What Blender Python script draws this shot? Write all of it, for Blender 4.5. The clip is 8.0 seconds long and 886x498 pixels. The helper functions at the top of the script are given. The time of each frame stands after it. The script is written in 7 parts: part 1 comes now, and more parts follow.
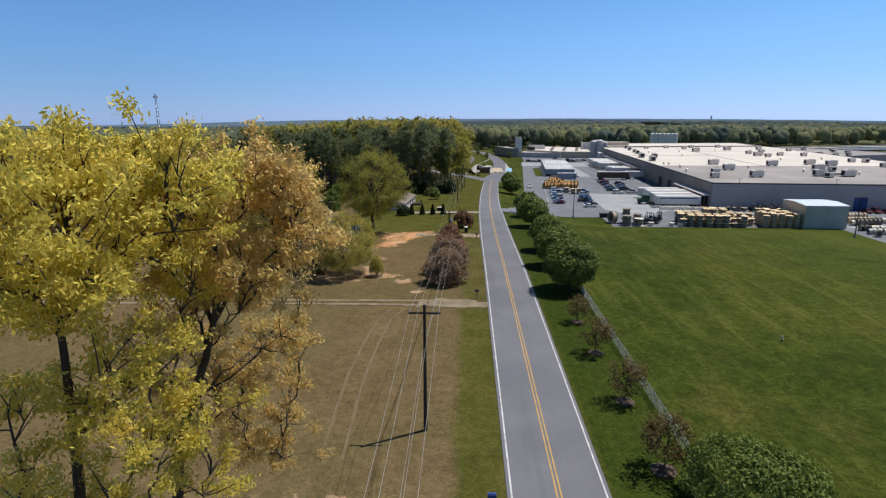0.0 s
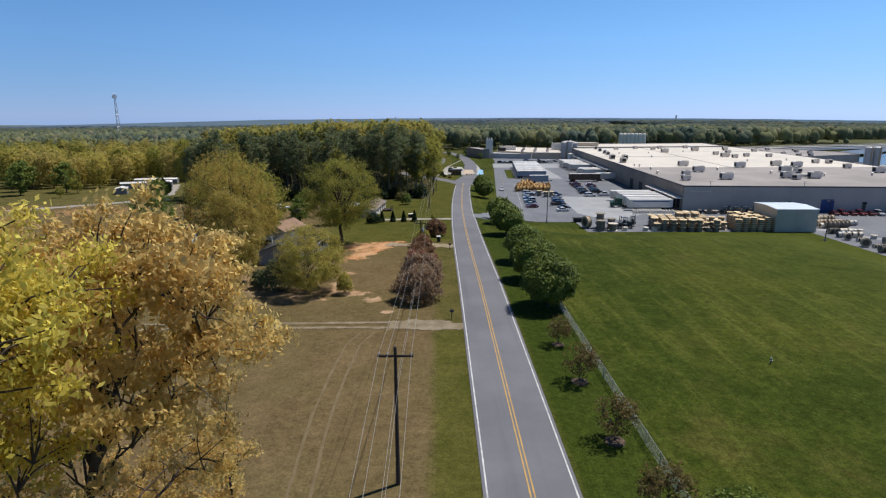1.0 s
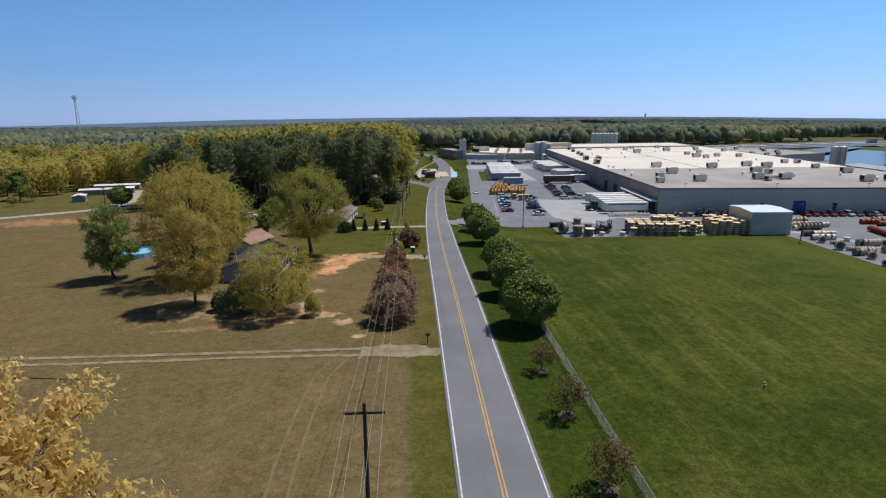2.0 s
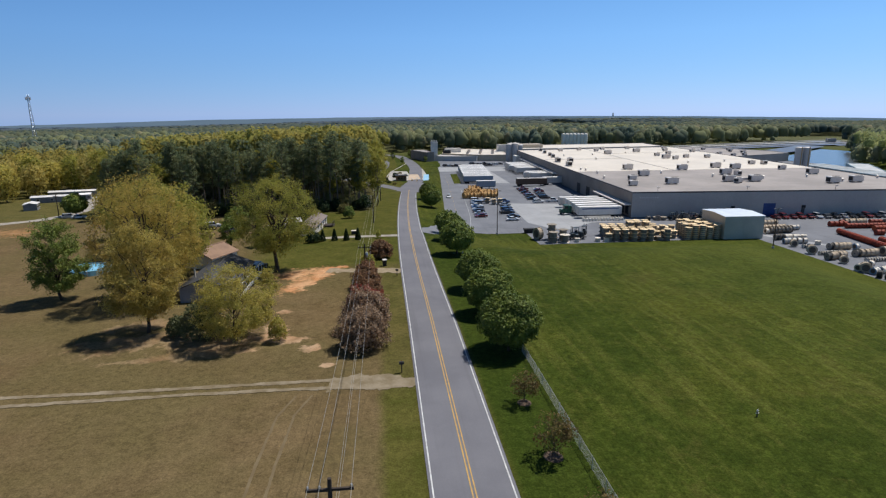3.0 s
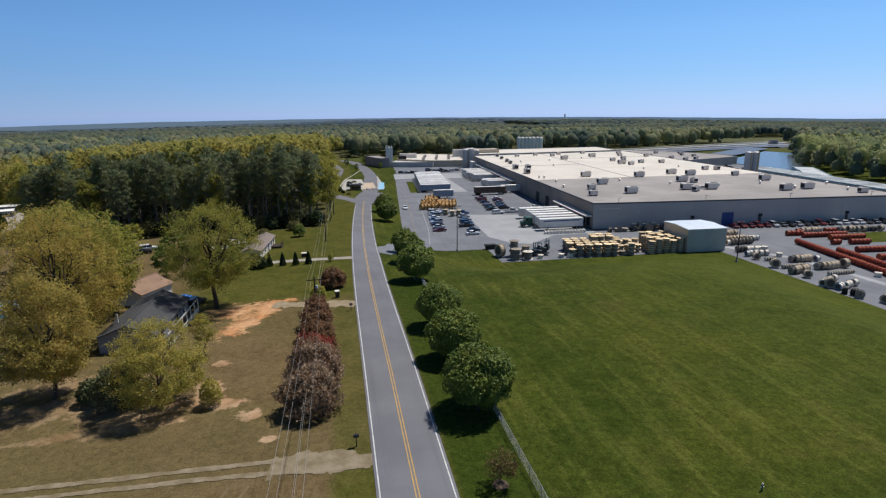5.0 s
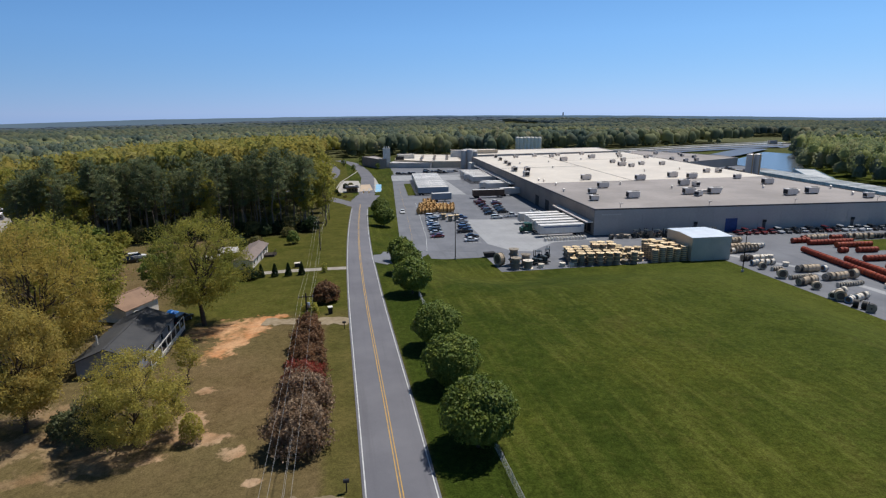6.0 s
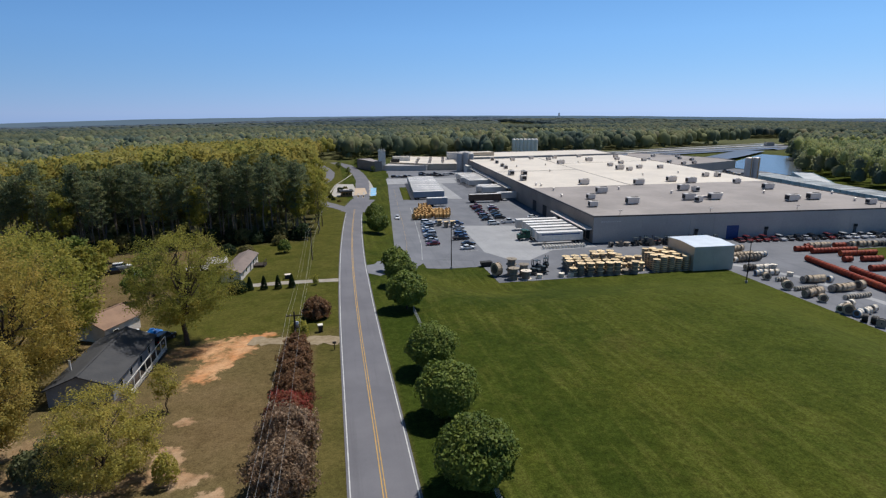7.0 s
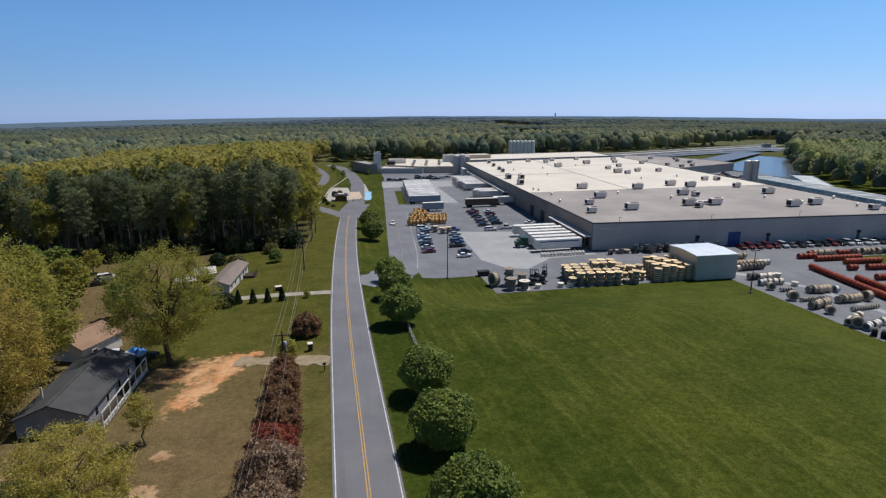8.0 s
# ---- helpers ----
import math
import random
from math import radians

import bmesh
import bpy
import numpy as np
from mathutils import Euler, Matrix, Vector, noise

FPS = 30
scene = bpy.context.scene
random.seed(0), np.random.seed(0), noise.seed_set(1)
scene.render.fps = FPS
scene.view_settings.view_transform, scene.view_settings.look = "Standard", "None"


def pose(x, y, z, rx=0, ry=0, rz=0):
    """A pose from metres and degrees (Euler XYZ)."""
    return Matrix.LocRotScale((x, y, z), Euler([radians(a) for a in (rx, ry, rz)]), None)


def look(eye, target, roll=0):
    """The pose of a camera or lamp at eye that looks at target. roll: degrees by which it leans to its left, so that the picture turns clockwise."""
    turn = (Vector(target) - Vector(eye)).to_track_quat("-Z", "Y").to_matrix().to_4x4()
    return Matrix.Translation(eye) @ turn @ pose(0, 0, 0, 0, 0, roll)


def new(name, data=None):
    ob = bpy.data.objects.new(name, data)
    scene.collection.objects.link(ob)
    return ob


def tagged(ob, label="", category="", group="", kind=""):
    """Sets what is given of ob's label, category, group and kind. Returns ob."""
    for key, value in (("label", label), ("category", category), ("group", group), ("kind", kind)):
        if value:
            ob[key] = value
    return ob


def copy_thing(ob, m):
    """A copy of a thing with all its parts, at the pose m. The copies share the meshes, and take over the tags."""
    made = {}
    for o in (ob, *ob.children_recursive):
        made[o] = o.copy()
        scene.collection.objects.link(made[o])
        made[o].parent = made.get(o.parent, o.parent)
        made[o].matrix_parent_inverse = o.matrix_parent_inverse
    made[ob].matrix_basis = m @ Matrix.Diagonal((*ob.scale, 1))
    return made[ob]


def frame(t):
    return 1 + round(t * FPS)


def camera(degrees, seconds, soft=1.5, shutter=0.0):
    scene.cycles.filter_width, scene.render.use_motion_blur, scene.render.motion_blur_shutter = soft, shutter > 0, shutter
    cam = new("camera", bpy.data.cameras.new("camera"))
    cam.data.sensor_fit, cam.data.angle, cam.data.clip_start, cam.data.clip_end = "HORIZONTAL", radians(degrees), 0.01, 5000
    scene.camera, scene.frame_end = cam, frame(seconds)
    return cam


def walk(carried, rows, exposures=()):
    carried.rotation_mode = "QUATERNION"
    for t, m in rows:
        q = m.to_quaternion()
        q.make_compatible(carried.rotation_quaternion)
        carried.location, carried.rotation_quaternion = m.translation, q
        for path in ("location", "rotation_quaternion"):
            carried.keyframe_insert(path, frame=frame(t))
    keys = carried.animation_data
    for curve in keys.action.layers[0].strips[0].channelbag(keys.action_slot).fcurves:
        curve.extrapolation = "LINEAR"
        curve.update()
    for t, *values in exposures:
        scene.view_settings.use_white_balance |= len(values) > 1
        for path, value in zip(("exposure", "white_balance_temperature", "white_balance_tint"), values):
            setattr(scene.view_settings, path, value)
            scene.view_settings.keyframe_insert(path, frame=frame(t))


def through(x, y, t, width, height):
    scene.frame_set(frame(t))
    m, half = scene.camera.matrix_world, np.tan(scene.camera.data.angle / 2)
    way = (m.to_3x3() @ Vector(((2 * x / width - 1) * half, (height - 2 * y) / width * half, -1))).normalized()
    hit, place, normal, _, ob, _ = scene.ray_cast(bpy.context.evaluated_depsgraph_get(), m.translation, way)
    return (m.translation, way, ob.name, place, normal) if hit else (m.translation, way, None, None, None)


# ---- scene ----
cam = camera(76.7, 8.0, 1.25)
PATH = [
    (0, (-6.335, -3.853, 24.942), (-6.421, -1.909, 24.478), -0.1),
    (0.5, (-6.485, -1.241, 25.516), (-6.52, 0.704, 25.051), -0.2),
    (1, (-6.569, 1.284, 26.222), (-6.554, 3.229, 25.755), -0.1),
    (1.5, (-6.51, 3.81, 26.919), (-6.453, 5.753, 26.45), -0.2),
    (3, (-6.31, 11.277, 29.085), (-6.106, 13.209, 28.612), -0.4),
    (3.5, (-6.136, 13.65, 29.884), (-5.894, 15.577, 29.409), -0.4),
    (4, (-5.906, 16.078, 30.681), (-5.619, 17.999, 30.205), -0.5),
    (4.5, (-5.598, 18.551, 31.456), (-5.261, 20.464, 30.978), -0.5),
    (4.7, (-5.508, 19.434, 31.624), (-5.158, 21.346, 31.154), -0.6),
    (6, (-4.378, 25.52, 33.802), (-4.016, 27.428, 33.324), -0.4),
    (6.5, (-3.894, 27.912, 34.547), (-3.52, 29.818, 34.068), -0.3),
    (7, (-3.36, 30.283, 35.255), (-2.984, 32.188, 34.777), -0.3),
    (7.5, (-2.848, 32.531, 35.953), (-2.473, 34.436, 35.474), -0.3),
    (8, (-2.28, 34.78, 36.526), (-1.892, 36.683, 36.049), -0.3),
]
walk(cam, [(t, look(eye, target, roll)) for t, eye, target, roll in PATH], [(0.0, 0.06), (3.0, 0.0), (8.0, -0.10)])

# ---------------------------------------------------------------- light
SUN_TO = Vector((4.8, 2.4, 10.8)).normalized()
elevation = math.asin(SUN_TO.z)
world = bpy.data.worlds.new("sky")
scene.world = world
world.use_nodes = True
wn = world.node_tree.nodes
sky = wn.new("ShaderNodeTexSky")
sky.sky_type = "NISHITA"
sky.sun_disc = False
sky.sun_elevation = elevation
sky.sun_rotation = math.atan2(SUN_TO.x, SUN_TO.y)
sky.air_density, sky.dust_density, sky.ozone_density = 0.9, 0.0, 4.0
wn["Background"].inputs["Strength"].default_value = 0.088
thin = wn.new("ShaderNodeMix")
thin.data_type, thin.blend_type = "RGBA", "MULTIPLY"
thin.inputs["Factor"].default_value, thin.inputs["B"].default_value = 1.0, (0.45, 0.405, 0.14, 1)
blue = wn.new("ShaderNodeMix")
blue.data_type, blue.blend_type = "RGBA", "ADD"
blue.inputs["Factor"].default_value, blue.inputs["B"].default_value = 1.0, (0.98, 3.25, 9.1, 1)
world.node_tree.links.new(sky.outputs["Color"], thin.inputs["A"])
world.node_tree.links.new(thin.outputs["Result"], blue.inputs["A"])
# the clear sky is brighter on the sun's side
side = wn.new("ShaderNodeVectorMath")
side.operation = "DOT_PRODUCT"
world.node_tree.links.new(wn.new("ShaderNodeTexCoord").outputs["Generated"], side.inputs[0])
side.inputs[1].default_value = Vector((SUN_TO.x, SUN_TO.y, 0)).normalized()
glow = wn.new("ShaderNodeMapRange")
glow.inputs["From Min"].default_value, glow.inputs["From Max"].default_value = -0.1, 1.0
glow.inputs["To Min"].default_value, glow.inputs["To Max"].default_value = 0.80, 1.17
world.node_tree.links.new(side.outputs["Value"], glow.inputs["Value"])
bright = wn.new("ShaderNodeVectorMath")
bright.operation = "SCALE"
world.node_tree.links.new(blue.outputs["Result"], bright.inputs[0])
world.node_tree.links.new(glow.outputs["Result"], bright.inputs["Scale"])
# and grows deeper towards the zenith
up = wn.new("ShaderNodeSeparateXYZ")
world.node_tree.links.new(side.inputs[0].links[0].from_socket, up.inputs[0])
deep = wn.new("ShaderNodeMapRange")
deep.inputs["From Min"].default_value, deep.inputs["From Max"].default_value = 0.12, 0.65
deep.inputs["To Min"].default_value, deep.inputs["To Max"].default_value = 1.0, 0.24
world.node_tree.links.new(up.outputs["Z"], deep.inputs["Value"])
zenith = wn.new("ShaderNodeVectorMath")
zenith.operation = "SCALE"
world.node_tree.links.new(bright.outputs["Vector"], zenith.inputs[0])
world.node_tree.links.new(deep.outputs["Result"], zenith.inputs["Scale"])
world.node_tree.links.new(zenith.outputs["Vector"], wn["Background"].inputs["Color"])
sun_data = bpy.data.lights.new("sun", "SUN")
sun_data.energy, sun_data.angle, sun_data.color = 5.15, radians(0.53), (1.0, 0.96, 0.905)
sun = new("sun", sun_data)
sun.matrix_world = look(SUN_TO * 400, (0, 0, 0))

# ---------------------------------------------------------------- the lie of the land
YARD = -7.3


def sstep(t):
    t = max(0.0, min(1.0, t))
    return t * t * (3 - 2 * t)


def yard_gap(x, y):
    """Metres outside the works yard, 0 within it."""
    gap = 1e9
    for x0, y0, x1, y1 in ((28, 174, 900, 900), (37, 161, 900, 900), (103, 40, 900, 900)):
        gap = min(gap, math.hypot(max(x0 - x, 0, x - x1), max(y0 - y, 0, y - y1)))
    return gap


def lake_depth(x, y):
    """0 on the shore of the lake, 1 well inside it, negative outside."""
    west = 303 + max(0.0, y - 470) * 0.3
    east = 306 + (y - 357) * 0.84
    return min(x - west, east - x, y - 345, 462 + (x - 340) * 0.80 - y) / 22.0


def road_x(y):
    return 0.00021 * max(0.0, y - 110) ** 2


def road_z(y):
    return -0.0315 * max(0.0, min(y, 330.0) - 87.0)


def ground_z(x, y):
    z = road_z(y)
    if x < -4:
        z -= 0.02 * min(-4 - x, 170)
    if x > 5:
        z -= 0.012 * min(x - 5, 60)
    w = sstep(1 - yard_gap(x, y) / 34.0)
    z = z * (1 - w) + YARD * w
    r = math.hypot(x, y)
    if r > 450:
        z -= 13 * sstep((r - 450) / 1500)
        z -= 32 * sstep((r - 1300) / 2600) * sstep((400 - x) / 2000)
        z -= 26 * sstep((r - 1500) / 2400) * sstep((x - 1100) / 1500)
    if r > 400 and x > 240:
        d = lake_depth(x, y)
        if d > -0.25:
            z = z * (1 - sstep((d + 0.25) / 0.25)) - 10.5 * sstep((d + 0.25) / 0.25)
    return z


# ---------------------------------------------------------------- mesh helpers
class Shape:
    """Collects plain solids into one mesh."""

    def __init__(self):
        self.v, self.f = [], []

    def add(self, verts, faces):
        n = len(self.v)
        self.v += [tuple(p) for p in verts]
        self.f += [tuple(i + n for i in face) for face in faces]
        return self

    def box(self, x0, y0, z0, x1, y1, z1, turn=0.0, c=0.0):
        """A box, its upright and top edges cut off by c, turned about its middle by degrees."""
        mx, my = (x0 + x1) / 2, (y0 + y1) / 2
        if c > 0:
            ring = [(x0 + c, y0), (x1 - c, y0), (x1, y0 + c), (x1, y1 - c), (x1 - c, y1), (x0 + c, y1), (x0, y1 - c), (x0, y0 + c)]
            v = [(x, y, z0) for x, y in ring] + [(x, y, z1 - c) for x, y in ring]
            v += [(x0 + c, y0 + c, z1), (x1 - c, y0 + c, z1), (x1 - c, y1 - c, z1), (x0 + c, y1 - c, z1)]
            f = [tuple(reversed(range(8)))] + [(i, (i + 1) % 8, (i + 1) % 8 + 8, i + 8) for i in range(8)]
            f += [(16, 17, 18, 19), (8, 9, 17, 16), (9, 10, 17), (10, 11, 18, 17), (11, 12, 18), (12, 13, 19, 18), (13, 14, 19), (14, 15, 16, 19), (15, 8, 16)]
        else:
            v = [(x, y, z) for z in (z0, z1) for x, y in ((x0, y0), (x1, y0), (x1, y1), (x0, y1))]
            f = [(3, 2, 1, 0), (4, 5, 6, 7), (0, 1, 5, 4), (1, 2, 6, 5), (2, 3, 7, 6), (3, 0, 4, 7)]
        if turn:
            co, si = math.cos(radians(turn)), math.sin(radians(turn))
            v = [(mx + (x - mx) * co - (y - my) * si, my + (x - mx) * si + (y - my) * co, z) for x, y, z in v]
        return self.add(v, f)

    def prism(self, poly, z0, z1):
        n = len(poly)
        v = [(x, y, z0) for x, y in poly] + [(x, y, z1) for x, y in poly]
        f = [tuple(reversed(range(n))), tuple(range(n, 2 * n))] + [(i, (i + 1) % n, (i + 1) % n + n, i + n) for i in range(n)]
        return self.add(v, f)

    def profile(self, poly, x0, x1):
        """A closed outline in y, z drawn out along x."""
        n = len(poly)
        v = [(x0, y, z) for y, z in poly] + [(x1, y, z) for y, z in poly]
        f = [tuple(reversed(range(n))), tuple(range(n, 2 * n))] + [(i, (i + 1) % n, (i + 1) % n + n, i + n) for i in range(n)]
        return self.add(v, f)

    def cyl(self, p0, p1, r0, r1=None, n=10):
        r1 = r0 if r1 is None else r1
        a, b = Vector(p0), Vector(p1)
        d = (b - a).normalized()
        u = d.cross(Vector((0, 0, 1)) if abs(d.z) < 0.9 else Vector((1, 0, 0))).normalized()
        w = d.cross(u)
        v = []
        for p, r in ((a, r0), (b, r1)):
            v += [p + (u * math.cos(2 * math.pi * i / n) + w * math.sin(2 * math.pi * i / n)) * r for i in range(n)]
        f = [tuple(reversed(range(n))), tuple(range(n, 2 * n))] + [(i, (i + 1) % n, (i + 1) % n + n, i + n) for i in range(n)]
        return self.add(v, f)

    def lathe(self, rings, n=12, at=(0, 0)):
        """Rings of (radius, z) from the bottom up."""
        v = [(at[0] + r * math.cos(2 * math.pi * i / n), at[1] + r * math.sin(2 * math.pi * i / n), z) for r, z in rings for i in range(n)]
        f = [tuple(reversed(range(n))), tuple(range((len(rings) - 1) * n, len(rings) * n))]
        for k in range(len(rings) - 1):
            f += [(k * n + i, k * n + (i + 1) % n, (k + 1) * n + (i + 1) % n, (k + 1) * n + i) for i in range(n)]
        return self.add(v, f)

    def mesh(self, name, material, smooth=False):
        me = bpy.data.meshes.new(name)
        me.from_pydata(self.v, [], self.f)
        bm = bmesh.new()
        bm.from_mesh(me)
        bmesh.ops.recalc_face_normals(bm, faces=bm.faces)
        bm.to_mesh(me)
        bm.free()
        if smooth:
            me.polygons.foreach_set("use_smooth", [True] * len(me.polygons))
        me.materials.append(material)
        return me


def mesh_np(name, v, f, material, smooth=False):
    v, f = np.asarray(v, dtype=np.float32), np.asarray(f, dtype=np.int32)
    me = bpy.data.meshes.new(name)
    me.vertices.add(len(v))
    me.vertices.foreach_set("co", v.ravel())
    n, k = f.shape
    me.loops.add(n * k)
    me.loops.foreach_set("vertex_index", f.ravel())
    me.polygons.add(n)
    me.polygons.foreach_set("loop_start", np.arange(0, n * k, k, dtype=np.int32))
    if smooth:
        me.polygons.foreach_set("use_smooth", np.ones(n, dtype=bool))
    me.update(calc_edges=True)
    me.materials.append(material)
    return me


def thing(name, x, y, z=None, rz=0.0, label="", category="", group="", kind="", data=None):
    ob = new(name, data)
    if data is None:
        ob.empty_display_size = 0.2
    ob.matrix_basis = pose(x, y, ground_z(x, y) if z is None else z, 0, 0, rz)
    return tagged(ob, label, category, group, kind)


def part(name, shape, material, parent, label="", smooth=False):
    """One mesh object under a thing or a part; shape is a Shape or a ready mesh."""
    me = shape.mesh(name, material, smooth) if isinstance(shape, Shape) else shape
    ob = new(name, me)
    ob.parent = parent
    return tagged(ob, label)


def setting(name, shape, material, label, category):
    ob = new(name, shape.mesh(name, material) if isinstance(shape, Shape) else shape)
    return tagged(ob, label, category, kind="structure")


# ---------------------------------------------------------------- materials
class Nodes:
    def __init__(self, name):
        self.m = bpy.data.materials.new(name)
        self.m.use_nodes = True
        self.t = self.m.node_tree
        self.bsdf = self.t.nodes["Principled BSDF"]
        self.co = self.t.nodes.new("ShaderNodeTexCoord").outputs["Object"]

    def put(self, a, socket):
        if isinstance(a, (int, float)):
            socket.default_value = a
        elif isinstance(a, tuple):
            socket.default_value = (*a, 1.0) if len(a) == 3 and socket.type == "RGBA" else a
        else:
            self.t.links.new(a, socket)

    def math(self, op, a, b=0.0, clamp=False):
        n = self.t.nodes.new("ShaderNodeMath")
        n.operation, n.use_clamp = op, clamp
        self.put(a, n.inputs[0])
        self.put(b, n.inputs[1])
        return n.outputs[0]

    def noise(self, scale, detail=4.0, rough=0.55, stretch=None, turn=0.0, warp=0.0):
        n = self.t.nodes.new("ShaderNodeTexNoise")
        n.inputs["Scale"].default_value, n.inputs["Detail"].default_value, n.inputs["Roughness"].default_value = scale, detail, rough
        n.inputs["Distortion"].default_value = warp
        if stretch:
            mp = self.t.nodes.new("ShaderNodeMapping")
            mp.inputs["Scale"].default_value = stretch
            mp.inputs["Rotation"].default_value = (0, 0, radians(turn))
            self.t.links.new(self.co, mp.inputs["Vector"])
            self.t.links.new(mp.outputs[0], n.inputs["Vector"])
        else:
            self.t.links.new(self.co, n.inputs["Vector"])
        return n.outputs["Fac"]

    def ramp(self, a, lo, hi):
        n = self.t.nodes.new("ShaderNodeMapRange")
        n.interpolation_type = "SMOOTHSTEP"
        self.put(a, n.inputs["Value"])
        n.inputs["From Min"].default_value, n.inputs["From Max"].default_value = lo, hi
        return n.outputs["Result"]

    def mix(self, fac, a, b, blend="MIX"):
        n = self.t.nodes.new("ShaderNodeMix")
        n.data_type, n.blend_type = "RGBA", blend
        self.put(fac, n.inputs["Factor"])
        self.put(a, n.inputs["A"])
        self.put(b, n.inputs["B"])
        return n.outputs["Result"]

    def xyz(self):
        n = self.t.nodes.new("ShaderNodeSeparateXYZ")
        self.t.links.new(self.co, n.inputs[0])
        return n.outputs

    def random(self):
        return self.t.nodes.new("ShaderNodeObjectInfo").outputs["Random"]

    def island(self):
        return self.t.nodes.new("ShaderNodeNewGeometry").outputs["Random Per Island"]

    def bump(self, height, strength, distance=0.05):
        n = self.t.nodes.new("ShaderNodeBump")
        n.inputs["Strength"].default_value, n.inputs["Distance"].default_value = strength, distance
        self.t.links.new(height, n.inputs["Height"])
        self.t.links.new(n.outputs[0], self.bsdf.inputs["Normal"])

    def done(self, color, rough=0.8, metal=0.0, spec=0.3):
        self.put(color, self.bsdf.inputs["Base Color"])
        self.put(rough, self.bsdf.inputs["Roughness"])
        self.put(metal, self.bsdf.inputs["Metallic"])
        self.bsdf.inputs["Specular IOR Level"].default_value = spec
        return self.m


def surf(name, a, b=None, scale=0.5, fine=6.0, rough=0.8, metal=0.0, spec=0.3, bump=0.15, rnd=0.0):
    """A plain worn surface: two tones at a large scale, grain at a fine one."""
    n = Nodes(name)
    b = b or tuple(c * 0.72 for c in a)
    col = n.mix(n.ramp(n.noise(scale, 5, 0.6), 0.3, 0.7), a, b)
    f = n.noise(fine, 3, 0.6)
    col = n.mix(0.35, col, n.mix(f, (0.55, 0.55, 0.55), (1.25, 1.25, 1.25)), "MULTIPLY")
    if rnd:
        r = n.random()
        col = n.mix(rnd, col, n.mix(r, (0.45, 0.45, 0.45), (1.5, 1.5, 1.5)), "MULTIPLY")
    if bump:
        n.bump(f, bump)
    return n.done(col, rough, metal, spec)


def leaf_mat(name, a, b, c, patch=0.5, rough=0.6, through=0.5):
    """Foliage of three tones: by leaf, and by patches of the crown."""
    n = Nodes(name)
    a, b, c = (tuple(2.25 * q for q in tone) for tone in (a, b, c))
    r = n.island()
    col = n.mix(r, a, b)
    col = n.mix(n.ramp(n.noise(patch, 3, 0.6), 0.42, 0.68), col, c)
    r2 = n.random()
    col = n.mix(0.35, col, n.mix(r2, (0.6, 0.62, 0.55), (1.3, 1.25, 1.25)), "MULTIPLY")
    mat = n.done(col, rough, 0.0, 0.2)
    tr = n.t.nodes.new("ShaderNodeBsdfTranslucent")
    n.put(col, tr.inputs["Color"])
    ms = n.t.nodes.new("ShaderNodeMixShader")
    ms.inputs[0].default_value = through
    out = n.t.nodes["Material Output"]
    n.t.links.new(n.bsdf.outputs[0], ms.inputs[1])
    n.t.links.new(tr.outputs[0], ms.inputs[2])
    n.t.links.new(ms.outputs[0], out.inputs["Surface"])
    return mat


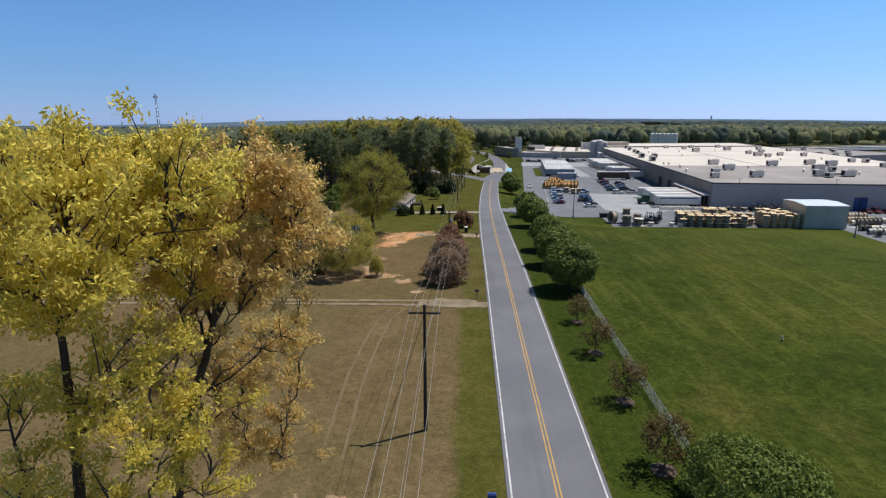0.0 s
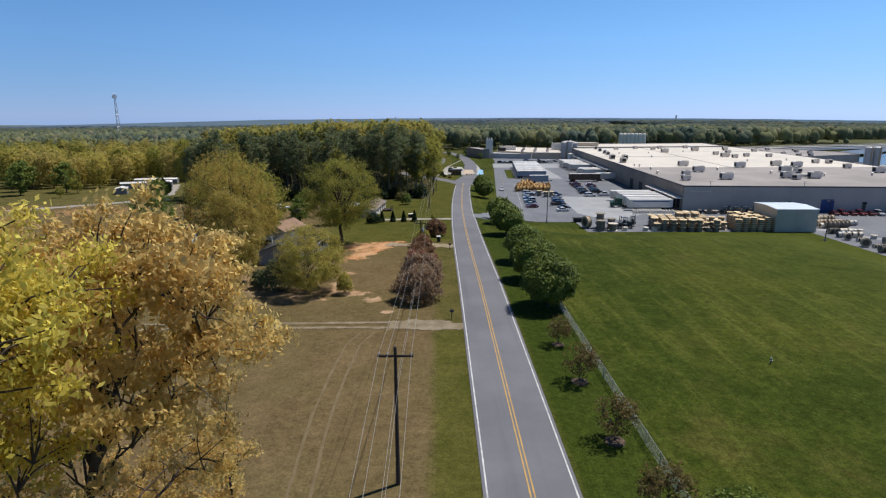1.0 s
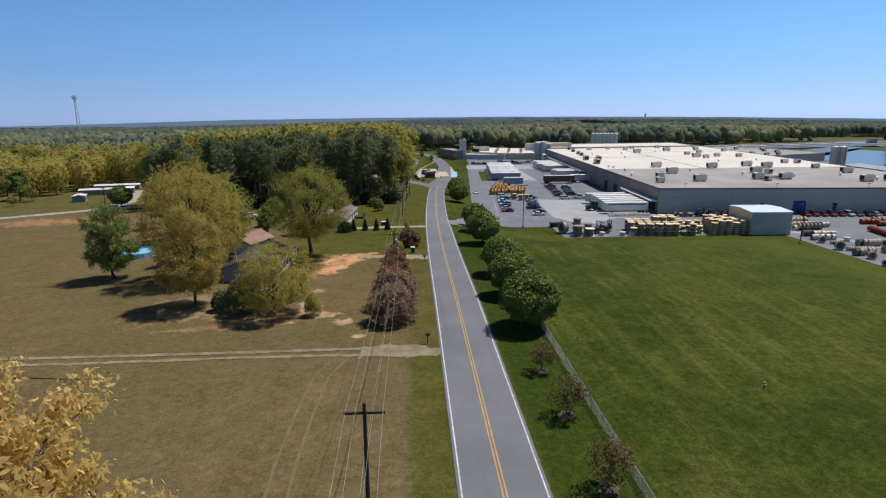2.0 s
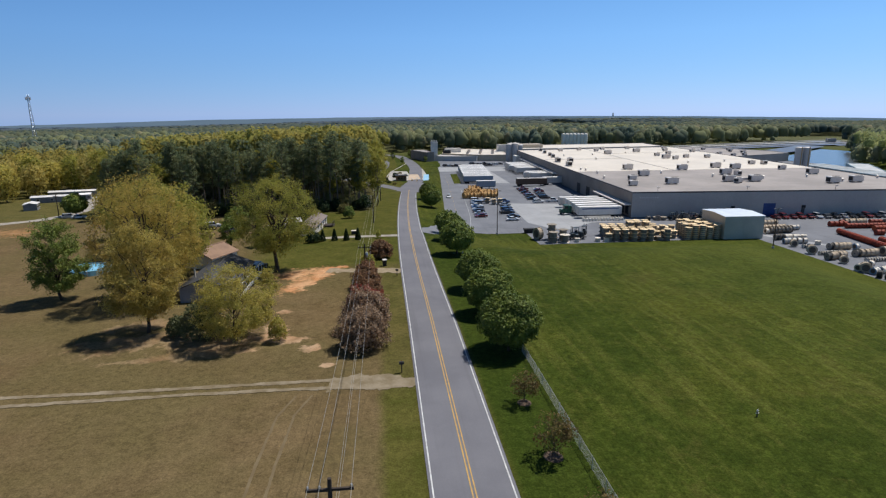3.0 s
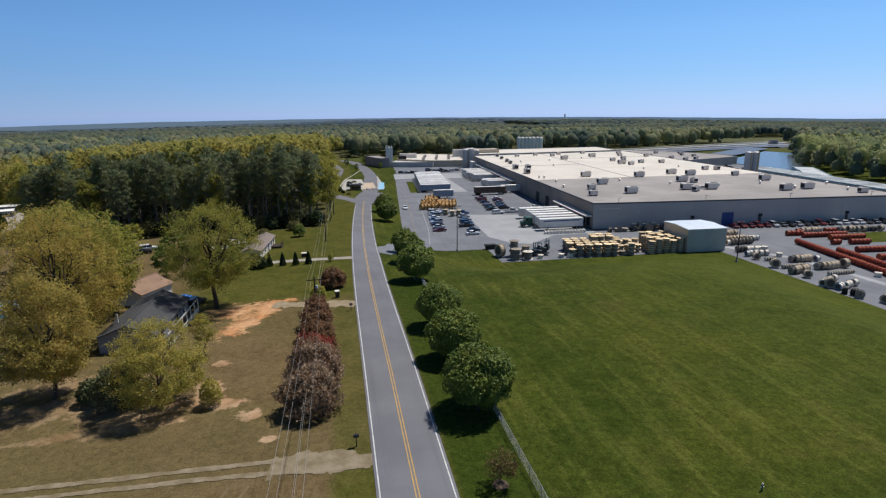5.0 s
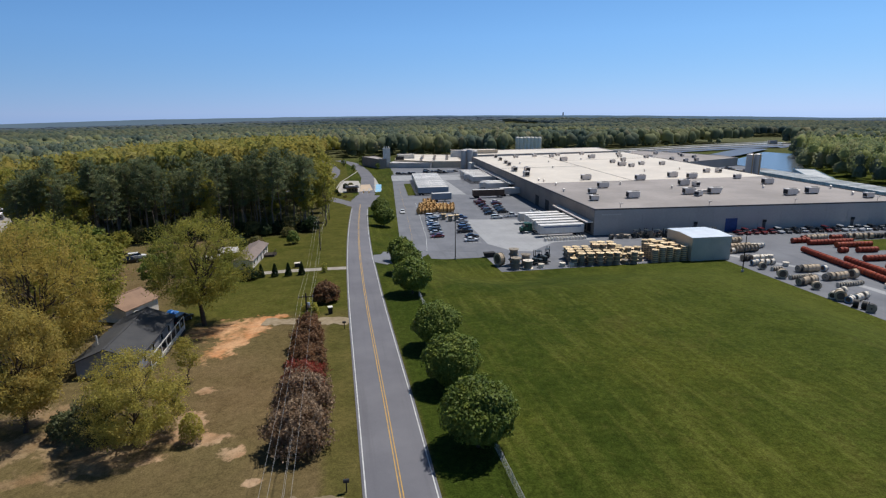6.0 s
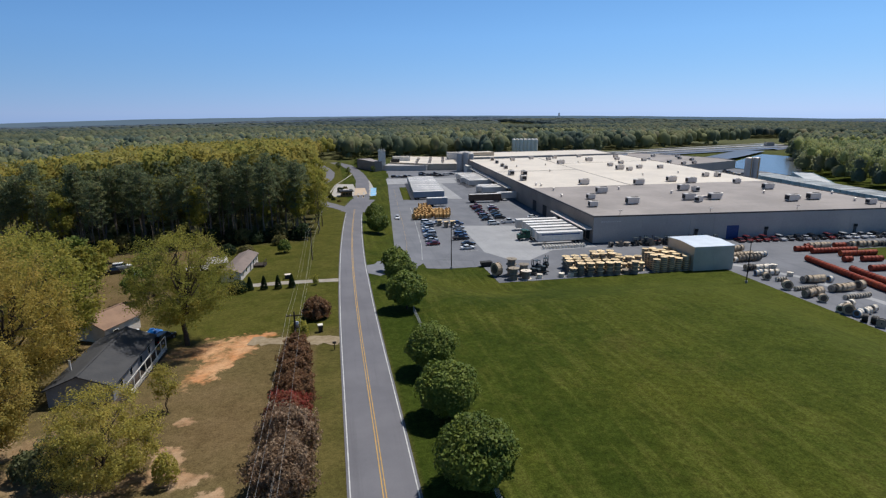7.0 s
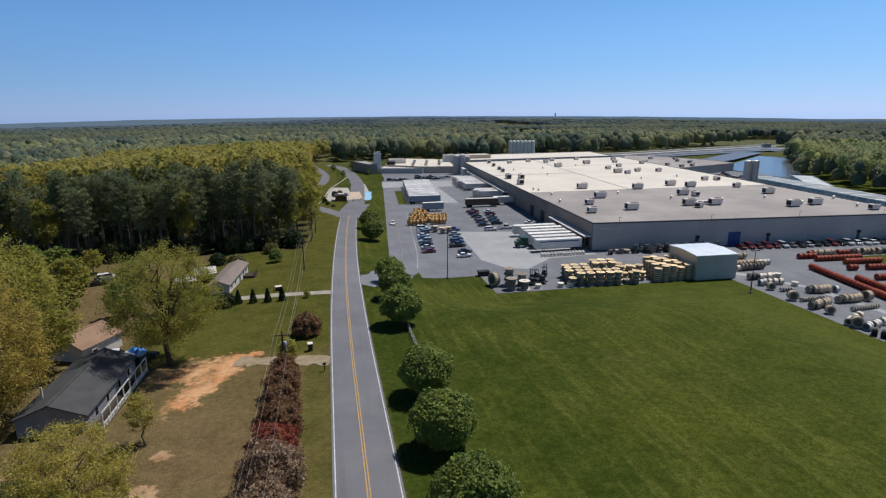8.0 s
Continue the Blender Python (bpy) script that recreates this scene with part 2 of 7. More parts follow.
def ground_material():
    n = Nodes("turf_and_soil")
    x, y, _ = n.xyz()
    big, mid, fine, tiny = n.noise(0.035, 5, 0.6), n.noise(0.22, 5, 0.65), n.noise(1.3, 4, 0.7), n.noise(5.0, 3, 0.75)
    streak = n.noise(1.0, 4, 0.65, (0.55, 0.05, 1), 38)
    tuft = n.noise(0.75, 6, 0.7, warp=0.6)
    # mown field
    green = n.mix(n.ramp(mid, 0.3, 0.7), (0.024, 0.036, 0.0052), (0.041, 0.055, 0.0084))
    green = n.mix(n.ramp(big, 0.42, 0.7), green, (0.058, 0.064, 0.010))
    green = n.mix(n.math("MULTIPLY", n.math("MULTIPLY", n.ramp(streak, 0.46, 0.66), n.ramp(big, 0.3, 0.6)), 0.74), green, (0.084, 0.090, 0.018))
    green = n.mix(n.math("MULTIPLY", n.ramp(tuft, 0.50, 0.66), 0.40), green, (0.024, 0.037, 0.005))
    green = n.mix(n.math("MULTIPLY", n.ramp(tuft, 0.44, 0.30), 0.35), green, (0.090, 0.086, 0.020))
    green = n.mix(n.math("MULTIPLY", n.ramp(n.noise(0.075, 6, 0.7, warp=0.8), 0.52, 0.72), 0.5), green, (0.086, 0.073, 0.020))
    green = n.mix(n.math("MULTIPLY", n.ramp(x, 25, 90), 0.6), green, n.mix(n.ramp(mid, 0.3, 0.7), (0.052, 0.065, 0.011), (0.072, 0.083, 0.015)))
    # lusher strip between the road and the fence
    lush = n.math("MULTIPLY", n.ramp(n.math("ADD", x, n.math("MULTIPLY", mid, 1.5)), 11.6, 10.6), n.ramp(y, 150, 120))
    green = n.mix(n.math("MULTIPLY", lush, 0.75), green, n.mix(fine, (0.020, 0.034, 0.005), (0.034, 0.050, 0.007)))
    # dry lawn
    dry = n.mix(n.ramp(mid, 0.3, 0.72), (0.108, 0.075, 0.036), (0.142, 0.100, 0.051))
    dry = n.mix(n.math("MULTIPLY", n.ramp(big, 0.35, 0.62), 0.58), dry, (0.094, 0.080, 0.031))
    lawn = n.mix(n.ramp(mid, 0.3, 0.7), (0.050, 0.055, 0.010), (0.082, 0.077, 0.018))
    wob = n.math("MULTIPLY", n.math("SUBTRACT", n.noise(0.15, 4, 0.6), 0.5), 9.0)
    xs, ys = n.math("ADD", x, wob), n.math("ADD", y, wob)
    verge = n.math("MULTIPLY", n.ramp(n.math("ADD", x, n.math("MULTIPLY", wob, 0.25)), -8.0, -6.4), n.math("ADD", 0.68, n.math("MULTIPLY", n.ramp(y, 71, 64), 0.26)))
    far_lawn = n.math("MULTIPLY", n.ramp(ys, 117, 126), n.ramp(xs, -42, -30))
    left = n.mix(n.math("MAXIMUM", verge, far_lawn), dry, lawn)
    # bare red soil, ragged edges
    soil = None
    wx = n.math("SUBTRACT", n.math("MULTIPLY", n.noise(0.42, 5, 0.65), 2.6), 1.3)
    wy = n.math("SUBTRACT", n.math("MULTIPLY", n.noise(0.55, 5, 0.65, (1, 1, 1), 57), 2.6), 1.3)
    for cx, cy, rx, ry, turn in ((-21.0, 113.0, 2.8, 9.5, -24), (-20.5, 121.5, 6.5, 2.2, 10), (-16.4, 79.6, 1.5, 1.3, 0), (-13.8, 74.2, 0.9, 0.6, 0),
                                 (-22.0, 95, 1.2, 1.2, 0), (-21.8, 86, 1.6, 4.5, 20), (-33, 79.5, 9, 0.8, 4), (-40, 93, 7, 2.6, 12), (-34, 94, 3, 4, 0),
                                 (-124, 190, 16, 9, 0), (-16, 27.5, 7, 1.2, 0), (-23.5, 118.0, 6.5, 4.5, 0), (-29, 82.5, 7.5, 3.6, 8), (-40, 86, 8, 3.0, 12), (-19.5, 83, 2.6, 1.2, 0)):
        a = radians(turn)
        amp = 1.3 * min(rx, ry)
        dx, dy = n.math("SUBTRACT", n.math("ADD", x, n.math("MULTIPLY", wx, amp)), cx), n.math("SUBTRACT", n.math("ADD", y, n.math("MULTIPLY", wy, amp)), cy)
        u = n.math("ADD", n.math("MULTIPLY", dx, math.cos(a) / rx), n.math("MULTIPLY", dy, math.sin(a) / rx))
        v = n.math("ADD", n.math("MULTIPLY", dx, -math.sin(a) / ry), n.math("MULTIPLY", dy, math.cos(a) / ry))
        d = n.math("ADD", n.math("MULTIPLY", u, u), n.math("MULTIPLY", v, v))
        k = n.ramp(d, 2.2, 0.1)
        soil = k if soil is None else n.math("MAXIMUM", soil, k)
    ragged = n.math("ADD", n.math("MULTIPLY", n.noise(0.30, 5, 0.62), 1.8), n.math("MULTIPLY", fine, 0.25))
    soil = n.math("MULTIPLY", n.ramp(n.math("SUBTRACT", n.math("ADD", soil, ragged), 1.50), 0.0, 0.6), n.ramp(soil, 0.02, 0.3))
    soil = n.math("MULTIPLY", soil, n.math("ADD", 0.45, n.math("MULTIPLY", n.ramp(x, -27, -23), 0.55)))
    left = n.mix(soil, left, n.mix(n.ramp(y, 98, 106), n.mix(n.ramp(mid, 0.3, 0.65), (0.28, 0.165, 0.090), (0.36, 0.250, 0.155)), n.mix(n.ramp(mid, 0.35, 0.65), (0.43, 0.190, 0.080), (0.46, 0.270, 0.145))))
    col = n.mix(n.ramp(x, 3.0, 4.2), left, green)
    # leaf litter under the woods and far off
    woods = n.math("MULTIPLY", n.ramp(ys, 200, 212), n.math("MULTIPLY", n.ramp(xs, -8, -14), n.math("MAXIMUM", n.ramp(xs, -106, -100), n.ramp(ys, 335, 345))))
    homes = n.math("MULTIPLY", n.ramp(ys, 207, 216), n.ramp(xs, -96, -104))
    col = n.mix(n.math("MULTIPLY", homes, 0.8), col, n.mix(n.ramp(mid, 0.3, 0.7), (0.062, 0.064, 0.016), (0.100, 0.088, 0.028)))
    col = n.mix(woods, col, n.mix(mid, (0.050, 0.040, 0.020), (0.065, 0.060, 0.022)))
    col = n.mix(n.ramp(y, 470, 640), col, n.mix(big, (0.070, 0.080, 0.034), (0.105, 0.100, 0.050)))
    grain = n.mix(n.ramp(fine, 0.25, 0.75), (0.55, 0.55, 0.55), (1.42, 1.42, 1.42))
    col = n.mix(n.math("ADD", 0.50, n.math("MULTIPLY", n.ramp(x, 3.0, 4.2), 0.16)), col, grain, "MULTIPLY")
    col = n.mix(n.math("SUBTRACT", n.math("ADD", 0.50, n.math("MULTIPLY", n.ramp(x, 3.0, 4.2), 0.20)), n.math("MULTIPLY", n.math("MULTIPLY", soil, n.ramp(x, 3.0, 2.0)), 0.5)), col, n.mix(n.ramp(tiny, 0.25, 0.75), (0.45, 0.45, 0.45), (1.55, 1.55, 1.55)), "MULTIPLY")
    n.bump(n.math("ADD", fine, tiny), 0.5, 0.12)
    return n.done(col, 0.95, 0, 0.03)


def asphalt(name, a, b, crack=0.0):
    n = Nodes(name)
    col = n.mix(n.ramp(n.noise(0.12, 5, 0.6), 0.3, 0.7), a, b)
    col = n.mix(n.math("MULTIPLY", n.ramp(n.noise(1.0, 4, 0.6, (0.9, 0.02, 1)), 0.5, 0.75), 0.35), col, tuple(c * 0.7 for c in a))
    f = n.noise(9, 3, 0.7)
    col = n.mix(0.5, col, n.mix(f, (0.7, 0.7, 0.7), (1.25, 1.25, 1.25)), "MULTIPLY")
    if crack:
        v = n.t.nodes.new("ShaderNodeTexVoronoi")
        v.feature = "DISTANCE_TO_EDGE"
        v.inputs["Scale"].default_value = 0.09
        n.t.links.new(n.co, v.inputs["Vector"])
        col = n.mix(n.math("MULTIPLY", n.ramp(v.outputs["Distance"], 0.012, 0.002), crack), col, (0.035, 0.035, 0.036))
    n.bump(f, 0.25, 0.02)
    return n.done(col, 0.85, 0, 0.25)


M_GROUND = ground_material()
M_ROAD = asphalt("worn_asphalt", (0.121, 0.120, 0.134), (0.150, 0.148, 0.162))
M_YARD = asphalt("yard_asphalt", (0.127, 0.132, 0.147), (0.164, 0.170, 0.187), 0.2)
M_APRON = asphalt("yard_concrete", (0.258, 0.262, 0.270), (0.31, 0.314, 0.320), 0.15)
M_DRIVE = surf("drive_concrete", (0.33, 0.30, 0.26), (0.25, 0.22, 0.18), 0.4, 3)
M_GRAVEL = surf("gravel", (0.285, 0.228, 0.150), (0.20, 0.152, 0.088), 0.9, 2.5, bump=0.5)
M_TRACK = surf("worn_track", (0.240, 0.196, 0.132), (0.150, 0.114, 0.062), 0.7, 2.0, bump=0.5)
M_WHITE_LINE = surf("white_road_paint", (0.60, 0.60, 0.58), (0.38, 0.38, 0.38), 1.2, 8, 0.7)
M_YELLOW_LINE = surf("yellow_road_paint", (0.52, 0.31, 0.07), (0.36, 0.24, 0.09), 1.2, 8, 0.7)
M_BARK = surf("bark", (0.080, 0.060, 0.044), (0.045, 0.033, 0.025), 2.0, 12, 0.9, bump=0.6)
M_BARK_PALE = surf("pale_bark", (0.19, 0.155, 0.12), (0.11, 0.085, 0.066), 2.0, 10, 0.9, bump=0.6)
M_POLE = surf("weathered_pole", (0.055, 0.042, 0.034), (0.035, 0.027, 0.022), 1.0, 12, 0.9, bump=0.3)
M_LEAF_ORANGE = leaf_mat("leaf_orange", (0.296, 0.222, 0.088), (0.262, 0.190, 0.072), (0.302, 0.234, 0.086), 0.4, through=0.74)
M_LEAF_YELLOW = leaf_mat("leaf_yellow", (0.385, 0.325, 0.074), (0.325, 0.278, 0.060), (0.385, 0.308, 0.082), 0.4, through=0.74)
M_LEAF_OLIVE = leaf_mat("leaf_olive", (0.222, 0.172, 0.040), (0.160, 0.130, 0.031), (0.240, 0.172, 0.044), 0.25, through=0.58)
M_LEAF_GOLD = leaf_mat("leaf_gold", (0.225, 0.178, 0.044), (0.160, 0.132, 0.034), (0.195, 0.142, 0.040), 0.3, through=0.58)
M_LEAF_AMBER = leaf_mat("leaf_amber", (0.226, 0.190, 0.056), (0.176, 0.154, 0.046), (0.216, 0.170, 0.054), 0.3, through=0.58)
M_LEAF_PALE = leaf_mat("leaf_pale", (0.205, 0.180, 0.040), (0.150, 0.134, 0.030), (0.235, 0.190, 0.050), 0.4, through=0.58)
M_LEAF_SPRING = leaf_mat("leaf_spring", (0.146, 0.142, 0.028), (0.102, 0.105, 0.021), (0.168, 0.146, 0.031), 0.3, through=0.58)
M_LEAF_GREEN = leaf_mat("leaf_green", (0.054, 0.073, 0.012), (0.028, 0.044, 0.008), (0.078, 0.092, 0.015), 0.9, through=0.2)
M_LEAF_MID = leaf_mat("leaf_mid", (0.072, 0.096, 0.019), (0.044, 0.064, 0.013), (0.092, 0.106, 0.022), 0.7, through=0.35)
M_LEAF_PINE = leaf_mat("pine_needles", (0.080, 0.098, 0.050), (0.056, 0.074, 0.040), (0.112, 0.112, 0.048), 0.4)
M_LEAF_RUST = leaf_mat("leaf_rust", (0.085, 0.052, 0.020), (0.055, 0.044, 0.016), (0.075, 0.060, 0.020), 0.6)
M_LEAF_DULL = leaf_mat("leaf_dull", (0.088, 0.080, 0.026), (0.056, 0.056, 0.020), (0.110, 0.086, 0.032), 0.5)
M_LEAF_DARK = leaf_mat("leaf_dark", (0.050, 0.055, 0.022), (0.032, 0.038, 0.016), (0.066, 0.062, 0.028), 0.6, through=0.3)
M_CYPRESS = leaf_mat("cypress_green", (0.016, 0.028, 0.010), (0.010, 0.018, 0.008), (0.02, 0.03, 0.01), 0.6)
M_HEDGE_PALE = leaf_mat("hedge_pale", (0.205, 0.150, 0.100), (0.052, 0.034, 0.022), (0.125, 0.080, 0.048), 0.8)
M_HEDGE_RED = leaf_mat("hedge_red", (0.155, 0.030, 0.022), (0.085, 0.026, 0.018), (0.12, 0.055, 0.03), 0.8)
M_HEDGE_MAUVE = leaf_mat("hedge_mauve", (0.130, 0.080, 0.042), (0.055, 0.030, 0.018), (0.11, 0.056, 0.028), 0.8)


def forest_mat(name, tones, patch, uneven=0.45):
    n = Nodes(name)
    tones = [tuple(2.3 * q for q in tone) for tone in tones]
    col = n.mix(n.ramp(n.noise(patch, 2, 0.5, (1, 1, 0.2)), 0.40, 0.56), tones[0], tones[1])
    col = n.mix(n.ramp(n.noise(patch * 0.37, 3, 0.55, (1, 1, 0.2), 25), 0.48, 0.60), col, tones[2])
    # single trees that are paler or duller than their neighbours
    col = n.mix(n.math("MULTIPLY", n.ramp(n.noise(patch * 2.3, 2, 0.5, (1, 1, 0.2), 70), 0.56, 0.66), 0.7), col, tones[3])
    col = n.mix(uneven, col, n.mix(n.island(), (0.62, 0.62, 0.62), (1.34, 1.34, 1.34)), "MULTIPLY")
    mat = n.done(col, 0.85, 0, 0.15)
    tr = n.t.nodes.new("ShaderNodeBsdfTranslucent")
    n.put(col, tr.inputs["Color"])
    ms = n.t.nodes.new("ShaderNodeMixShader")
    ms.inputs[0].default_value = 0.55
    n.t.links.new(n.bsdf.outputs[0], ms.inputs[1])
    n.t.links.new(tr.outputs[0], ms.inputs[2])
    n.t.links.new(ms.outputs[0], n.t.nodes["Material Output"].inputs["Surface"])
    return mat


M_WOOD_YELLOW = forest_mat("woods_spring", ((0.138, 0.120, 0.030), (0.120, 0.117, 0.031), (0.152, 0.123, 0.032), (0.162, 0.142, 0.052)), 0.05, 0.28)
# leans blue-grey: some distance haze is mixed into the leaf tones
M_WOOD_MIX = forest_mat("woods_mixed", ((0.076, 0.092, 0.060), (0.116, 0.122, 0.062), (0.054, 0.072, 0.058), (0.146, 0.128, 0.078)), 0.026, 0.35)
M_WOOD_LAKE = forest_mat("woods_lakeside", ((0.110, 0.128, 0.056), (0.156, 0.162, 0.064), (0.082, 0.102, 0.056), (0.186, 0.166, 0.086)), 0.035)
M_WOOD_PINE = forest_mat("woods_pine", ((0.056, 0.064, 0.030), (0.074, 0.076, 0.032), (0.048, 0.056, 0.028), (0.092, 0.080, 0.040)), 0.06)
# distance haze is put into these three base colours, bluer farther off
M_WOOD_FAR_HAZE = forest_mat("woods_far_haze", ((0.050, 0.063, 0.046), (0.078, 0.086, 0.052), (0.034, 0.050, 0.046), (0.094, 0.090, 0.060)), 0.010, 0.3)
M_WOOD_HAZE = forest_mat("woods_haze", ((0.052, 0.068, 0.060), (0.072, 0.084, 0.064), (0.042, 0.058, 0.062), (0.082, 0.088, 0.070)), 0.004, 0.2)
M_WOOD_BLUE_HAZE = forest_mat("woods_blue_haze", ((0.062, 0.082, 0.104), (0.074, 0.092, 0.106), (0.054, 0.074, 0.104), (0.080, 0.096, 0.108)), 0.003, 0.15)

# ---------------------------------------------------------------- ground, road, drives


def spread(stops):
    """Grid lines from (start, step) pairs and a final end."""
    out = []
    for (a, step), (b, _) in zip(stops, stops[1:]):
        k = max(1, round((b - a) / step))
        out += [a + (b - a) * i / k for i in range(k)]
    return out + [stops[-1][0]]


def sheet(name, xs, ys, material, lift=0.0, left=None):
    """A sheet over the land; left(y) shifts its columns sideways."""
    nx, ny = len(xs), len(ys)
    v = [((x + left(y) if left else x), y, 0) for y in ys for x in xs]
    v = [(x, y, ground_z(x, y) + lift) for x, y, _ in v]
    f = [(j * nx + i, j * nx + i + 1, (j + 1) * nx + i + 1, (j + 1) * nx + i) for j in range(ny - 1) for i in range(nx - 1)]
    return mesh_np(name, v, f, material, True)


GX = spread([(-4800, 600), (-1200, 120), (-400, 25), (-130, 5), (-16, 2), (16, 3), (112, 15), (560, 120), (1200, 600), (4800, 1)])
GY = spread([(-1500, 200), (-100, 15), (0, 4), (330, 12), (700, 120), (1300, 500), (4850, 1)])
setting("ground", sheet("ground", GX, GY, M_GROUND), M_GROUND, "mown green field and dry brown lawn with bare soil", "ground")


def strip(name, x0, x1, y0, y1, material, lift, label, category, step=4.0, path=road_x, cols=2):
    xs = [x0 + (x1 - x0) * i / (cols - 1) for i in range(cols)]
    k = max(1, round((y1 - y0) / step))
    ys = [y0 + (y1 - y0) * i / k for i in range(k + 1)]
    return setting(name, sheet(name, xs, ys, material, lift, path), material, label, category)


strip("road", -3.5, 3.5, -300, 297, M_ROAD, 0.07, "worn grey asphalt two-lane country road", "road", cols=5)
for name, x0 in (("edge_line_west", -3.26), ("edge_line_east", 3.14)):
    strip(name, x0, x0 + 0.12, -300, 262, M_WHITE_LINE, 0.085, "faded white painted edge line on the road", "road marking")
for name, x0 in (("centre_line_west", -0.20), ("centre_line_east", 0.09)):
    strip(name, x0, x0 + 0.11, -300, 275, M_YELLOW_LINE, 0.085, "worn yellow painted centre line on the road", "road marking")


def ribbon(name, line, width, material, lift, label, category, step=2.0, rag=0.12):
    """A strip of a given width laid along a line of x, y points."""
    pts = []
    for (ax, ay), (bx, by) in zip(line, line[1:]):
        k = max(1, round(math.hypot(bx - ax, by - ay) / step))
        pts += [(ax + (bx - ax) * i / k, ay + (by - ay) * i / k) for i in range(k)]
    pts.append(line[-1])
    v, f = [], []
    for i, (x, y) in enumerate(pts):
        ax, ay = pts[max(0, i - 1)]
        bx, by = pts[min(len(pts) - 1, i + 1)]
        d = math.hypot(bx - ax, by - ay)
        nx, ny = -(by - ay) / d, (bx - ax) / d
        for s in (-0.5, 0, 0.5):
            wob = 1 + rag * (noise.noise(Vector((x * 0.6, y * 0.6, 3 + s * 9))) + noise.noise(Vector((x * 2.1, y * 2.1, 5 + s * 9))))
            px, py = x + nx * width * s * wob, y + ny * width * s * wob
            v.append((px, py, ground_z(px, py) + lift))
        if i:
            a = 3 * (i - 1)
            f += [(a, a + 3, a + 4, a + 1), (a + 1, a + 4, a + 5, a + 2)]
    return setting(name, mesh_np(name, v, f, material, True), material, label, category)


ribbon("track_north", [(-120, 75.5), (-45, 71.4), (-28, 70.7), (-16, 70.3), (-5, 69.8)], 0.70, M_TRACK, 0.05, "pale gravel wheel track of the farm drive", "drive", 0.25, 0.36)
ribbon("track_south", [(-120, 73.3), (-45, 69.5), (-28, 69.2), (-16, 68.6), (-5, 67.5)], 0.70, M_TRACK, 0.05, "pale gravel wheel track beside the other", "drive", 0.25, 0.36)
ribbon("drive_mouth", [(-13, 69.5), (-9, 69.1), (-5.5, 68.7), (-4.2, 68.4), (-3.0, 68.1)], 3.0, M_TRACK, 0.04, "gravel mouth of the farm drive at the road", "drive", 0.3, 0.6)
M_TYRE_MARK = surf("flattened_grass", (0.150, 0.112, 0.058), (0.118, 0.084, 0.040), 0.6, 3.0, bump=0.3)
for off in (0.0, -1.7):
    ribbon("tyre_mark", [(-15.6 + off, 33), (-16.1 + off, 41), (-16.4 + off, 47.3), (-16.3 + off, 55.2), (-15.9 + off, 63), (-14.6 + off, 67)], 0.26, M_TYRE_MARK, 0.03, "faint tyre mark worn into the dry grass", "track", 0.5, 0.5)
ribbon("house_drive", [(-3.3, 116.9), (-7, 118.0), (-13, 119.4), (-18, 120.4)], 3.4, M_GRAVEL, 0.05, "pale worn drive leading to the dark-roofed house", "drive", 0.6, 0.5)
ribbon("cottage_drive", [(-2.0, 155.2), (-8, 156), (-14.5, 156.5), (-23, 156.5)], 2.8, M_DRIVE, 0.05, "narrow pale concrete drive to the white house", "drive")
ribbon("side_road", [(4.5, 268), (1.0, 277), (-4.8, 291), (-10.9, 305.5), (-19, 324), (-30, 345)], 6.6, M_ROAD, 0.06, "grey asphalt side road leaving the junction", "road")
ribbon("lake_road", [(-26, 356), (-16, 366), (-10.8, 378), (-6.4, 398), (-4.4, 420), (-4.2, 442), (-6.5, 470), (-15.4, 526), (-30, 600)], 5.8, M_ROAD, 0.06, "pale curving asphalt road beyond the gate", "road")
ribbon("north_road", [(road_x(292), 292), (10.6, 312), (13.2, 350), (15.6, 390), (15.0, 430), (12.5, 465), (9.0, 497), (-1, 530)], 8.0, M_ROAD, 0.06, "asphalt road going on past the gatehouse", "road")
ribbon("junction", [(5.2, 268), (7.2, 283), (9.4, 297), (11.2, 308)], 11.5, M_ROAD, 0.065, "wide asphalt junction before the gate", "road")

# works yard: asphalt on the flat, lane up to the road


def yard_left(y):
    return 13.6 + (y - 188) * 0.088


YX = [0, 2.5, 5, 8, 12, 18, 26, 40, 60, 90, 130, 180, 235]
setting("yard_pavement", sheet("yard_pavement", YX, spread([(186, 5), (300, 12), (500, 1)]), M_YARD, 0.06, yard_left), M_YARD, "grey asphalt works yard and truck lane", "pavement")
setting("yard_front", sheet("yard_front", spread([(37, 8), (101.5, 20), (250, 1)]), [161.2, 170, 178, 186], M_YARD, 0.06), M_YARD, "asphalt strip along the edge of the field", "pavement")
setting("yard_corner", sheet("yard_corner", [21, 25, 28.5, 32, 37], [177, 181, 186], M_YARD, 0.055), M_YARD, "asphalt corner of the car park", "pavement")
setting("reel_yard", sheet("reel_yard", [101.5, 120, 150, 200, 250], [30, 60, 100, 140, 161.2], M_YARD, 0.06), M_YARD, "open asphalt yard for cable reels", "pavement")
ribbon("lane_mouth", [(3.0, 163), (8, 169), (13, 177), (18, 187)], 9.5, M_YARD, 0.062, "asphalt mouth of the works lane at the road", "road")
apron = Shape().prism([(41.8, 193), (46.5, 183), (52, 180.5), (63, 190.5), (79, 192), (80, 231), (66, 230), (43.8, 234.7)], YARD + 0.02, YARD + 0.075)
setting("dock_apron", apron, M_APRON, "pale concrete apron before the loading docks", "pavement")
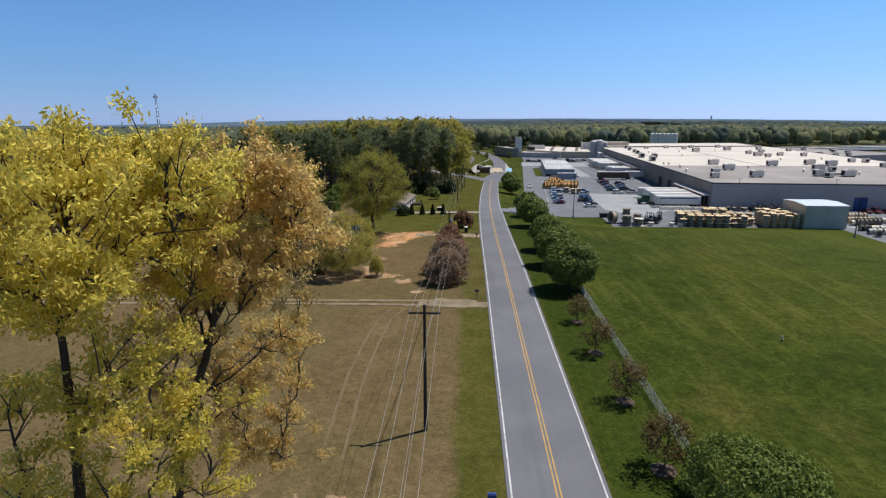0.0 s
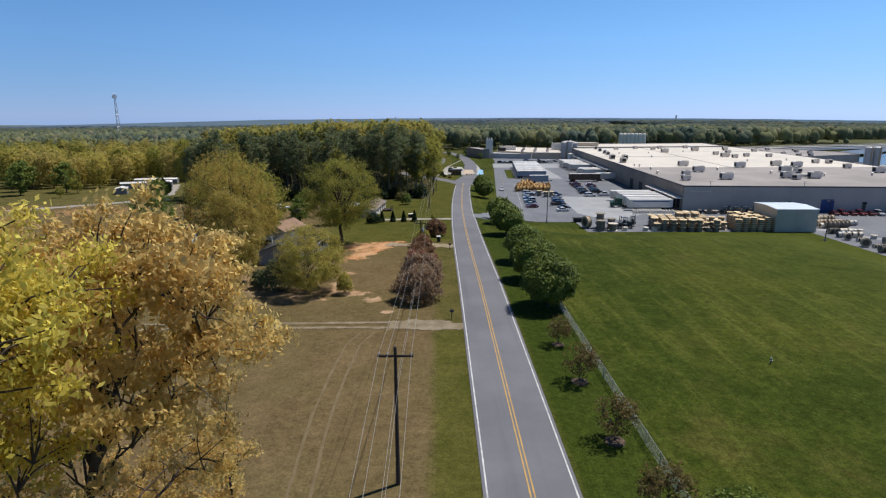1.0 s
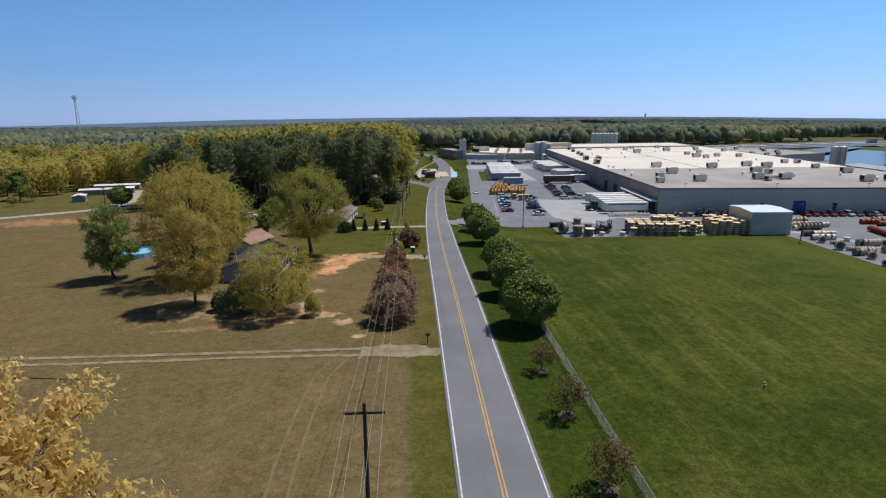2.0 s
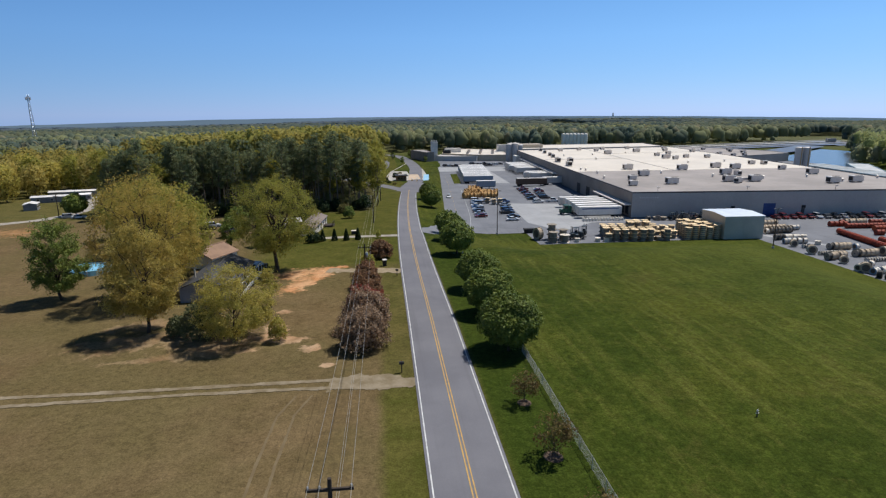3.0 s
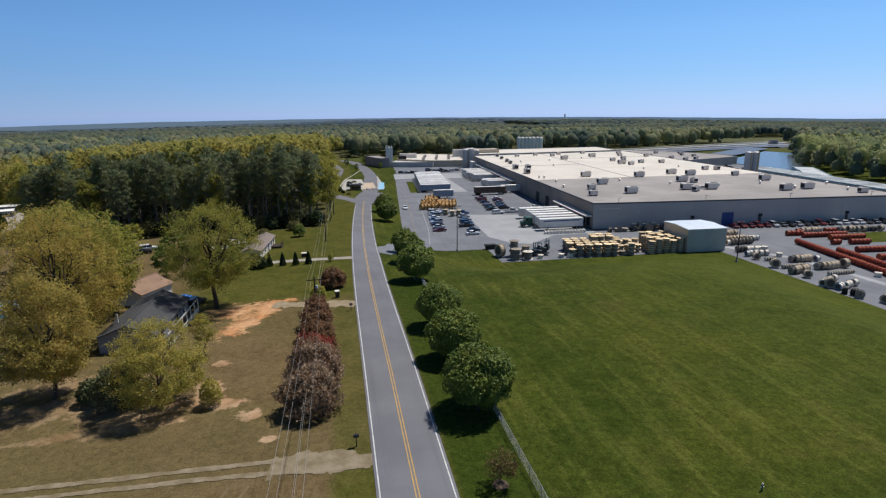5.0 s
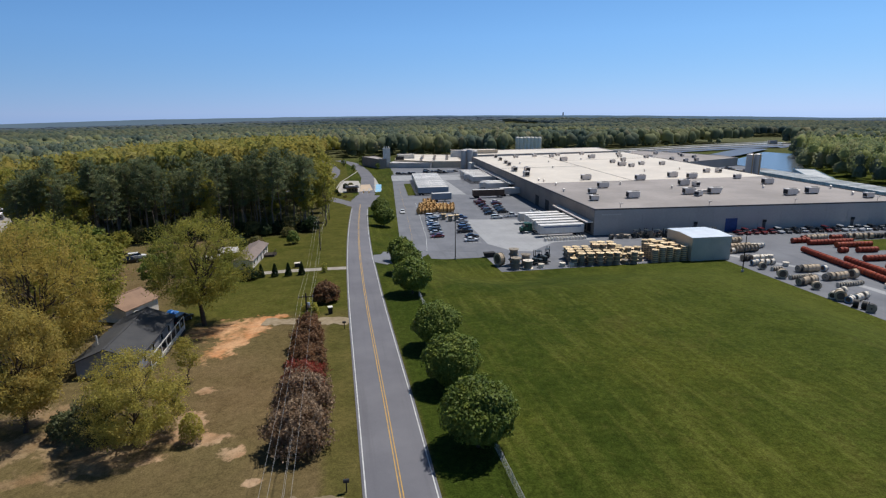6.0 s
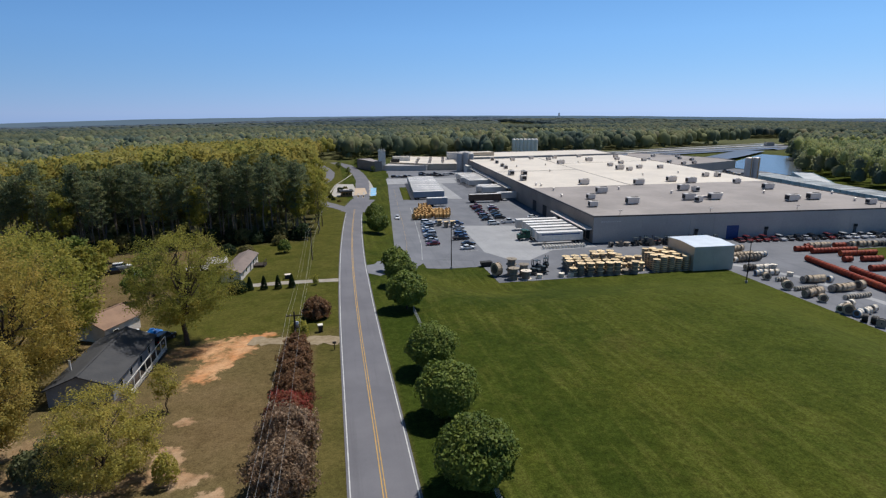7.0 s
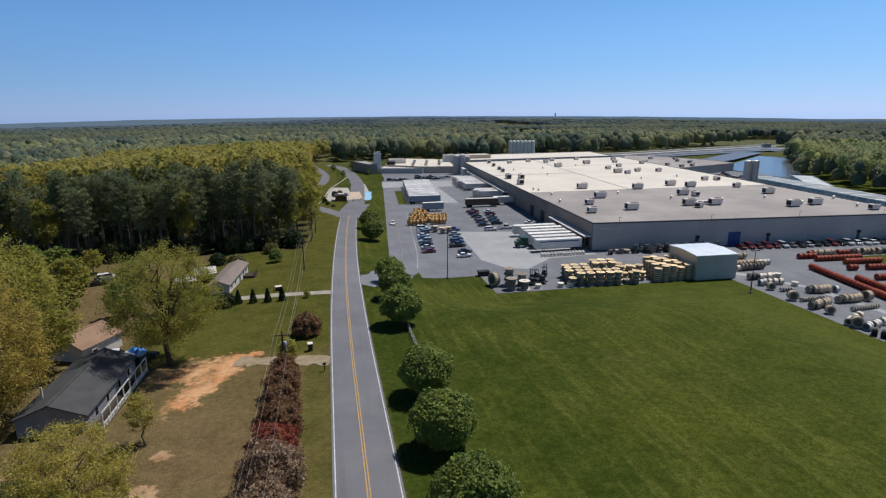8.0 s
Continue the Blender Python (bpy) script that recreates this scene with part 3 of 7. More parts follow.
setting("truck_apron", Shape().prism([(44, 305), (60, 300), (62, 390), (55, 390)], YARD + 0.02, YARD + 0.07), M_APRON, "pale concrete between rows of trailers", "pavement")
setting("cross_lane", Shape().prism([(29, 366), (71, 363), (77, 391), (31, 394)], YARD + 0.02, YARD + 0.072), M_APRON, "pale concrete lane crossing the yard", "pavement")
ribbon("reel_walk", [(106.5, 164), (112, 155), (115.5, 149), (117.4, 129), (118, 100), (118, 60)], 2.2, M_APRON, 0.075, "pale concrete strip through the reel yard", "pavement")
setting("median", sheet("median", [0, 2, 4], spread([(303, 6), (350, 1)]), M_GROUND, 0.10, lambda y: 30.6 + (y - 303) * 0.075), M_GROUND, "narrow mown grass strip beside the lane", "lawn")
setting("yard_lawn", Shape().prism([(148, 160), (175, 158), (178, 172), (155, 172)], YARD + 0.02, YARD + 0.10), M_GROUND, "small grass plot within the reel yard", "lawn")
ribbon("lane_line", [(21.2, 186), (24.2, 206), (28.3, 249), (31, 280)], 0.10, M_WHITE_LINE, 0.10, "faded white line along the truck lane", "road marking")
ribbon("lane_centre", [(16.5, 186), (19.4, 206), (23.2, 249), (30.5, 345)], 0.05, M_YELLOW_LINE, 0.10, "faded yellow line down the truck lane", "road marking")

# lake
lake = Shape()
lake.prism([(299, 352), (306, 350), (396, 456), (424, 494), (418, 522), (340, 460), (299, 428)], -9.4, -7.9)
n = Nodes("lake_water")
n.bump(n.noise(0.5, 4, 0.6), 0.15, 0.2)
M_WATER = n.done((0.085, 0.092, 0.095), 0.2, 0.0, 0.45)
setting("lake", lake, M_WATER, "still blue lake behind the works", "water")

# ---------------------------------------------------------------- trees


def tube(path, r0, r1, sides=6):
    path = [Vector(p) for p in path]
    v, k = [], len(path)
    for i, p in enumerate(path):
        d = (path[min(i + 1, k - 1)] - path[max(i - 1, 0)]).normalized()
        u = d.cross(Vector((0.3, 1, 0.1))).normalized()
        w = d.cross(u)
        r = r0 + (r1 - r0) * i / (k - 1)
        v += [p + (u * math.cos(2 * math.pi * j / sides) + w * math.sin(2 * math.pi * j / sides)) * r for j in range(sides)]
    f = [(i * sides + j, i * sides + (j + 1) % sides, (i + 1) * sides + (j + 1) % sides, (i + 1) * sides + j) for i in range(k - 1) for j in range(sides)]
    return v, f


def leaves(name, centres, size, material, rng, face=None, jitter=0.8, long=1.7, droop=0.0):
    """Small pointed leaves, one at each centre, turned at random or mostly towards face."""
    c = np.asarray(centres, dtype=np.float64)
    n = len(c)
    nrm = rng.normal(size=(n, 3))
    if face is not None:
        nrm = np.asarray(face) / (np.linalg.norm(face, axis=1)[:, None] + 1e-9) + nrm * jitter * 0.6
    nrm /= np.linalg.norm(nrm, axis=1)[:, None] + 1e-9
    a = np.cross(nrm, rng.normal(size=(n, 3)))
    a[:, 2] -= droop
    a /= np.linalg.norm(a, axis=1)[:, None] + 1e-9
    b = np.cross(nrm, a)
    b /= np.linalg.norm(b, axis=1)[:, None] + 1e-9
    s = size * rng.uniform(0.6, 1.35, size=(n, 1))
    v = np.stack([c - a * s * long * 0.5, c + b * s * 0.5, c + a * s * long * 0.5, c - b * s * 0.5], axis=1).reshape(-1, 3)
    return mesh_np(name, v, np.arange(4 * n).reshape(n, 4), material)


def bend(a, b, lift, rng, k=5, jit=0.25):
    a, b = Vector(a), Vector(b)
    span = (b - a).length
    out = []
    for i in range(k + 1):
        t = i / k
        p = a.lerp(b, t) + Vector((0, 0, lift * math.sin(math.pi * t)))
        if 0 < i < k:
            p += Vector(rng.normal(size=3) * jit * span * 0.12)
        out.append(p)
    return out


def tree_meshes(seed, height, radius, low, trunk, limbs, twigs, per_twig, leaf, leaf_material, bark=None, fork=0.3, flat=1.0, centre=(0, 0), sides=6, puff=0.75, droop=0.0, fill=0, bunch=0.0, skirt=(), jitter=1.5, belly=0.5, way=()):
    """Trunk with limbs and twigs as one mesh, and the leaves as another. The crown is an uneven egg between low and height."""
    rng = np.random.default_rng(seed)
    v, f = [], []

    def grow(path, r0, r1, s):
        a, b = tube(path, r0, r1, s)
        n = len(v)
        v.extend(a)
        f.extend([tuple(i + n for i in q) for q in b])

    mid, half = low + (height - low) * belly, height - low
    top = Vector((centre[0], centre[1], height * 0.80))
    stem = bend((0, 0, -0.3), top, 0, rng, 8, 0.22)
    if way:
        # a leaning stem along given points
        for i in range(9):
            q = i / 8 * (len(way) - 1)
            j = min(int(q), len(way) - 2)
            stem[i] = Vector(way[j]).lerp(Vector(way[j + 1]), q - j) + Vector(rng.normal(size=3) * 0.05)
    grow(stem, trunk, trunk * 0.12, sides)

    def shell(depth, i=-1, n=1):
        while True:
            d = rng.normal(size=3)
            if i >= 0:
                # spread evenly over the crown
                up = 1 - 2 * (i + 0.5) / n
                d = d * 0.14 + np.array((math.sqrt(1 - up * up) * math.cos(2.4 * i), math.sqrt(1 - up * up) * math.sin(2.4 * i), up))
            d /= np.linalg.norm(d)
            lump = 1 + 0.22 * noise.noise(Vector(d) * 2.2 + Vector((seed * 7.1, 0, 0)))
            z = mid + d[2] * half * ((1 - belly) if d[2] > 0 else belly) * depth * lump
            if bunch:
                z = min(z, height - 1.7)
            if z > low * 0.8:
                wide = radius * depth * lump * (1 if d[2] > 0 else flat)
                return np.array((centre[0] + d[0] * wide, centre[1] + d[1] * wide, z))

    pts, nodes, tips = [], [np.array(p) for p in stem[4:]], []
    for i in range(limbs + len(skirt)):
        target = (shell(rng.uniform(0.7, 0.95) if i % 4 else 0.45, (i * 17) % limbs, limbs) if bunch else shell(rng.uniform(0.55, 0.85))) if i < limbs else np.array(skirt[i - limbs])
        tips.append(target)
        t = max(fork if i < limbs else 0.2, min(0.85, (target[2] / height) * rng.uniform(0.5, 0.8)))
        k = t * 8
        a = stem[int(k)].lerp(stem[min(8, int(k) + 1)], k % 1)
        thick = trunk * (0.55 - 0.35 * t)
        if bunch and i >= 4:
            # side boughs leave the nearest bough below them
            web = np.array(nodes)
            gap = np.linalg.norm(web - (target - np.array((0, 0, 1.6))), axis=1) + 40 * (web[:, 2] > target[2] - 0.5)
            a, thick = Vector(web[int(np.argmin(gap))]), trunk * 0.15
        limb = bend(a, target, radius * 0.12 if i < 4 or not bunch else 0.1, rng, 6)
        grow(limb, thick, trunk * 0.05, 5)
        nodes += [np.array(p) for p in limb[2 if not bunch else 1:]]
    nodes = np.array(nodes)
    for i in range(limbs * twigs):
        if bunch:
            end = tips[i % len(tips)] + rng.normal(size=3) * bunch * np.array((1, 1, 0.7))
        else:
            end = shell(rng.uniform(0.78, 1.0) if i % 4 else rng.uniform(0.45, 0.75))
        away = np.linalg.norm(nodes - (end - np.array((0, 0, radius * 0.15))), axis=1)
        q = nodes[int(np.argmin(away))]
        grow(bend(q, end, radius * 0.02, rng, 3), trunk * 0.05 + 0.010, 0.008, 4)
        # leaves hang in clumps at the twig's end, or all along it
        s = rng.uniform(0.78, 1.06, size=(per_twig, 1)) if bunch else rng.uniform(0.5, 1.08, size=(per_twig, 1))
        pts.append(q + (end - q) * s + rng.normal(size=(per_twig, 3)) * puff * np.array((0.6, 0.6, 0.45)))
    if fill:
        pts.append(np.array([shell(rng.uniform(0.6, 1.04) ** 0.5 if i % 4 else rng.uniform(0.3, 0.75)) for i in range(fill)]))
    bark, pts = bark or M_BARK, np.concatenate(pts)
    return mesh_np("trunk", np.array([tuple(p) for p in v]), np.array(f), bark, True), leaves("crown", pts, leaf, leaf_material, rng, pts - np.array((centre[0], centre[1], mid - half * 0.2)), jitter, 2.3 if bunch else 1.7, droop)


def plant(meshes, name, x, y, label, category="tree", group="", rz=0.0, scale=1.0, z=None):
    ob = thing(name, x, y, z, rz, label, category, group)
    ob.scale = (scale,) * 3
    for nm, me in zip(("trunk", "crown"), meshes):
        part(nm, me, None, ob)
    return ob


def bush_mesh(seed, rx, ry, h, count, leaf, material, low=0.15, lumpy=0.2):
    """A dense rounded shrub: leaves in the outer shell of a lumpy dome."""
    rng = np.random.default_rng(seed)
    d = rng.normal(size=(count, 3))
    d[:, 2] = np.abs(d[:, 2]) * 1.0 - 0.25
    d /= np.linalg.norm(d, axis=1)[:, None]
    lump = np.array([1 + lumpy * noise.noise(Vector(q) * 3.0 + Vector((seed, 1, 2))) + 0.5 * lumpy * noise.noise(Vector(q) * 8 + Vector((seed, 5, 2))) for q in d])
    depth = np.where(np.arange(count) % 5 == 0, rng.uniform(0.25, 0.8, size=count), rng.uniform(0.55, 1.0, size=count) ** 0.4) * lump
    c = np.stack([d[:, 0] * rx * depth, d[:, 1] * ry * depth, h * (low + (1 - low) * np.clip((d[:, 2] * depth + 0.25) / 1.25, 0, 2))], axis=1)
    return leaves("foliage", c, leaf, material, rng, d, 1.0)


def stem_mesh(h, r, k=5, wide=0.4, seed=1):
    rng = np.random.default_rng(seed)
    v, f = [], []
    for i in range(k):
        a = 2 * math.pi * i / k
        p, q = tube(bend((0.1 * math.cos(a), 0.1 * math.sin(a), -0.2), (wide * math.cos(a), wide * math.sin(a), h), 0, rng, 3), r, r * 0.4, 5)
        n = len(v)
        v += p
        f += [tuple(j + n for j in q1) for q1 in q]
    return mesh_np("stems", np.array([tuple(p) for p in v]), np.array(f), M_BARK, True)


# the two tall trees that the camera passes
def shrub(x, y, rx, h, count, leaf, m, seed, label, name="shrub", group=""):
    ob = thing(name, x, y, None, 0, label, "shrub", group)
    part("woody_base", stem_mesh(h * 0.6, 0.05, 4, rx * 0.4, seed), M_BARK, ob)
    part("foliage", bush_mesh(seed, rx, rx, h, count, leaf, m), m, ob)
    return ob


def boughs(seed, n, x, y, wide, z0, z1):
    """Tips of side boughs scattered round a stem between two heights."""
    rng = np.random.default_rng(seed)
    out = []
    for i in range(n):
        a, r = 2.4 * i + rng.uniform(-0.4, 0.4), wide * rng.uniform(0.45, 1.0)
        out.append((x + r * math.cos(a), y + r * math.sin(a), z0 + (z1 - z0) * (i + rng.uniform(0, 1)) / n))
    return tuple(out)


plant(tree_meshes(12, 25.4, 3.2, 18.2, 0.27, 48, 12, 118, 0.066, M_LEAF_ORANGE, fork=0.72, flat=1.0, belly=0.6, centre=(4.1, -1.3), sides=9, puff=0.25, droop=0.6, bunch=0.62,
                  way=((0, 0, -0.3), (0.5, -0.3, 8.0), (1.0, -0.6, 12.8), (2.3, -1.4, 15.6), (3.6, -2.1, 18.3), (3.9, -2.3, 20.2), (4.0, -1.8, 22.0)),
                  skirt=((5.5, 0.4, 17.9), (4.9, 1.4, 17.4), (4.0, 2.0, 16.9), (5.2, 1.4, 16.0)) + boughs(3, 13, 2.9, 2.4, 2.1, 11.0, 16.6) + boughs(4, 6, 1.5, -1.0, 1.8, 15.0, 18.0)), "tall_tree", -18, 14.5,
      "tall leaning tree in orange spring leaf with bare dark forks")
plant(tree_meshes(24, 25.9, 3.9, 20.4, 0.26, 62, 11, 118, 0.062, M_LEAF_YELLOW, fork=0.80, flat=1.0, centre=(0.3, 0.7), sides=9, puff=0.26, droop=0.6, bunch=0.66, belly=0.56,
                  way=((0, 0, -0.3), (-0.1, 0.1, 6.0), (-0.2, 0, 12.0), (0.1, -0.1, 17.0), (0.15, 0, 20.6), (0.3, 0.2, 22.4)),
                  skirt=((2.5, 0.0, 19.2), (2.0, -1.4, 19.7), (1.2, -0.9, 18.8), (2.3, 0.6, 18.0), (2.6, 1.6, 20.6)) + boughs(5, 22, 0.6, 0.2, 2.6, 12.8, 19.8)), "tall_tree", -16.2, 8.3,
      "tall tree in bright yellow-green leaf, dark trunk")

# lawn trees
plant(tree_meshes(31, 20.2, 8.6, 4.2, 0.46, 32, 14, 86, 0.145, M_LEAF_SPRING, fork=0.2, flat=1.0, puff=0.7, belly=0.36), "shade_tree", -27.8, 121.7, "broad olive-green shade tree on the lawn by the drive")
plant(tree_meshes(37, 16.2, 5.2, 2.4, 0.28, 26, 13, 105, 0.135, M_LEAF_GOLD, fork=0.22, flat=1.0, puff=0.6, belly=0.36), "lawn_tree", -40, 89.3, "upright golden-leaved tree on bare soil")
plant(tree_meshes(41, 14.6, 4.7, 1.4, 0.26, 24, 12, 100, 0.150, M_LEAF_MID, fork=0.12, puff=0.5, belly=0.4), "lawn_tree", -62, 109.5, "full green-leaved tree beside the pool")
plant(tree_meshes(43, 21.8, 8.9, 1.6, 0.45, 40, 14, 80, 0.155, M_LEAF_OLIVE, fork=0.12, puff=0.8, belly=0.4), "shade_tree", -45.6, 106.5, "huge round olive-gold tree beside the house")
plant(tree_meshes(44, 19.6, 7.6, 1.6, 0.4, 22, 11, 55, 0.26, M_LEAF_SPRING, fork=0.15, puff=0.8, belly=0.42), "shade_tree", -47.4, 123.0, "round green tree behind the olive one")
second = tree_meshes(45, 18.0, 7.8, 2.6, 0.4, 22, 10, 50, 0.28, M_LEAF_SPRING, fork=0.15, flat=0.95, puff=0.8)
plant(second, "shade_tree", -63, 147, "round yellow-green tree behind the houses", rz=40)
plant(tree_meshes(47, 10.9, 5.3, 0.6, 0.16, 24, 13, 100, 0.115, M_LEAF_PALE, fork=0.1, puff=0.5, belly=0.4), "lawn_tree", -26.4, 84.0, "low spreading pale green tree on the dry lawn")
plant(tree_meshes(53, 6.4, 1.7, 1.9, 0.08, 9, 7, 34, 0.14, M_LEAF_PALE, fork=0.2, puff=0.4), "young_tree", -24.8, 98.3, "young thin tree near the house corner")

# round trees in the row along the road
row_a = tree_meshes(61, 7.2, 3.7, 0.7, 0.20, 12, 5, 40, 0.19, M_LEAF_GREEN, fork=0.15, fill=15000, puff=0.5, jitter=0.8)
row_b = tree_meshes(62, 6.8, 3.5, 0.6, 0.20, 12, 5, 40, 0.19, M_LEAF_GREEN, fork=0.15, fill=15000, puff=0.5, jitter=0.8)
row_c = tree_meshes(64, 6.8, 3.5, 0.9, 0.20, 12, 5, 24, 0.30, M_LEAF_GREEN, fork=0.15, fill=5500, puff=0.5, jitter=0.8)
for i, (x, y, s) in enumerate(((8.7, 75.5, 1.04), (8.7, 89.2, 1.02), (9.1, 102.4, 0.97), (9.4, 131, 1.08), (10.3, 148, 1.0), (11.2, 166, 1.0), (11.5, 221, 1.08), (12.2, 243, 1.05))):
    plant((row_a, row_b)[i % 2] if y < 110 else row_c, "round_tree", x, y, "dense round dark green tree in the roadside row", group="trees along the road", rz=67 * i, scale=s)
plant(tree_meshes(63, 4.6, 4.4, 0.3, 0.2, 14, 6, 50, 0.15, M_LEAF_MID, fork=0.12, fill=16000, puff=0.4, jitter=0.9), "round_tree", 12.0, 28.0, "large round green tree at the head of the row", group="trees along the road")
sap = tree_meshes(71, 4.2, 1.9, 0.8, 0.06, 14, 8, 13, 0.13, M_LEAF_RUST, fork=0.12, puff=0.3)
mulch = surf("mulch", (0.11, 0.075, 0.05), None, 3, 14, 0.95, bump=0.6)
for i, (x, y, s) in enumerate(((7.4, 62.4, 0.85), (7.6, 53.0, 1.0), (7.9, 42.4, 1.0), (8.0, 32.4, 1.1))):
    ob = plant(sap, "sapling", x, y, "thin rust-brown sapling in a mulch ring", group="saplings along the road", rz=50 * i, scale=s)
    part("mulch_ring", Shape().lathe([(0.9, -0.1), (0.85, 0.05), (0.3, 0.16), (0.05, 0.17)], 14), mulch, ob)

# pines and leafy trees at the edge of the woods
def pine_meshes(seed, h, low, r, limbs, tuft, leaf):
    """A tall pine: straight bare stem, short limbs in loose whorls, needle tufts towards their ends."""
    rng = np.random.default_rng(seed)
    v, f = [], []
    stem = bend((0, 0, -0.4), (rng.normal() * 0.5, rng.normal() * 0.5, h), 0, rng, 6, 0.06)
    a, b = tube(stem, 0.24, 0.05, 6)
    v += a
    f += b
    pts = []
    for i in range(limbs):
        t = low + (0.99 - low) * (i / (limbs - 1)) ** 0.85
        p = stem[int(t * 5.99)].lerp(stem[int(t * 5.99) + 1], (t * 5.99) % 1)
        ang = 2.4 * i + rng.uniform(-0.5, 0.5)
        wide = r * (0.28 + 0.72 * math.sin(math.pi * min(1, (1.02 - t) / (1.05 - low) * 0.72 + 0.06))) * rng.uniform(0.5, 1.15)
        e = p + Vector((math.cos(ang) * wide, math.sin(ang) * wide, rng.uniform(-0.3, 0.8)))
        a, b = tube([p, p.lerp(e, 0.5) + Vector((0, 0, 0.2)), e], 0.05, 0.015, 3)
        n = len(v)
        v += a
        f += [tuple(j + n for j in q) for q in b]
        for s, k in ((0.5, 0.5), (0.8, 0.8), (1.0, 1.0)):
            pts.append(np.array(p.lerp(e, s)) + rng.normal(size=(max(3, int(tuft * k)), 3)) * np.array((0.42, 0.42, 0.26)))
    return mesh_np("trunk", np.array([tuple(p) for p in v]), np.array(f), M_BARK_PALE, True), leaves("crown", np.concatenate(pts), leaf, M_LEAF_PINE, rng)


pines = [pine_meshes(80 + i, 23.6 + i * 0.8, 0.40 + 0.07 * (i % 3), 2.7 + 0.35 * (i % 2), 50, 24, 0.27) for i in range(4)]
back_pines = [pine_meshes(86 + i, 24.6 + i * 0.6, 0.45, 2.8, 40, 9, 0.46) for i in range(2)]
edge_tree = [tree_meshes(90 + i, 23 + i, 4.2, 6 + i, 0.25, 14, 6, 48, 0.34, M_LEAF_SPRING, fork=0.3, bark=M_BARK_PALE, puff=0.9) for i in range(2)]
rng = np.random.default_rng(5)
k = 0
for j in range(4):
    for i in range(24):
        x = -101 + i * 3.75 + rng.uniform(-1.5, 1.5) + (j % 2) * 2
        y = 211 + j * 5.0 + rng.uniform(-2, 2) + 0.0006 * (x + 50) ** 2
        if x > -10.5 or (j > 2 and i < 17 and rng.uniform() < 0.35) or (j == 0 and rng.uniform() < 0.2):
            continue
        if k % 9 == 5 and j < 3:
            plant(edge_tree[k % 2], "woodland_tree", x, y, "slender light green tree among the pines", group="leafy trees at the edge of the woods", rz=k * 31 % 360, scale=rng.uniform(0.8, 0.98))
            k += 1
            continue
        plant(pines[k % 4] if j < 2 else back_pines[k % 2], "pine_tree", x, y, "tall dark pine with bare lower trunk", group="pines at the edge of the woods", rz=k * 77 % 360, scale=rng.uniform(0.80, 1.04))
        k += 1
for i, (x, y) in enumerate(((-9, 218), (-8.5, 229), (-10, 241), (-9, 254), (-11, 268), (-14, 282), (-104, 222), (-110, 231), (-14, 214), (-18, 296))):
    plant(edge_tree[i % 2], "woodland_tree", x, y, "slender light green tree at the wood's edge", group="leafy trees at the edge of the woods", rz=i * 53, scale=0.85 + 0.06 * (i % 4))

# ---------------------------------------------------------------- woods as masses of crowns


def crowns(name, spots, material, label, cards, seed, leaf=0.2, fine=1, reach=560.0):
    """Many tree crowns in one mesh: spots are x, y, ground, height, radius; leaves on those within reach."""
    rng = np.random.default_rng(seed)
    bm = bmesh.new()
    bmesh.ops.create_icosphere(bm, subdivisions=fine, radius=1)
    iv = np.array([tuple(q.co) for q in bm.verts])
    it = np.array([[q.index for q in fc.verts] for fc in bm.faces if fc.calc_center_median().z > -0.45])
    bm.free()
    s = np.asarray(spots, dtype=np.float64)
    n = len(s)
    half = np.minimum(s[:, 3] * 0.5, s[:, 4] * 1.5)
    c = np.stack([s[:, 0], s[:, 1], s[:, 2] + s[:, 3] - half], axis=1)
    rad = np.stack([s[:, 4], s[:, 4], half], axis=1)
    jig = rng.uniform(0.76, 1.10, size=(n, len(iv), 1)) * (0.74 if cards > 60 else 0.90 if cards else 1.0)
    v = (c[:, None, :] + iv[None] * jig * rad[:, None, :]).reshape(-1, 3)
    f = (it[None] + (np.arange(n) * len(iv))[:, None, None]).reshape(-1, 3)
    ob = tagged(new(name, mesh_np(name, v, f, material, True)), label, "woods", kind="stuff")
    near = np.hypot(s[:, 0], s[:, 1]) < reach
    if cards and near.any():
        c, rad, n = c[near], rad[near], int(near.sum())
        d = rng.normal(size=(n, cards, 3))
        d[:, :, 2] = np.abs(d[:, :, 2]) * 1.1 - 0.35
        d /= np.linalg.norm(d, axis=2)[:, :, None]
        p = (c[:, None, :] + d * rad[:, None, :] * rng.uniform(0.66, 1.12, size=(n, cards, 1))).reshape(-1, 3)
        lf = leaves(name + "_leaves", p, float(np.mean(s[:, 4])) * leaf, material, rng, d.reshape(-1, 3), 0.9)
        tagged(new(name + "_leaves", lf), label, "woods", kind="stuff")
    return ob


def in_view(x, y):
    a = math.degrees(math.atan2(x + 4, y + 30))
    return -45 < a < 56


def wooded(x, y):
    """Where the woods stand."""
    if x < 0:
        if -385 < x < -310 and 690 < y < 785:
            return False
        if y < 218 + 0.0006 * (x + 50) ** 2 or (y < 345 and x < -102) or (y < 219 and x > -100):
            return False
        if x > -13 - (20 if 330 < y < 420 else 0) - max(0, y - 500) * 0.0 and y < 560:
            return False
        return True
    if x < 262 and y < 640:
        return (y > 590 + 8 * noise.noise(Vector((x * 0.05, 2, 1))) and x < 110) or y > 616 or (y > 556 and not 160 < x < 252)
    if lake_depth(x, y) > -0.3 or (x < 575 and 526 + (x - 325) * 0.36 < y < 598 + (x - 304) * 0.43):
        return False
    if y < 357:
        return x > 276 + max(0.0, y - 262) * 0.42
    return x > 312 + (y - 357) * 0.85 or y > 616


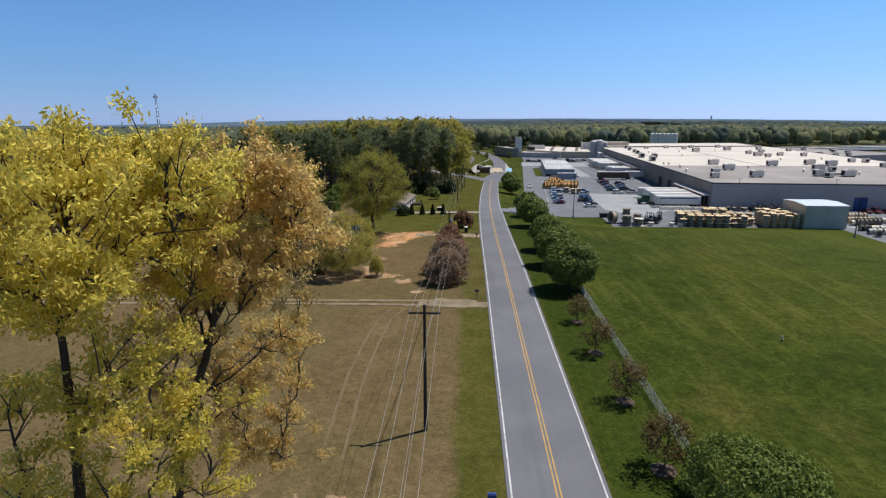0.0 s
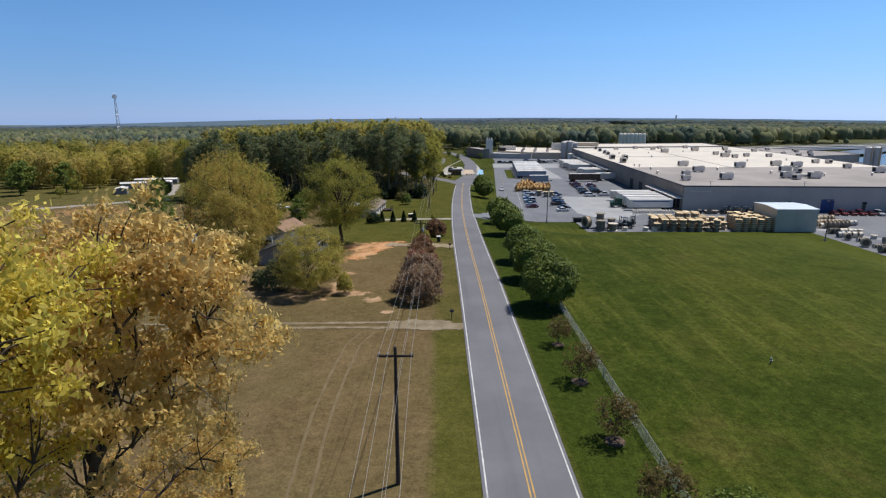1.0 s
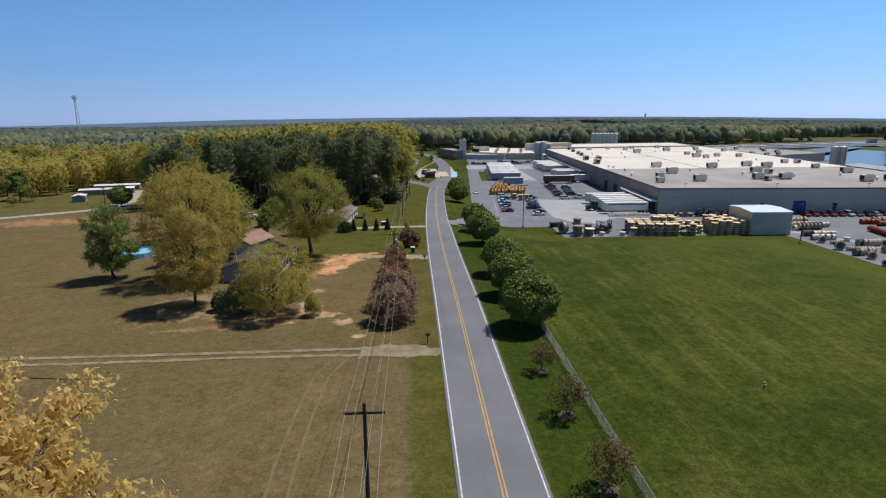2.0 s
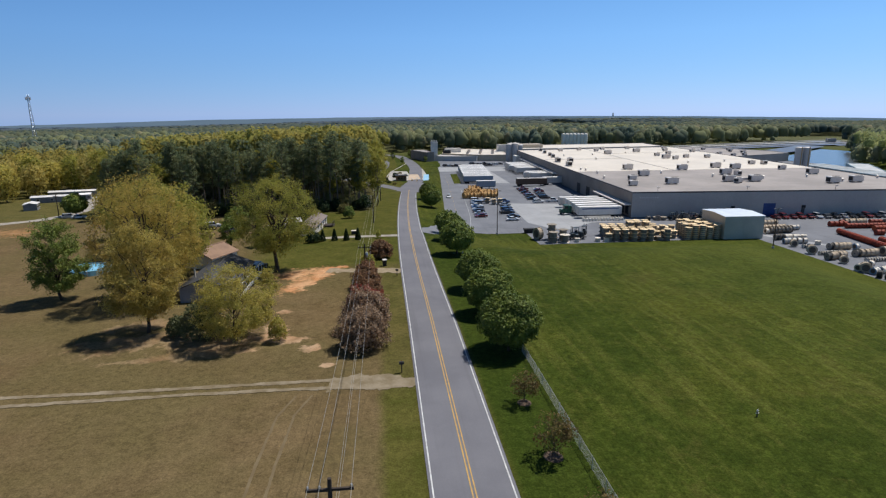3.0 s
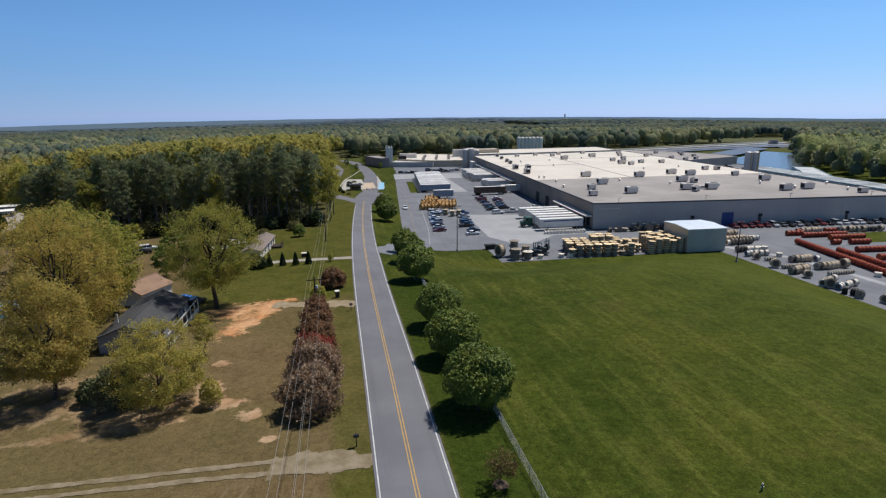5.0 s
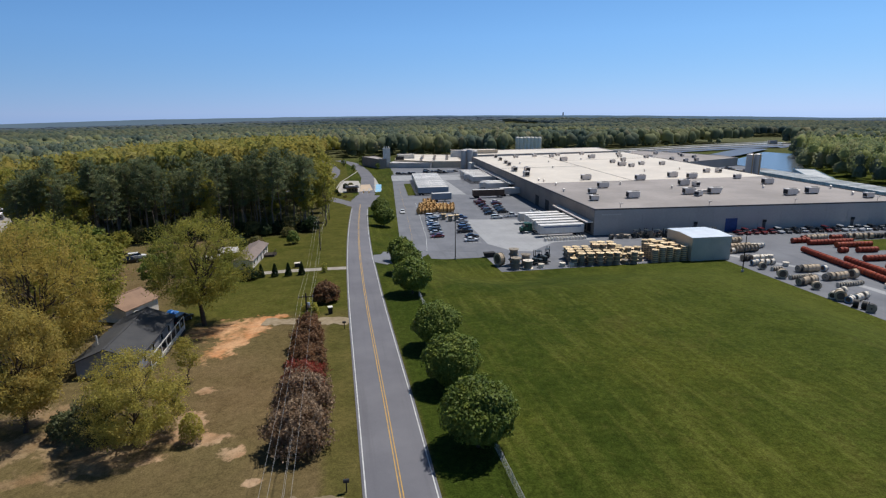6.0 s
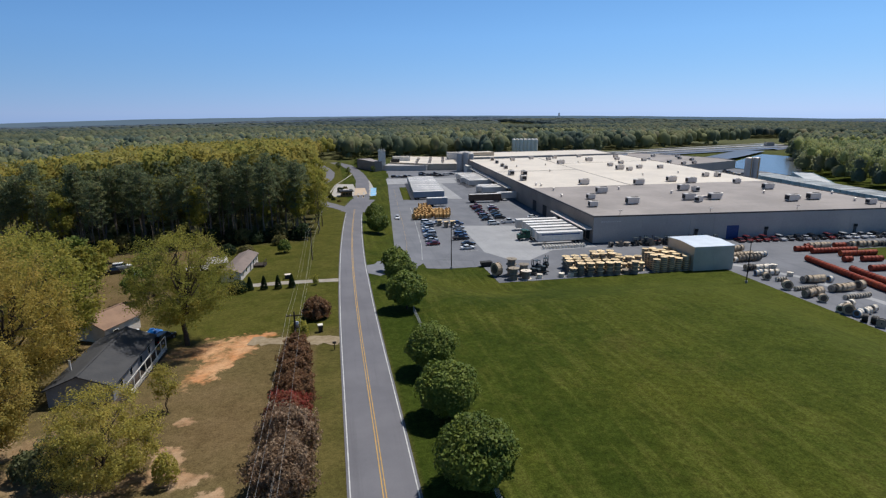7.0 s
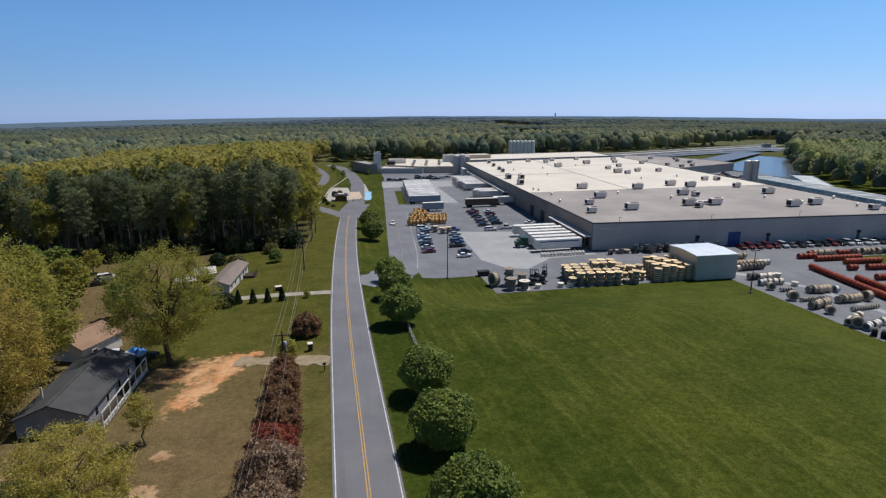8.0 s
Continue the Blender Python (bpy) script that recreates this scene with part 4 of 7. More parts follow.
rng = np.random.default_rng(9)
near_yellow, near_mix, lake_side, under, mid_far, far, farthest = [], [], [], [], [], [], []
y = 215.0
while y < 900:
    x = -900.0
    while x < 1000:
        px, py = x + rng.uniform(-3, 3), y + rng.uniform(-3, 3)
        x += 8.8
        if not in_view(px, py) or not wooded(px, py) or math.hypot(px, py) > 900:
            continue
        swell = 2.5 * noise.noise(Vector((px * 0.03, py * 0.03, 3)))
        wide = py > 500 and not (px < 0 and py < 590)
        if wide and rng.uniform() < 0.42:
            continue
        row = (px, py, ground_z(px, py), 19.5 + swell + rng.uniform(-3.0, 3.4), rng.choice((5.4, 6.4, 7.6, 8.8)) if wide else rng.choice((3.4, 4.2, 5.0, 5.8, 6.8)))
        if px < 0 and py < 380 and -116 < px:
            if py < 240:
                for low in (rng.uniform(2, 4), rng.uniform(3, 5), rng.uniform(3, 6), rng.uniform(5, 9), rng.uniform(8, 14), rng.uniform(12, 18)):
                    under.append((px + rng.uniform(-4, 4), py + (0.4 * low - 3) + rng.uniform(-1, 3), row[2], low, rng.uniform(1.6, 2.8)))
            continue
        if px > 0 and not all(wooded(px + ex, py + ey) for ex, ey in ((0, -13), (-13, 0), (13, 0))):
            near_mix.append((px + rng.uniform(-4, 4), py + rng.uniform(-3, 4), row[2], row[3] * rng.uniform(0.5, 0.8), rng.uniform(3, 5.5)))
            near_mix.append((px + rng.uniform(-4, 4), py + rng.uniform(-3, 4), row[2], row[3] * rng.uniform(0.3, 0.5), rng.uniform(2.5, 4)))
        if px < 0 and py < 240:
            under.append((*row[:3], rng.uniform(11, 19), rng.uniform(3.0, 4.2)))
        elif px < 0 and py < (590 if px > -75 else 480 if px > -120 else 395) and px > -330:
            near_yellow.append(row)
        else:
            (lake_side if px > 250 and py < 470 else near_mix).append(row)
    y += 8.8
while y < 1900:
    x = -1900.0
    step = 12.0 + (y - 900) * 0.010
    while x < 2300:
        px, py = x + rng.uniform(-4, 4), y + rng.uniform(-4, 4)
        x += step
        if in_view(px, py) and not (noise.noise(Vector((px * 0.004, py * 0.004, 1))) > 0.45) and not (-260 < px < -200 and 930 < py < 1015):
            mid_far.append((px, py, ground_z(px, py) + 6 * noise.noise(Vector((px * 0.002, py * 0.002, 7))), rng.uniform(15, 20), step * rng.uniform(0.55, 0.78)))
    y += step
while y < 4800:
    x = -4700.0
    step = 26 + (y - 1900) * 0.016
    while x < 4800:
        px, py = x + rng.uniform(-8, 8), y + rng.uniform(-8, 8)
        x += step
        if in_view(px, py) and math.hypot(px, py) < 4850 and not (noise.noise(Vector((px * 0.002, py * 0.002, 1))) > 0.40):
            row = (px, py, ground_z(px, py) + 9 * noise.noise(Vector((px * 0.0009, py * 0.0009, 7))), rng.uniform(12, 17), step * rng.uniform(0.6, 0.8))
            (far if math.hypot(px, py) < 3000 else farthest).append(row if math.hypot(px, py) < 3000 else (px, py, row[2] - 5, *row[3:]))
    y += step
y = 233.0
while y < 382:
    x = -116.0
    while x < -12:
        px, py = x + rng.uniform(-2, 2), y + rng.uniform(-2, 2)
        x += 5.4
        if wooded(px, py):
            near_yellow.append((px, py, ground_z(px, py), 26.8 + 2.0 * sstep((px + 95) / 60) + 1.4 * noise.noise(Vector((px * 0.04, py * 0.04, 5))) + rng.uniform(-0.9, 1.1), rng.choice((3.4, 4.0, 4.6, 5.2))))
    y += 5.4
crowns("spring_woods", near_yellow, M_WOOD_YELLOW, "yellow-green spring canopy of the near woods", 130, 101, 0.21)
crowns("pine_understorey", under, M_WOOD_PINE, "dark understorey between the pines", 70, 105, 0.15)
crowns("mixed_woods", near_mix, M_WOOD_MIX, "mixed dark and fresh green woods", 40, 102, 0.19, 2, 700.0)
crowns("lakeside_woods", lake_side, M_WOOD_LAKE, "pale green woods beside the lake", 150, 106, 0.13)
crowns("distant_woods", mid_far, M_WOOD_FAR_HAZE, "unbroken woods reaching into the distance", 0, 103, fine=0)
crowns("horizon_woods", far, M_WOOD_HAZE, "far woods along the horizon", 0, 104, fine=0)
crowns("skyline_woods", farthest, M_WOOD_BLUE_HAZE, "woods on the farthest rise, tinted blue-grey for haze", 0, 107, fine=0)

# blue hills on the skyline, a plain far backdrop whose glow stands for haze
n = Nodes("haze_glow_hills")
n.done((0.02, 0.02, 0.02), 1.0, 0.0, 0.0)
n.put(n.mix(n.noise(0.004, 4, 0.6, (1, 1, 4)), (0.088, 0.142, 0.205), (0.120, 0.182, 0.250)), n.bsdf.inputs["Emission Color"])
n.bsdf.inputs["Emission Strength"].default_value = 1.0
RIDGE = ((-60, -75), (-29, -33), (-17, -12), (-2, -3), (10, 0), (26, -6), (38, -17), (46, -28), (70, -45))
v, f = [], []
for i in range(261):
    az = -52 + i * 0.44
    for (a0, z0), (a1, z1) in zip(RIDGE, RIDGE[1:]):
        if a0 <= az <= a1:
            top = z0 + (z1 - z0) * (az - a0) / (a1 - a0)
    top += 2.5 * noise.noise(Vector((az * 0.35, 3, 1))) + 1.2 * noise.noise(Vector((az * 1.7, 9, 1)))
    sx, sy = 4700 * math.sin(radians(az)), 4700 * math.cos(radians(az))
    v += [(sx, sy, -130), (sx, sy, top), (sx * 1.02, sy * 1.02, -130)]
    if i:
        k = 3 * i
        f += [(k - 3, k, k + 1, k - 2), (k - 2, k + 1, k + 2, k - 1)]
setting("backdrop", mesh_np("backdrop", v, f, n.m, True), n.m, "low hills along the far skyline, glowing haze blue", "backdrop")

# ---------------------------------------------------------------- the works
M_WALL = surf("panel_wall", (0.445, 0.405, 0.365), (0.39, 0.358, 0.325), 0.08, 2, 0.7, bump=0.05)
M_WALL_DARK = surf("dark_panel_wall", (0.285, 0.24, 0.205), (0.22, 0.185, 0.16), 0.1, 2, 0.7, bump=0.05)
M_ROOF_GREY = surf("gravel_roof", (0.328, 0.296, 0.276), (0.24, 0.218, 0.204), 0.04, 0.7, 0.9, bump=0.1)
M_ROOF_WHITE = surf("white_roof", (0.64, 0.575, 0.485), (0.55, 0.495, 0.42), 0.05, 0.5, 0.6, bump=0.05)
M_TRIM = surf("dark_trim", (0.09, 0.085, 0.085), None, 1, 6, 0.6)
M_STEEL = surf("galvanised", (0.50, 0.51, 0.52), (0.38, 0.39, 0.40), 0.6, 8, 0.45, 0.7)
M_WHITE = surf("white_paint", (0.74, 0.70, 0.63), (0.60, 0.57, 0.51), 0.5, 5, 0.5)
M_BLUE = surf("blue_paint", (0.035, 0.075, 0.22), (0.03, 0.055, 0.16), 0.7, 5, 0.5)

SW, SE, NE, NW = Vector((79.5, 196.5)), Vector((197, 188)), Vector((218, 436)), Vector((92, 420))
ROOF = YARD + 9.1


def inside(u, v):
    """A place on the factory's plan: u from west to east, v from south to north."""
    return SW.lerp(SE, u).lerp(NW.lerp(NE, u), v)


factory = thing("factory", SW.x, SW.y, YARD, 0, "long low factory with grey panel walls and pale flat roof", "factory")


def local(p, z=0.0):
    return (p.x - SW.x, p.y - SW.y, z)


def wall_run(name, a, b, panels, material, height=9.1):
    """Upright wall panels side by side with recessed joints, as parts of one wall."""
    d = (b - a).normalized()
    nrm = Vector((d.y, -d.x))
    base = part(name, Shape().prism([local(p)[:2] for p in (a, b, b - nrm * 0.5, a - nrm * 0.5)], 0, height - 0.3), M_TRIM, factory)
    for i in range(panels):
        p, q = a.lerp(b, (i + 0.0025) / panels), a.lerp(b, (i + 0.9975) / panels)
        part("panel", Shape().prism([local(c)[:2] for c in (p + nrm * 0.08, q + nrm * 0.08, q - nrm * 0.02, p - nrm * 0.02)], 0.25, height - 0.35), material, base)


wall_run("south_wall", SW, SE, 14, M_WALL)
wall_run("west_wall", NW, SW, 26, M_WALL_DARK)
wall_run("east_wall", SE, NE, 20, M_WALL)
wall_run("north_wall", NE, NW, 10, M_WALL)
split = 0.315
part("roof", Shape().prism([local(inside(u, v))[:2] for u, v in ((0.003, 0.002), (0.997, 0.002), (0.997, split), (0.003, split))], 8.75, 9.0), M_ROOF_GREY, factory, "grey-tan gravel roof")
part("roof", Shape().prism([local(inside(u, v))[:2] for u, v in ((0.003, split), (0.997, split), (0.997, 0.998), (0.003, 0.998))], 8.75, 9.06), M_ROOF_WHITE, factory, "cream-white membrane roof")
for a, b in (((0, 0), (1, 0)), ((1, 0), (1, 1)), ((1, 1), (0, 1)), ((0, 1), (0, 0))):
    p, q = inside(*a), inside(*b)
    d = (q - p).normalized()
    nrm = Vector((d.y, -d.x))
    part("roof_edge", Shape().prism([local(c)[:2] for c in (p + nrm * 0.16, q + nrm * 0.16, q - nrm * 0.2, p - nrm * 0.2)], 8.8, 9.22), M_TRIM, factory, "dark metal roof edge")
for (u0, v0), (u1, v1) in (((0.40, split), (0.42, 0.99)), ((0.01, 0.62), (0.41, 0.62)), ((0.41, 0.78), (0.99, 0.78))):
    p, q = inside(u0, v0), inside(u1, v1)
    d = (q - p).normalized()
    nrm = Vector((d.y, -d.x)) * 0.28
    part("roof_seam", Shape().prism([local(c)[:2] for c in (p + nrm, q + nrm, q - nrm, p - nrm)], 9.0, 9.14), M_ROOF_GREY, factory, "raised seam of the roof")


# roof machinery
M_HVAC = surf("hvac_casing", (0.74, 0.66, 0.58), (0.62, 0.55, 0.49), 0.8, 6, 0.6, 0.0)
M_HVAC_TOP = surf("hvac_top", (0.62, 0.58, 0.54), (0.50, 0.47, 0.44), 0.8, 6, 0.5, 0.3)
M_DARK = surf("dark_grille", (0.03, 0.03, 0.032), None, 1, 8, 0.7)


def rooftop_unit(l, w, h, x, y, rz):
    ob = thing("rooftop_unit", x, y, ROOF - 0.06, rz, "boxy grey rooftop air handler with dark intake", "air conditioner", "air handlers on the factory roof")
    part("casing", Shape().box(-l / 2, -w / 2, 0.35, l / 2, w / 2, h, c=0.08), M_HVAC, ob)
    part("lid", Shape().box(-l / 2 - 0.08, -w / 2 - 0.08, h + 0.004, l / 2 + 0.08, w / 2 + 0.08, h + 0.12, c=0.04), M_HVAC_TOP, ob)
    for s in (-0.35, 0.35):
        part("curb", Shape().box(l * s - 0.15, -w / 2 + 0.1, 0, l * s + 0.15, w / 2 - 0.1, 0.346), M_TRIM, ob)
    part("intake", Shape().box(-l / 2 - 0.05, -w / 2 + 0.25, 0.6, -l / 2 + 0.02, w / 2 - 0.25, h - 0.25), M_DARK, ob)
    for i in range(2):
        part("fan", Shape().cyl((l * (0.05 + 0.3 * i), 0, h + 0.125), (l * (0.05 + 0.3 * i), 0, h + 0.22), w * 0.3, n=12), M_DARK, ob)
    for i in range(3):
        part("side_panel", Shape().box(-l * 0.42 + i * l * 0.28, -w / 2 - 0.03, 0.5, -l * 0.42 + i * l * 0.28 + l * 0.24, -w / 2 + 0.01, h - 0.15), M_HVAC, ob)
    return ob


big_unit = rooftop_unit(4.4, 2.6, 2.4, 106.7, 245.7, -3)
small_unit = rooftop_unit(3.0, 2.2, 1.9, 87.8, 214.5, -3)
for x, y, rz in ((104.5, 217.0, -2), (144.4, 245.4, -3), (140.6, 219.8, 0), (177.0, 211.5, -2), (166.1, 210.0, 2), (181.9, 240.5, -3), (163.3, 267.5, -3), (130.5, 221, -3),
                 (111.8, 273.5, -3), (136.0, 267.0, -3), (157.2, 274.0, -3), (91.4, 319.6, 85), (89.8, 295.5, 85), (97.5, 316.5, 85), (161.5, 332.2, -3), (168.5, 387.5, -3), (142.2, 373.2, -3)):
    copy_thing(big_unit, pose(x, y, ROOF - 0.06, 0, 0, rz))
for x, y, rz in ((95.1, 231.5, 3), (147.4, 241.2, 90), (183.0, 261.3, -3), (188.0, 197.5, -3), (145.5, 402.6, 0), (165.7, 351.9, 0), (191.0, 390.8, 0), (179.3, 363.7, 4),
                 (163.8, 325.3, 0), (175.8, 335.3, 0), (187.5, 332.3, 0), (186.1, 288.5, 0), (192, 287.1, 90), (106.9, 410, 80), (103.4, 387.2, 80), (100.3, 364.8, 80), (136.2, 412, 0),
                 (98.5, 352, 80), (120, 405, 0), (155, 415, 0), (176, 420, 0), (200, 410, 0), (205, 380, 0), (131.1, 216.0, 30)):
    copy_thing(small_unit, pose(x, y, ROOF - 0.06, 0, 0, rz))

vent = thing("roof_vent", 86.2, 239, ROOF - 0.05, 0, "small grey roof vent with a hood", "vent", "vents on the factory roof")
part("vent_pipe", Shape().cyl((0, 0, 0), (0, 0, 0.9), 0.35, n=10), M_HVAC, vent)
part("hood", Shape().lathe([(0.62, 0.86), (0.62, 1.05), (0.2, 1.3)], 10), M_HVAC_TOP, vent)
for x, y in ((90.5, 258), (88.8, 275), (90.2, 272), (196, 222), (189, 205), (171, 230), (171, 345), (147, 390), (118, 331), (108, 360), (129, 366), (158, 301), (182, 306), (134, 238), (173.5, 214), (156, 377), (150, 228), (119, 254)):
    copy_thing(vent, pose(x, y, ROOF - 0.05))

duct = thing("roof_duct", 134, 222, ROOF - 0.05, -4, "bent grey ductwork lying on the roof", "duct")
part("run", Shape().box(-1, -0.6, 0.3, 7, 0.6, 1.4, c=0.1), M_HVAC, duct)
part("elbow", Shape().cyl((-1, 0, 0.9), (-3, -1.8, 0.9), 0.6, n=10).cyl((-3, -1.8, 1.2), (-3, -1.8, 0), 0.6, n=10), M_HVAC_TOP, duct, smooth=True)
part("plenum", Shape().box(7, -1.4, 0, 9, 1.4, 2.2, c=0.1), M_HVAC, duct)
for i in range(4):
    p = inside(0.08 + 0.27 * i, 0.006)
    post = thing("roof_light", p.x, p.y, ROOF - 0.06, 0, "short mast with twin floodlights on the roof edge", "floodlight", "floodlights on the roof edge")
    part("mast", Shape().cyl((0, 0, 0), (0, 0, 1.5), 0.06, n=6), M_TRIM, post)
    for s in (-0.35, 0.35):
        part("lamp_head", Shape().box(s - 0.2, -0.5, 1.45, s + 0.2, -0.1, 1.75, c=0.04), M_HVAC, post)

# doors, canopy and sign on the walls


def on_south(u0, width, z0, z1, name, material, label, proud=0.14):
    a, b = SW.lerp(SE, u0), SW.lerp(SE, u0 + width)
    d = (b - a).normalized()
    nrm = Vector((d.y, -d.x))
    return part(name, Shape().prism([local(c)[:2] for c in (a + nrm * proud, b + nrm * proud, b + nrm * 0.0, a + nrm * 0.0)], z0, z1), material, factory, label)


on_south(0.398, 0.037, 0.05, 4.7, "roller_door", M_BLUE, "large blue roller door")
for u in (0.30, 0.515, 0.80):
    on_south(u, 0.010, 0.05, 2.9, "door", M_TRIM, "dark steel side door")
    on_south(u, 0.010, 3.0, 3.9, "door_lamp_hood", M_DARK, "dark hood above the door", 0.5)
for i in range(9):
    on_south(0.022 + i * 0.0065, 0.0042, 7.0, 7.35 if i % 3 else 7.45, "sign_bar", M_HVAC_TOP, "small pale bar of the wall sign", 0.13)
d = (SW - NW).normalized()
west_n = Vector((d.y, -d.x))


def on_west(y0, y1, z0, z1, out, name, material, label):
    t0, t1 = (y0 - SW.y) / (NW.y - SW.y), (y1 - SW.y) / (NW.y - SW.y)
    a, b = SW.lerp(NW, t0), SW.lerp(NW, t1)
    return part(name, Shape().prism([local(c)[:2] for c in (a + west_n * out, b + west_n * out, b, a)], z0, z1), material, factory, label)


on_west(197, 232, 4.5, 4.9, 2.6, "dock_canopy", M_HVAC, "long pale canopy over the docks")
on_west(300, 400, 4.5, 4.9, 2.4, "dock_canopy", M_HVAC, "long pale canopy over the docks")
for i in range(8):
    on_west(199 + i * 4.1, 201.8 + i * 4.1, 0.9, 4.0, 0.13, "dock_door", M_DARK, "dark open loading dock")
for y0 in (244, 258):
    on_west(y0, y0 + 5, 0.05, 4.6, 0.13, "gateway", M_DARK, "dark open gateway in the wall")
for i in range(24):
    on_west(302 + i * 4, 304.6 + i * 4, 0.9, 4.0, 0.13, "dock_door", M_DARK, "dark open loading dock")
on_west(405, 416, 0.05, 6.0, 3.5, "loading_porch", M_WHITE, "white porch on the dark wall")

# bay stripes in the car park
for i in range(7):
    ribbon("bay_line", [(25.6 + i * 0.5, 203.6 + i * 5.4), (30.6 + i * 0.5, 204.0 + i * 5.4)], 0.12, M_WHITE_LINE, 0.09, "faded white parking bay line", "road marking")
for i in range(6):
    ribbon("bay_line", [(35.4 + i * 0.9, 195.2 + i * 5.8), (40.6 + i * 0.9, 195.6 + i * 5.8)], 0.12, M_WHITE_LINE, 0.09, "faded white parking bay line", "road marking")

# trailers and trucks
M_TYRE = surf("tyre", (0.022, 0.022, 0.023), None, 3, 20, 0.9)
M_RIM = surf("rim", (0.45, 0.45, 0.46), None, 3, 20, 0.4, 0.8)
M_TRAIL = surf("trailer_white", (0.66, 0.63, 0.58), (0.56, 0.53, 0.49), 0.25, 3, 0.45, rnd=0.25)
M_TRAIL_BLUE = surf("trailer_blue", (0.27, 0.32, 0.38), (0.22, 0.27, 0.33), 0.25, 3, 0.45, rnd=0.25)
M_TRAIL_ROOF = surf("trailer_roof", (0.74, 0.72, 0.69), (0.60, 0.58, 0.56), 0.3, 2, 0.6, 0.0, rnd=0.35)
M_TEAL_ROOF = surf("dull_trailer_roof", (0.40, 0.41, 0.41), (0.28, 0.30, 0.31), 0.1, 2, 0.6, rnd=0.6)
M_TEAL = surf("trailer_teal", (0.22, 0.34, 0.36), (0.28, 0.40, 0.46), 0.1, 3, 0.5, rnd=0.4)
M_GLASS = surf("dark_glass", (0.015, 0.018, 0.022), None, 2, 5, 0.08, spec=0.6, bump=0)
M_CHASSIS = surf("chassis", (0.035, 0.034, 0.033), None, 2, 10, 0.8)
M_RUST = surf("brown_tarp", (0.13, 0.085, 0.06), (0.09, 0.06, 0.045), 0.5, 5, 0.8)


def wheel(shape_parent, x, y, r, w, rim=True):
    ob = part("wheel", Shape().cyl((x, y - w / 2, r), (x, y + w / 2, r), r, n=14), M_TYRE, shape_parent, "black tyre", True)
    s = 1 if y > 0 else -1
    if rim:
        part("rim", Shape().cyl((x, y + s * (w / 2 - 0.02), r), (x, y + s * (w / 2 + 0.015), r), r * 0.55, n=10), M_RIM, ob)
    return ob


def trailer(x, y, rz, material, label, group, stripe=False, length=15.6):
    ob = thing("semi_trailer", x, y, YARD + 0.06, rz, label, "trailer", group)
    l = length / 2
    box = part("box", Shape().box(-l, -1.28, 1.15, l, 1.28, 4.0, c=0.06), material, ob)
    part("roof_sheet", Shape().box(-l + 0.05, -1.22, 4.004, l - 0.05, 1.22, 4.05, c=0.02), M_TEAL_ROOF if material is M_TEAL else M_TRAIL_ROOF, box)
    for i in range(14 if stripe else 0):
        part("rib", Shape().box(-l + 0.5 + i * (2 * l - 1) / 13, 1.275, 1.3, -l + 0.56 + i * (2 * l - 1) / 13, 1.31, 3.9), material, box)
    if stripe:
        part("stripe", Shape().box(-l * 0.85, 1.312, 3.15, l * 0.85, 1.325, 3.5), M_BLUE, box, "dark blue stripe")
    part("underframe", Shape().box(-l + 0.2, -0.5, 0.85, l - 0.2, 0.5, 1.146), M_CHASSIS, ob)
    for wx in (-l + 1.2, -l + 2.5):
        for s in (-1.0, 1.0):
            wheel(ob, wx, s, 0.5, 0.5, stripe)
    for s in (-0.8, 0.8):
        part("landing_leg", Shape().box(l - 3.0, s - 0.08, 0, l - 2.84, s + 0.08, 1.15), M_CHASSIS, ob)
    return ob


trailer(69.0, 199.3, 180, M_TRAIL, "white semi-trailer with a dark stripe at the dock", "trailers at the docks", True)
plain_trailer = trailer(69.6, 204.0, 180, M_TRAIL, "white box semi-trailer backed to the dock", "trailers at the docks")
for i in range(4):
    copy_thing(plain_trailer, pose(70.0 + i * 0.35 - (1.5 if i == 3 else 0), 208.6 + i * 4.6, YARD + 0.06, 0, 0, 180))
for i, y in enumerate((312, 316.5, 321, 343, 347.5, 352, 356.5, 361, 365.5, 370, 375, 380)):
    copy_thing(plain_trailer, pose(81.0 + i * 0.1 - (2 if i in (1, 6) else 0), y, YARD + 0.06, 0, 0, 180))
blue_trailer = trailer(43.4, 303.5, 0, M_TRAIL_BLUE, "blue-grey box semi-trailer parked in a long row", "row of parked trailers")
for i in range(1, 16):
    copy_thing(blue_trailer, pose(43.4 + i * 0.38, 303.5 + i * 4.2, YARD + 0.06, 0, 0, 0))
trailer(43.4, 281.0, 2, M_TRAIL_BLUE, "short blue-grey box trailer beside yellow reels", "row of parked trailers", False, 9.4)
brown = trailer(68.0, 287.6, 0, M_RUST, "brown-sided semi-trailer with pale roof", "trailers in the yard")
copy_thing(plain_trailer, pose(82.5, 291.2, YARD + 0.06, 0, 0, 0))
teal = trailer(243, 206, 4, M_TEAL, "teal and blue box trailer in the back row", "trailers behind the factory")
for i in range(1, 36):
    copy_thing(teal, pose(243 + i * 0.42, 206 + i * 3.6, YARD + 0.06, 0, 0, 4))


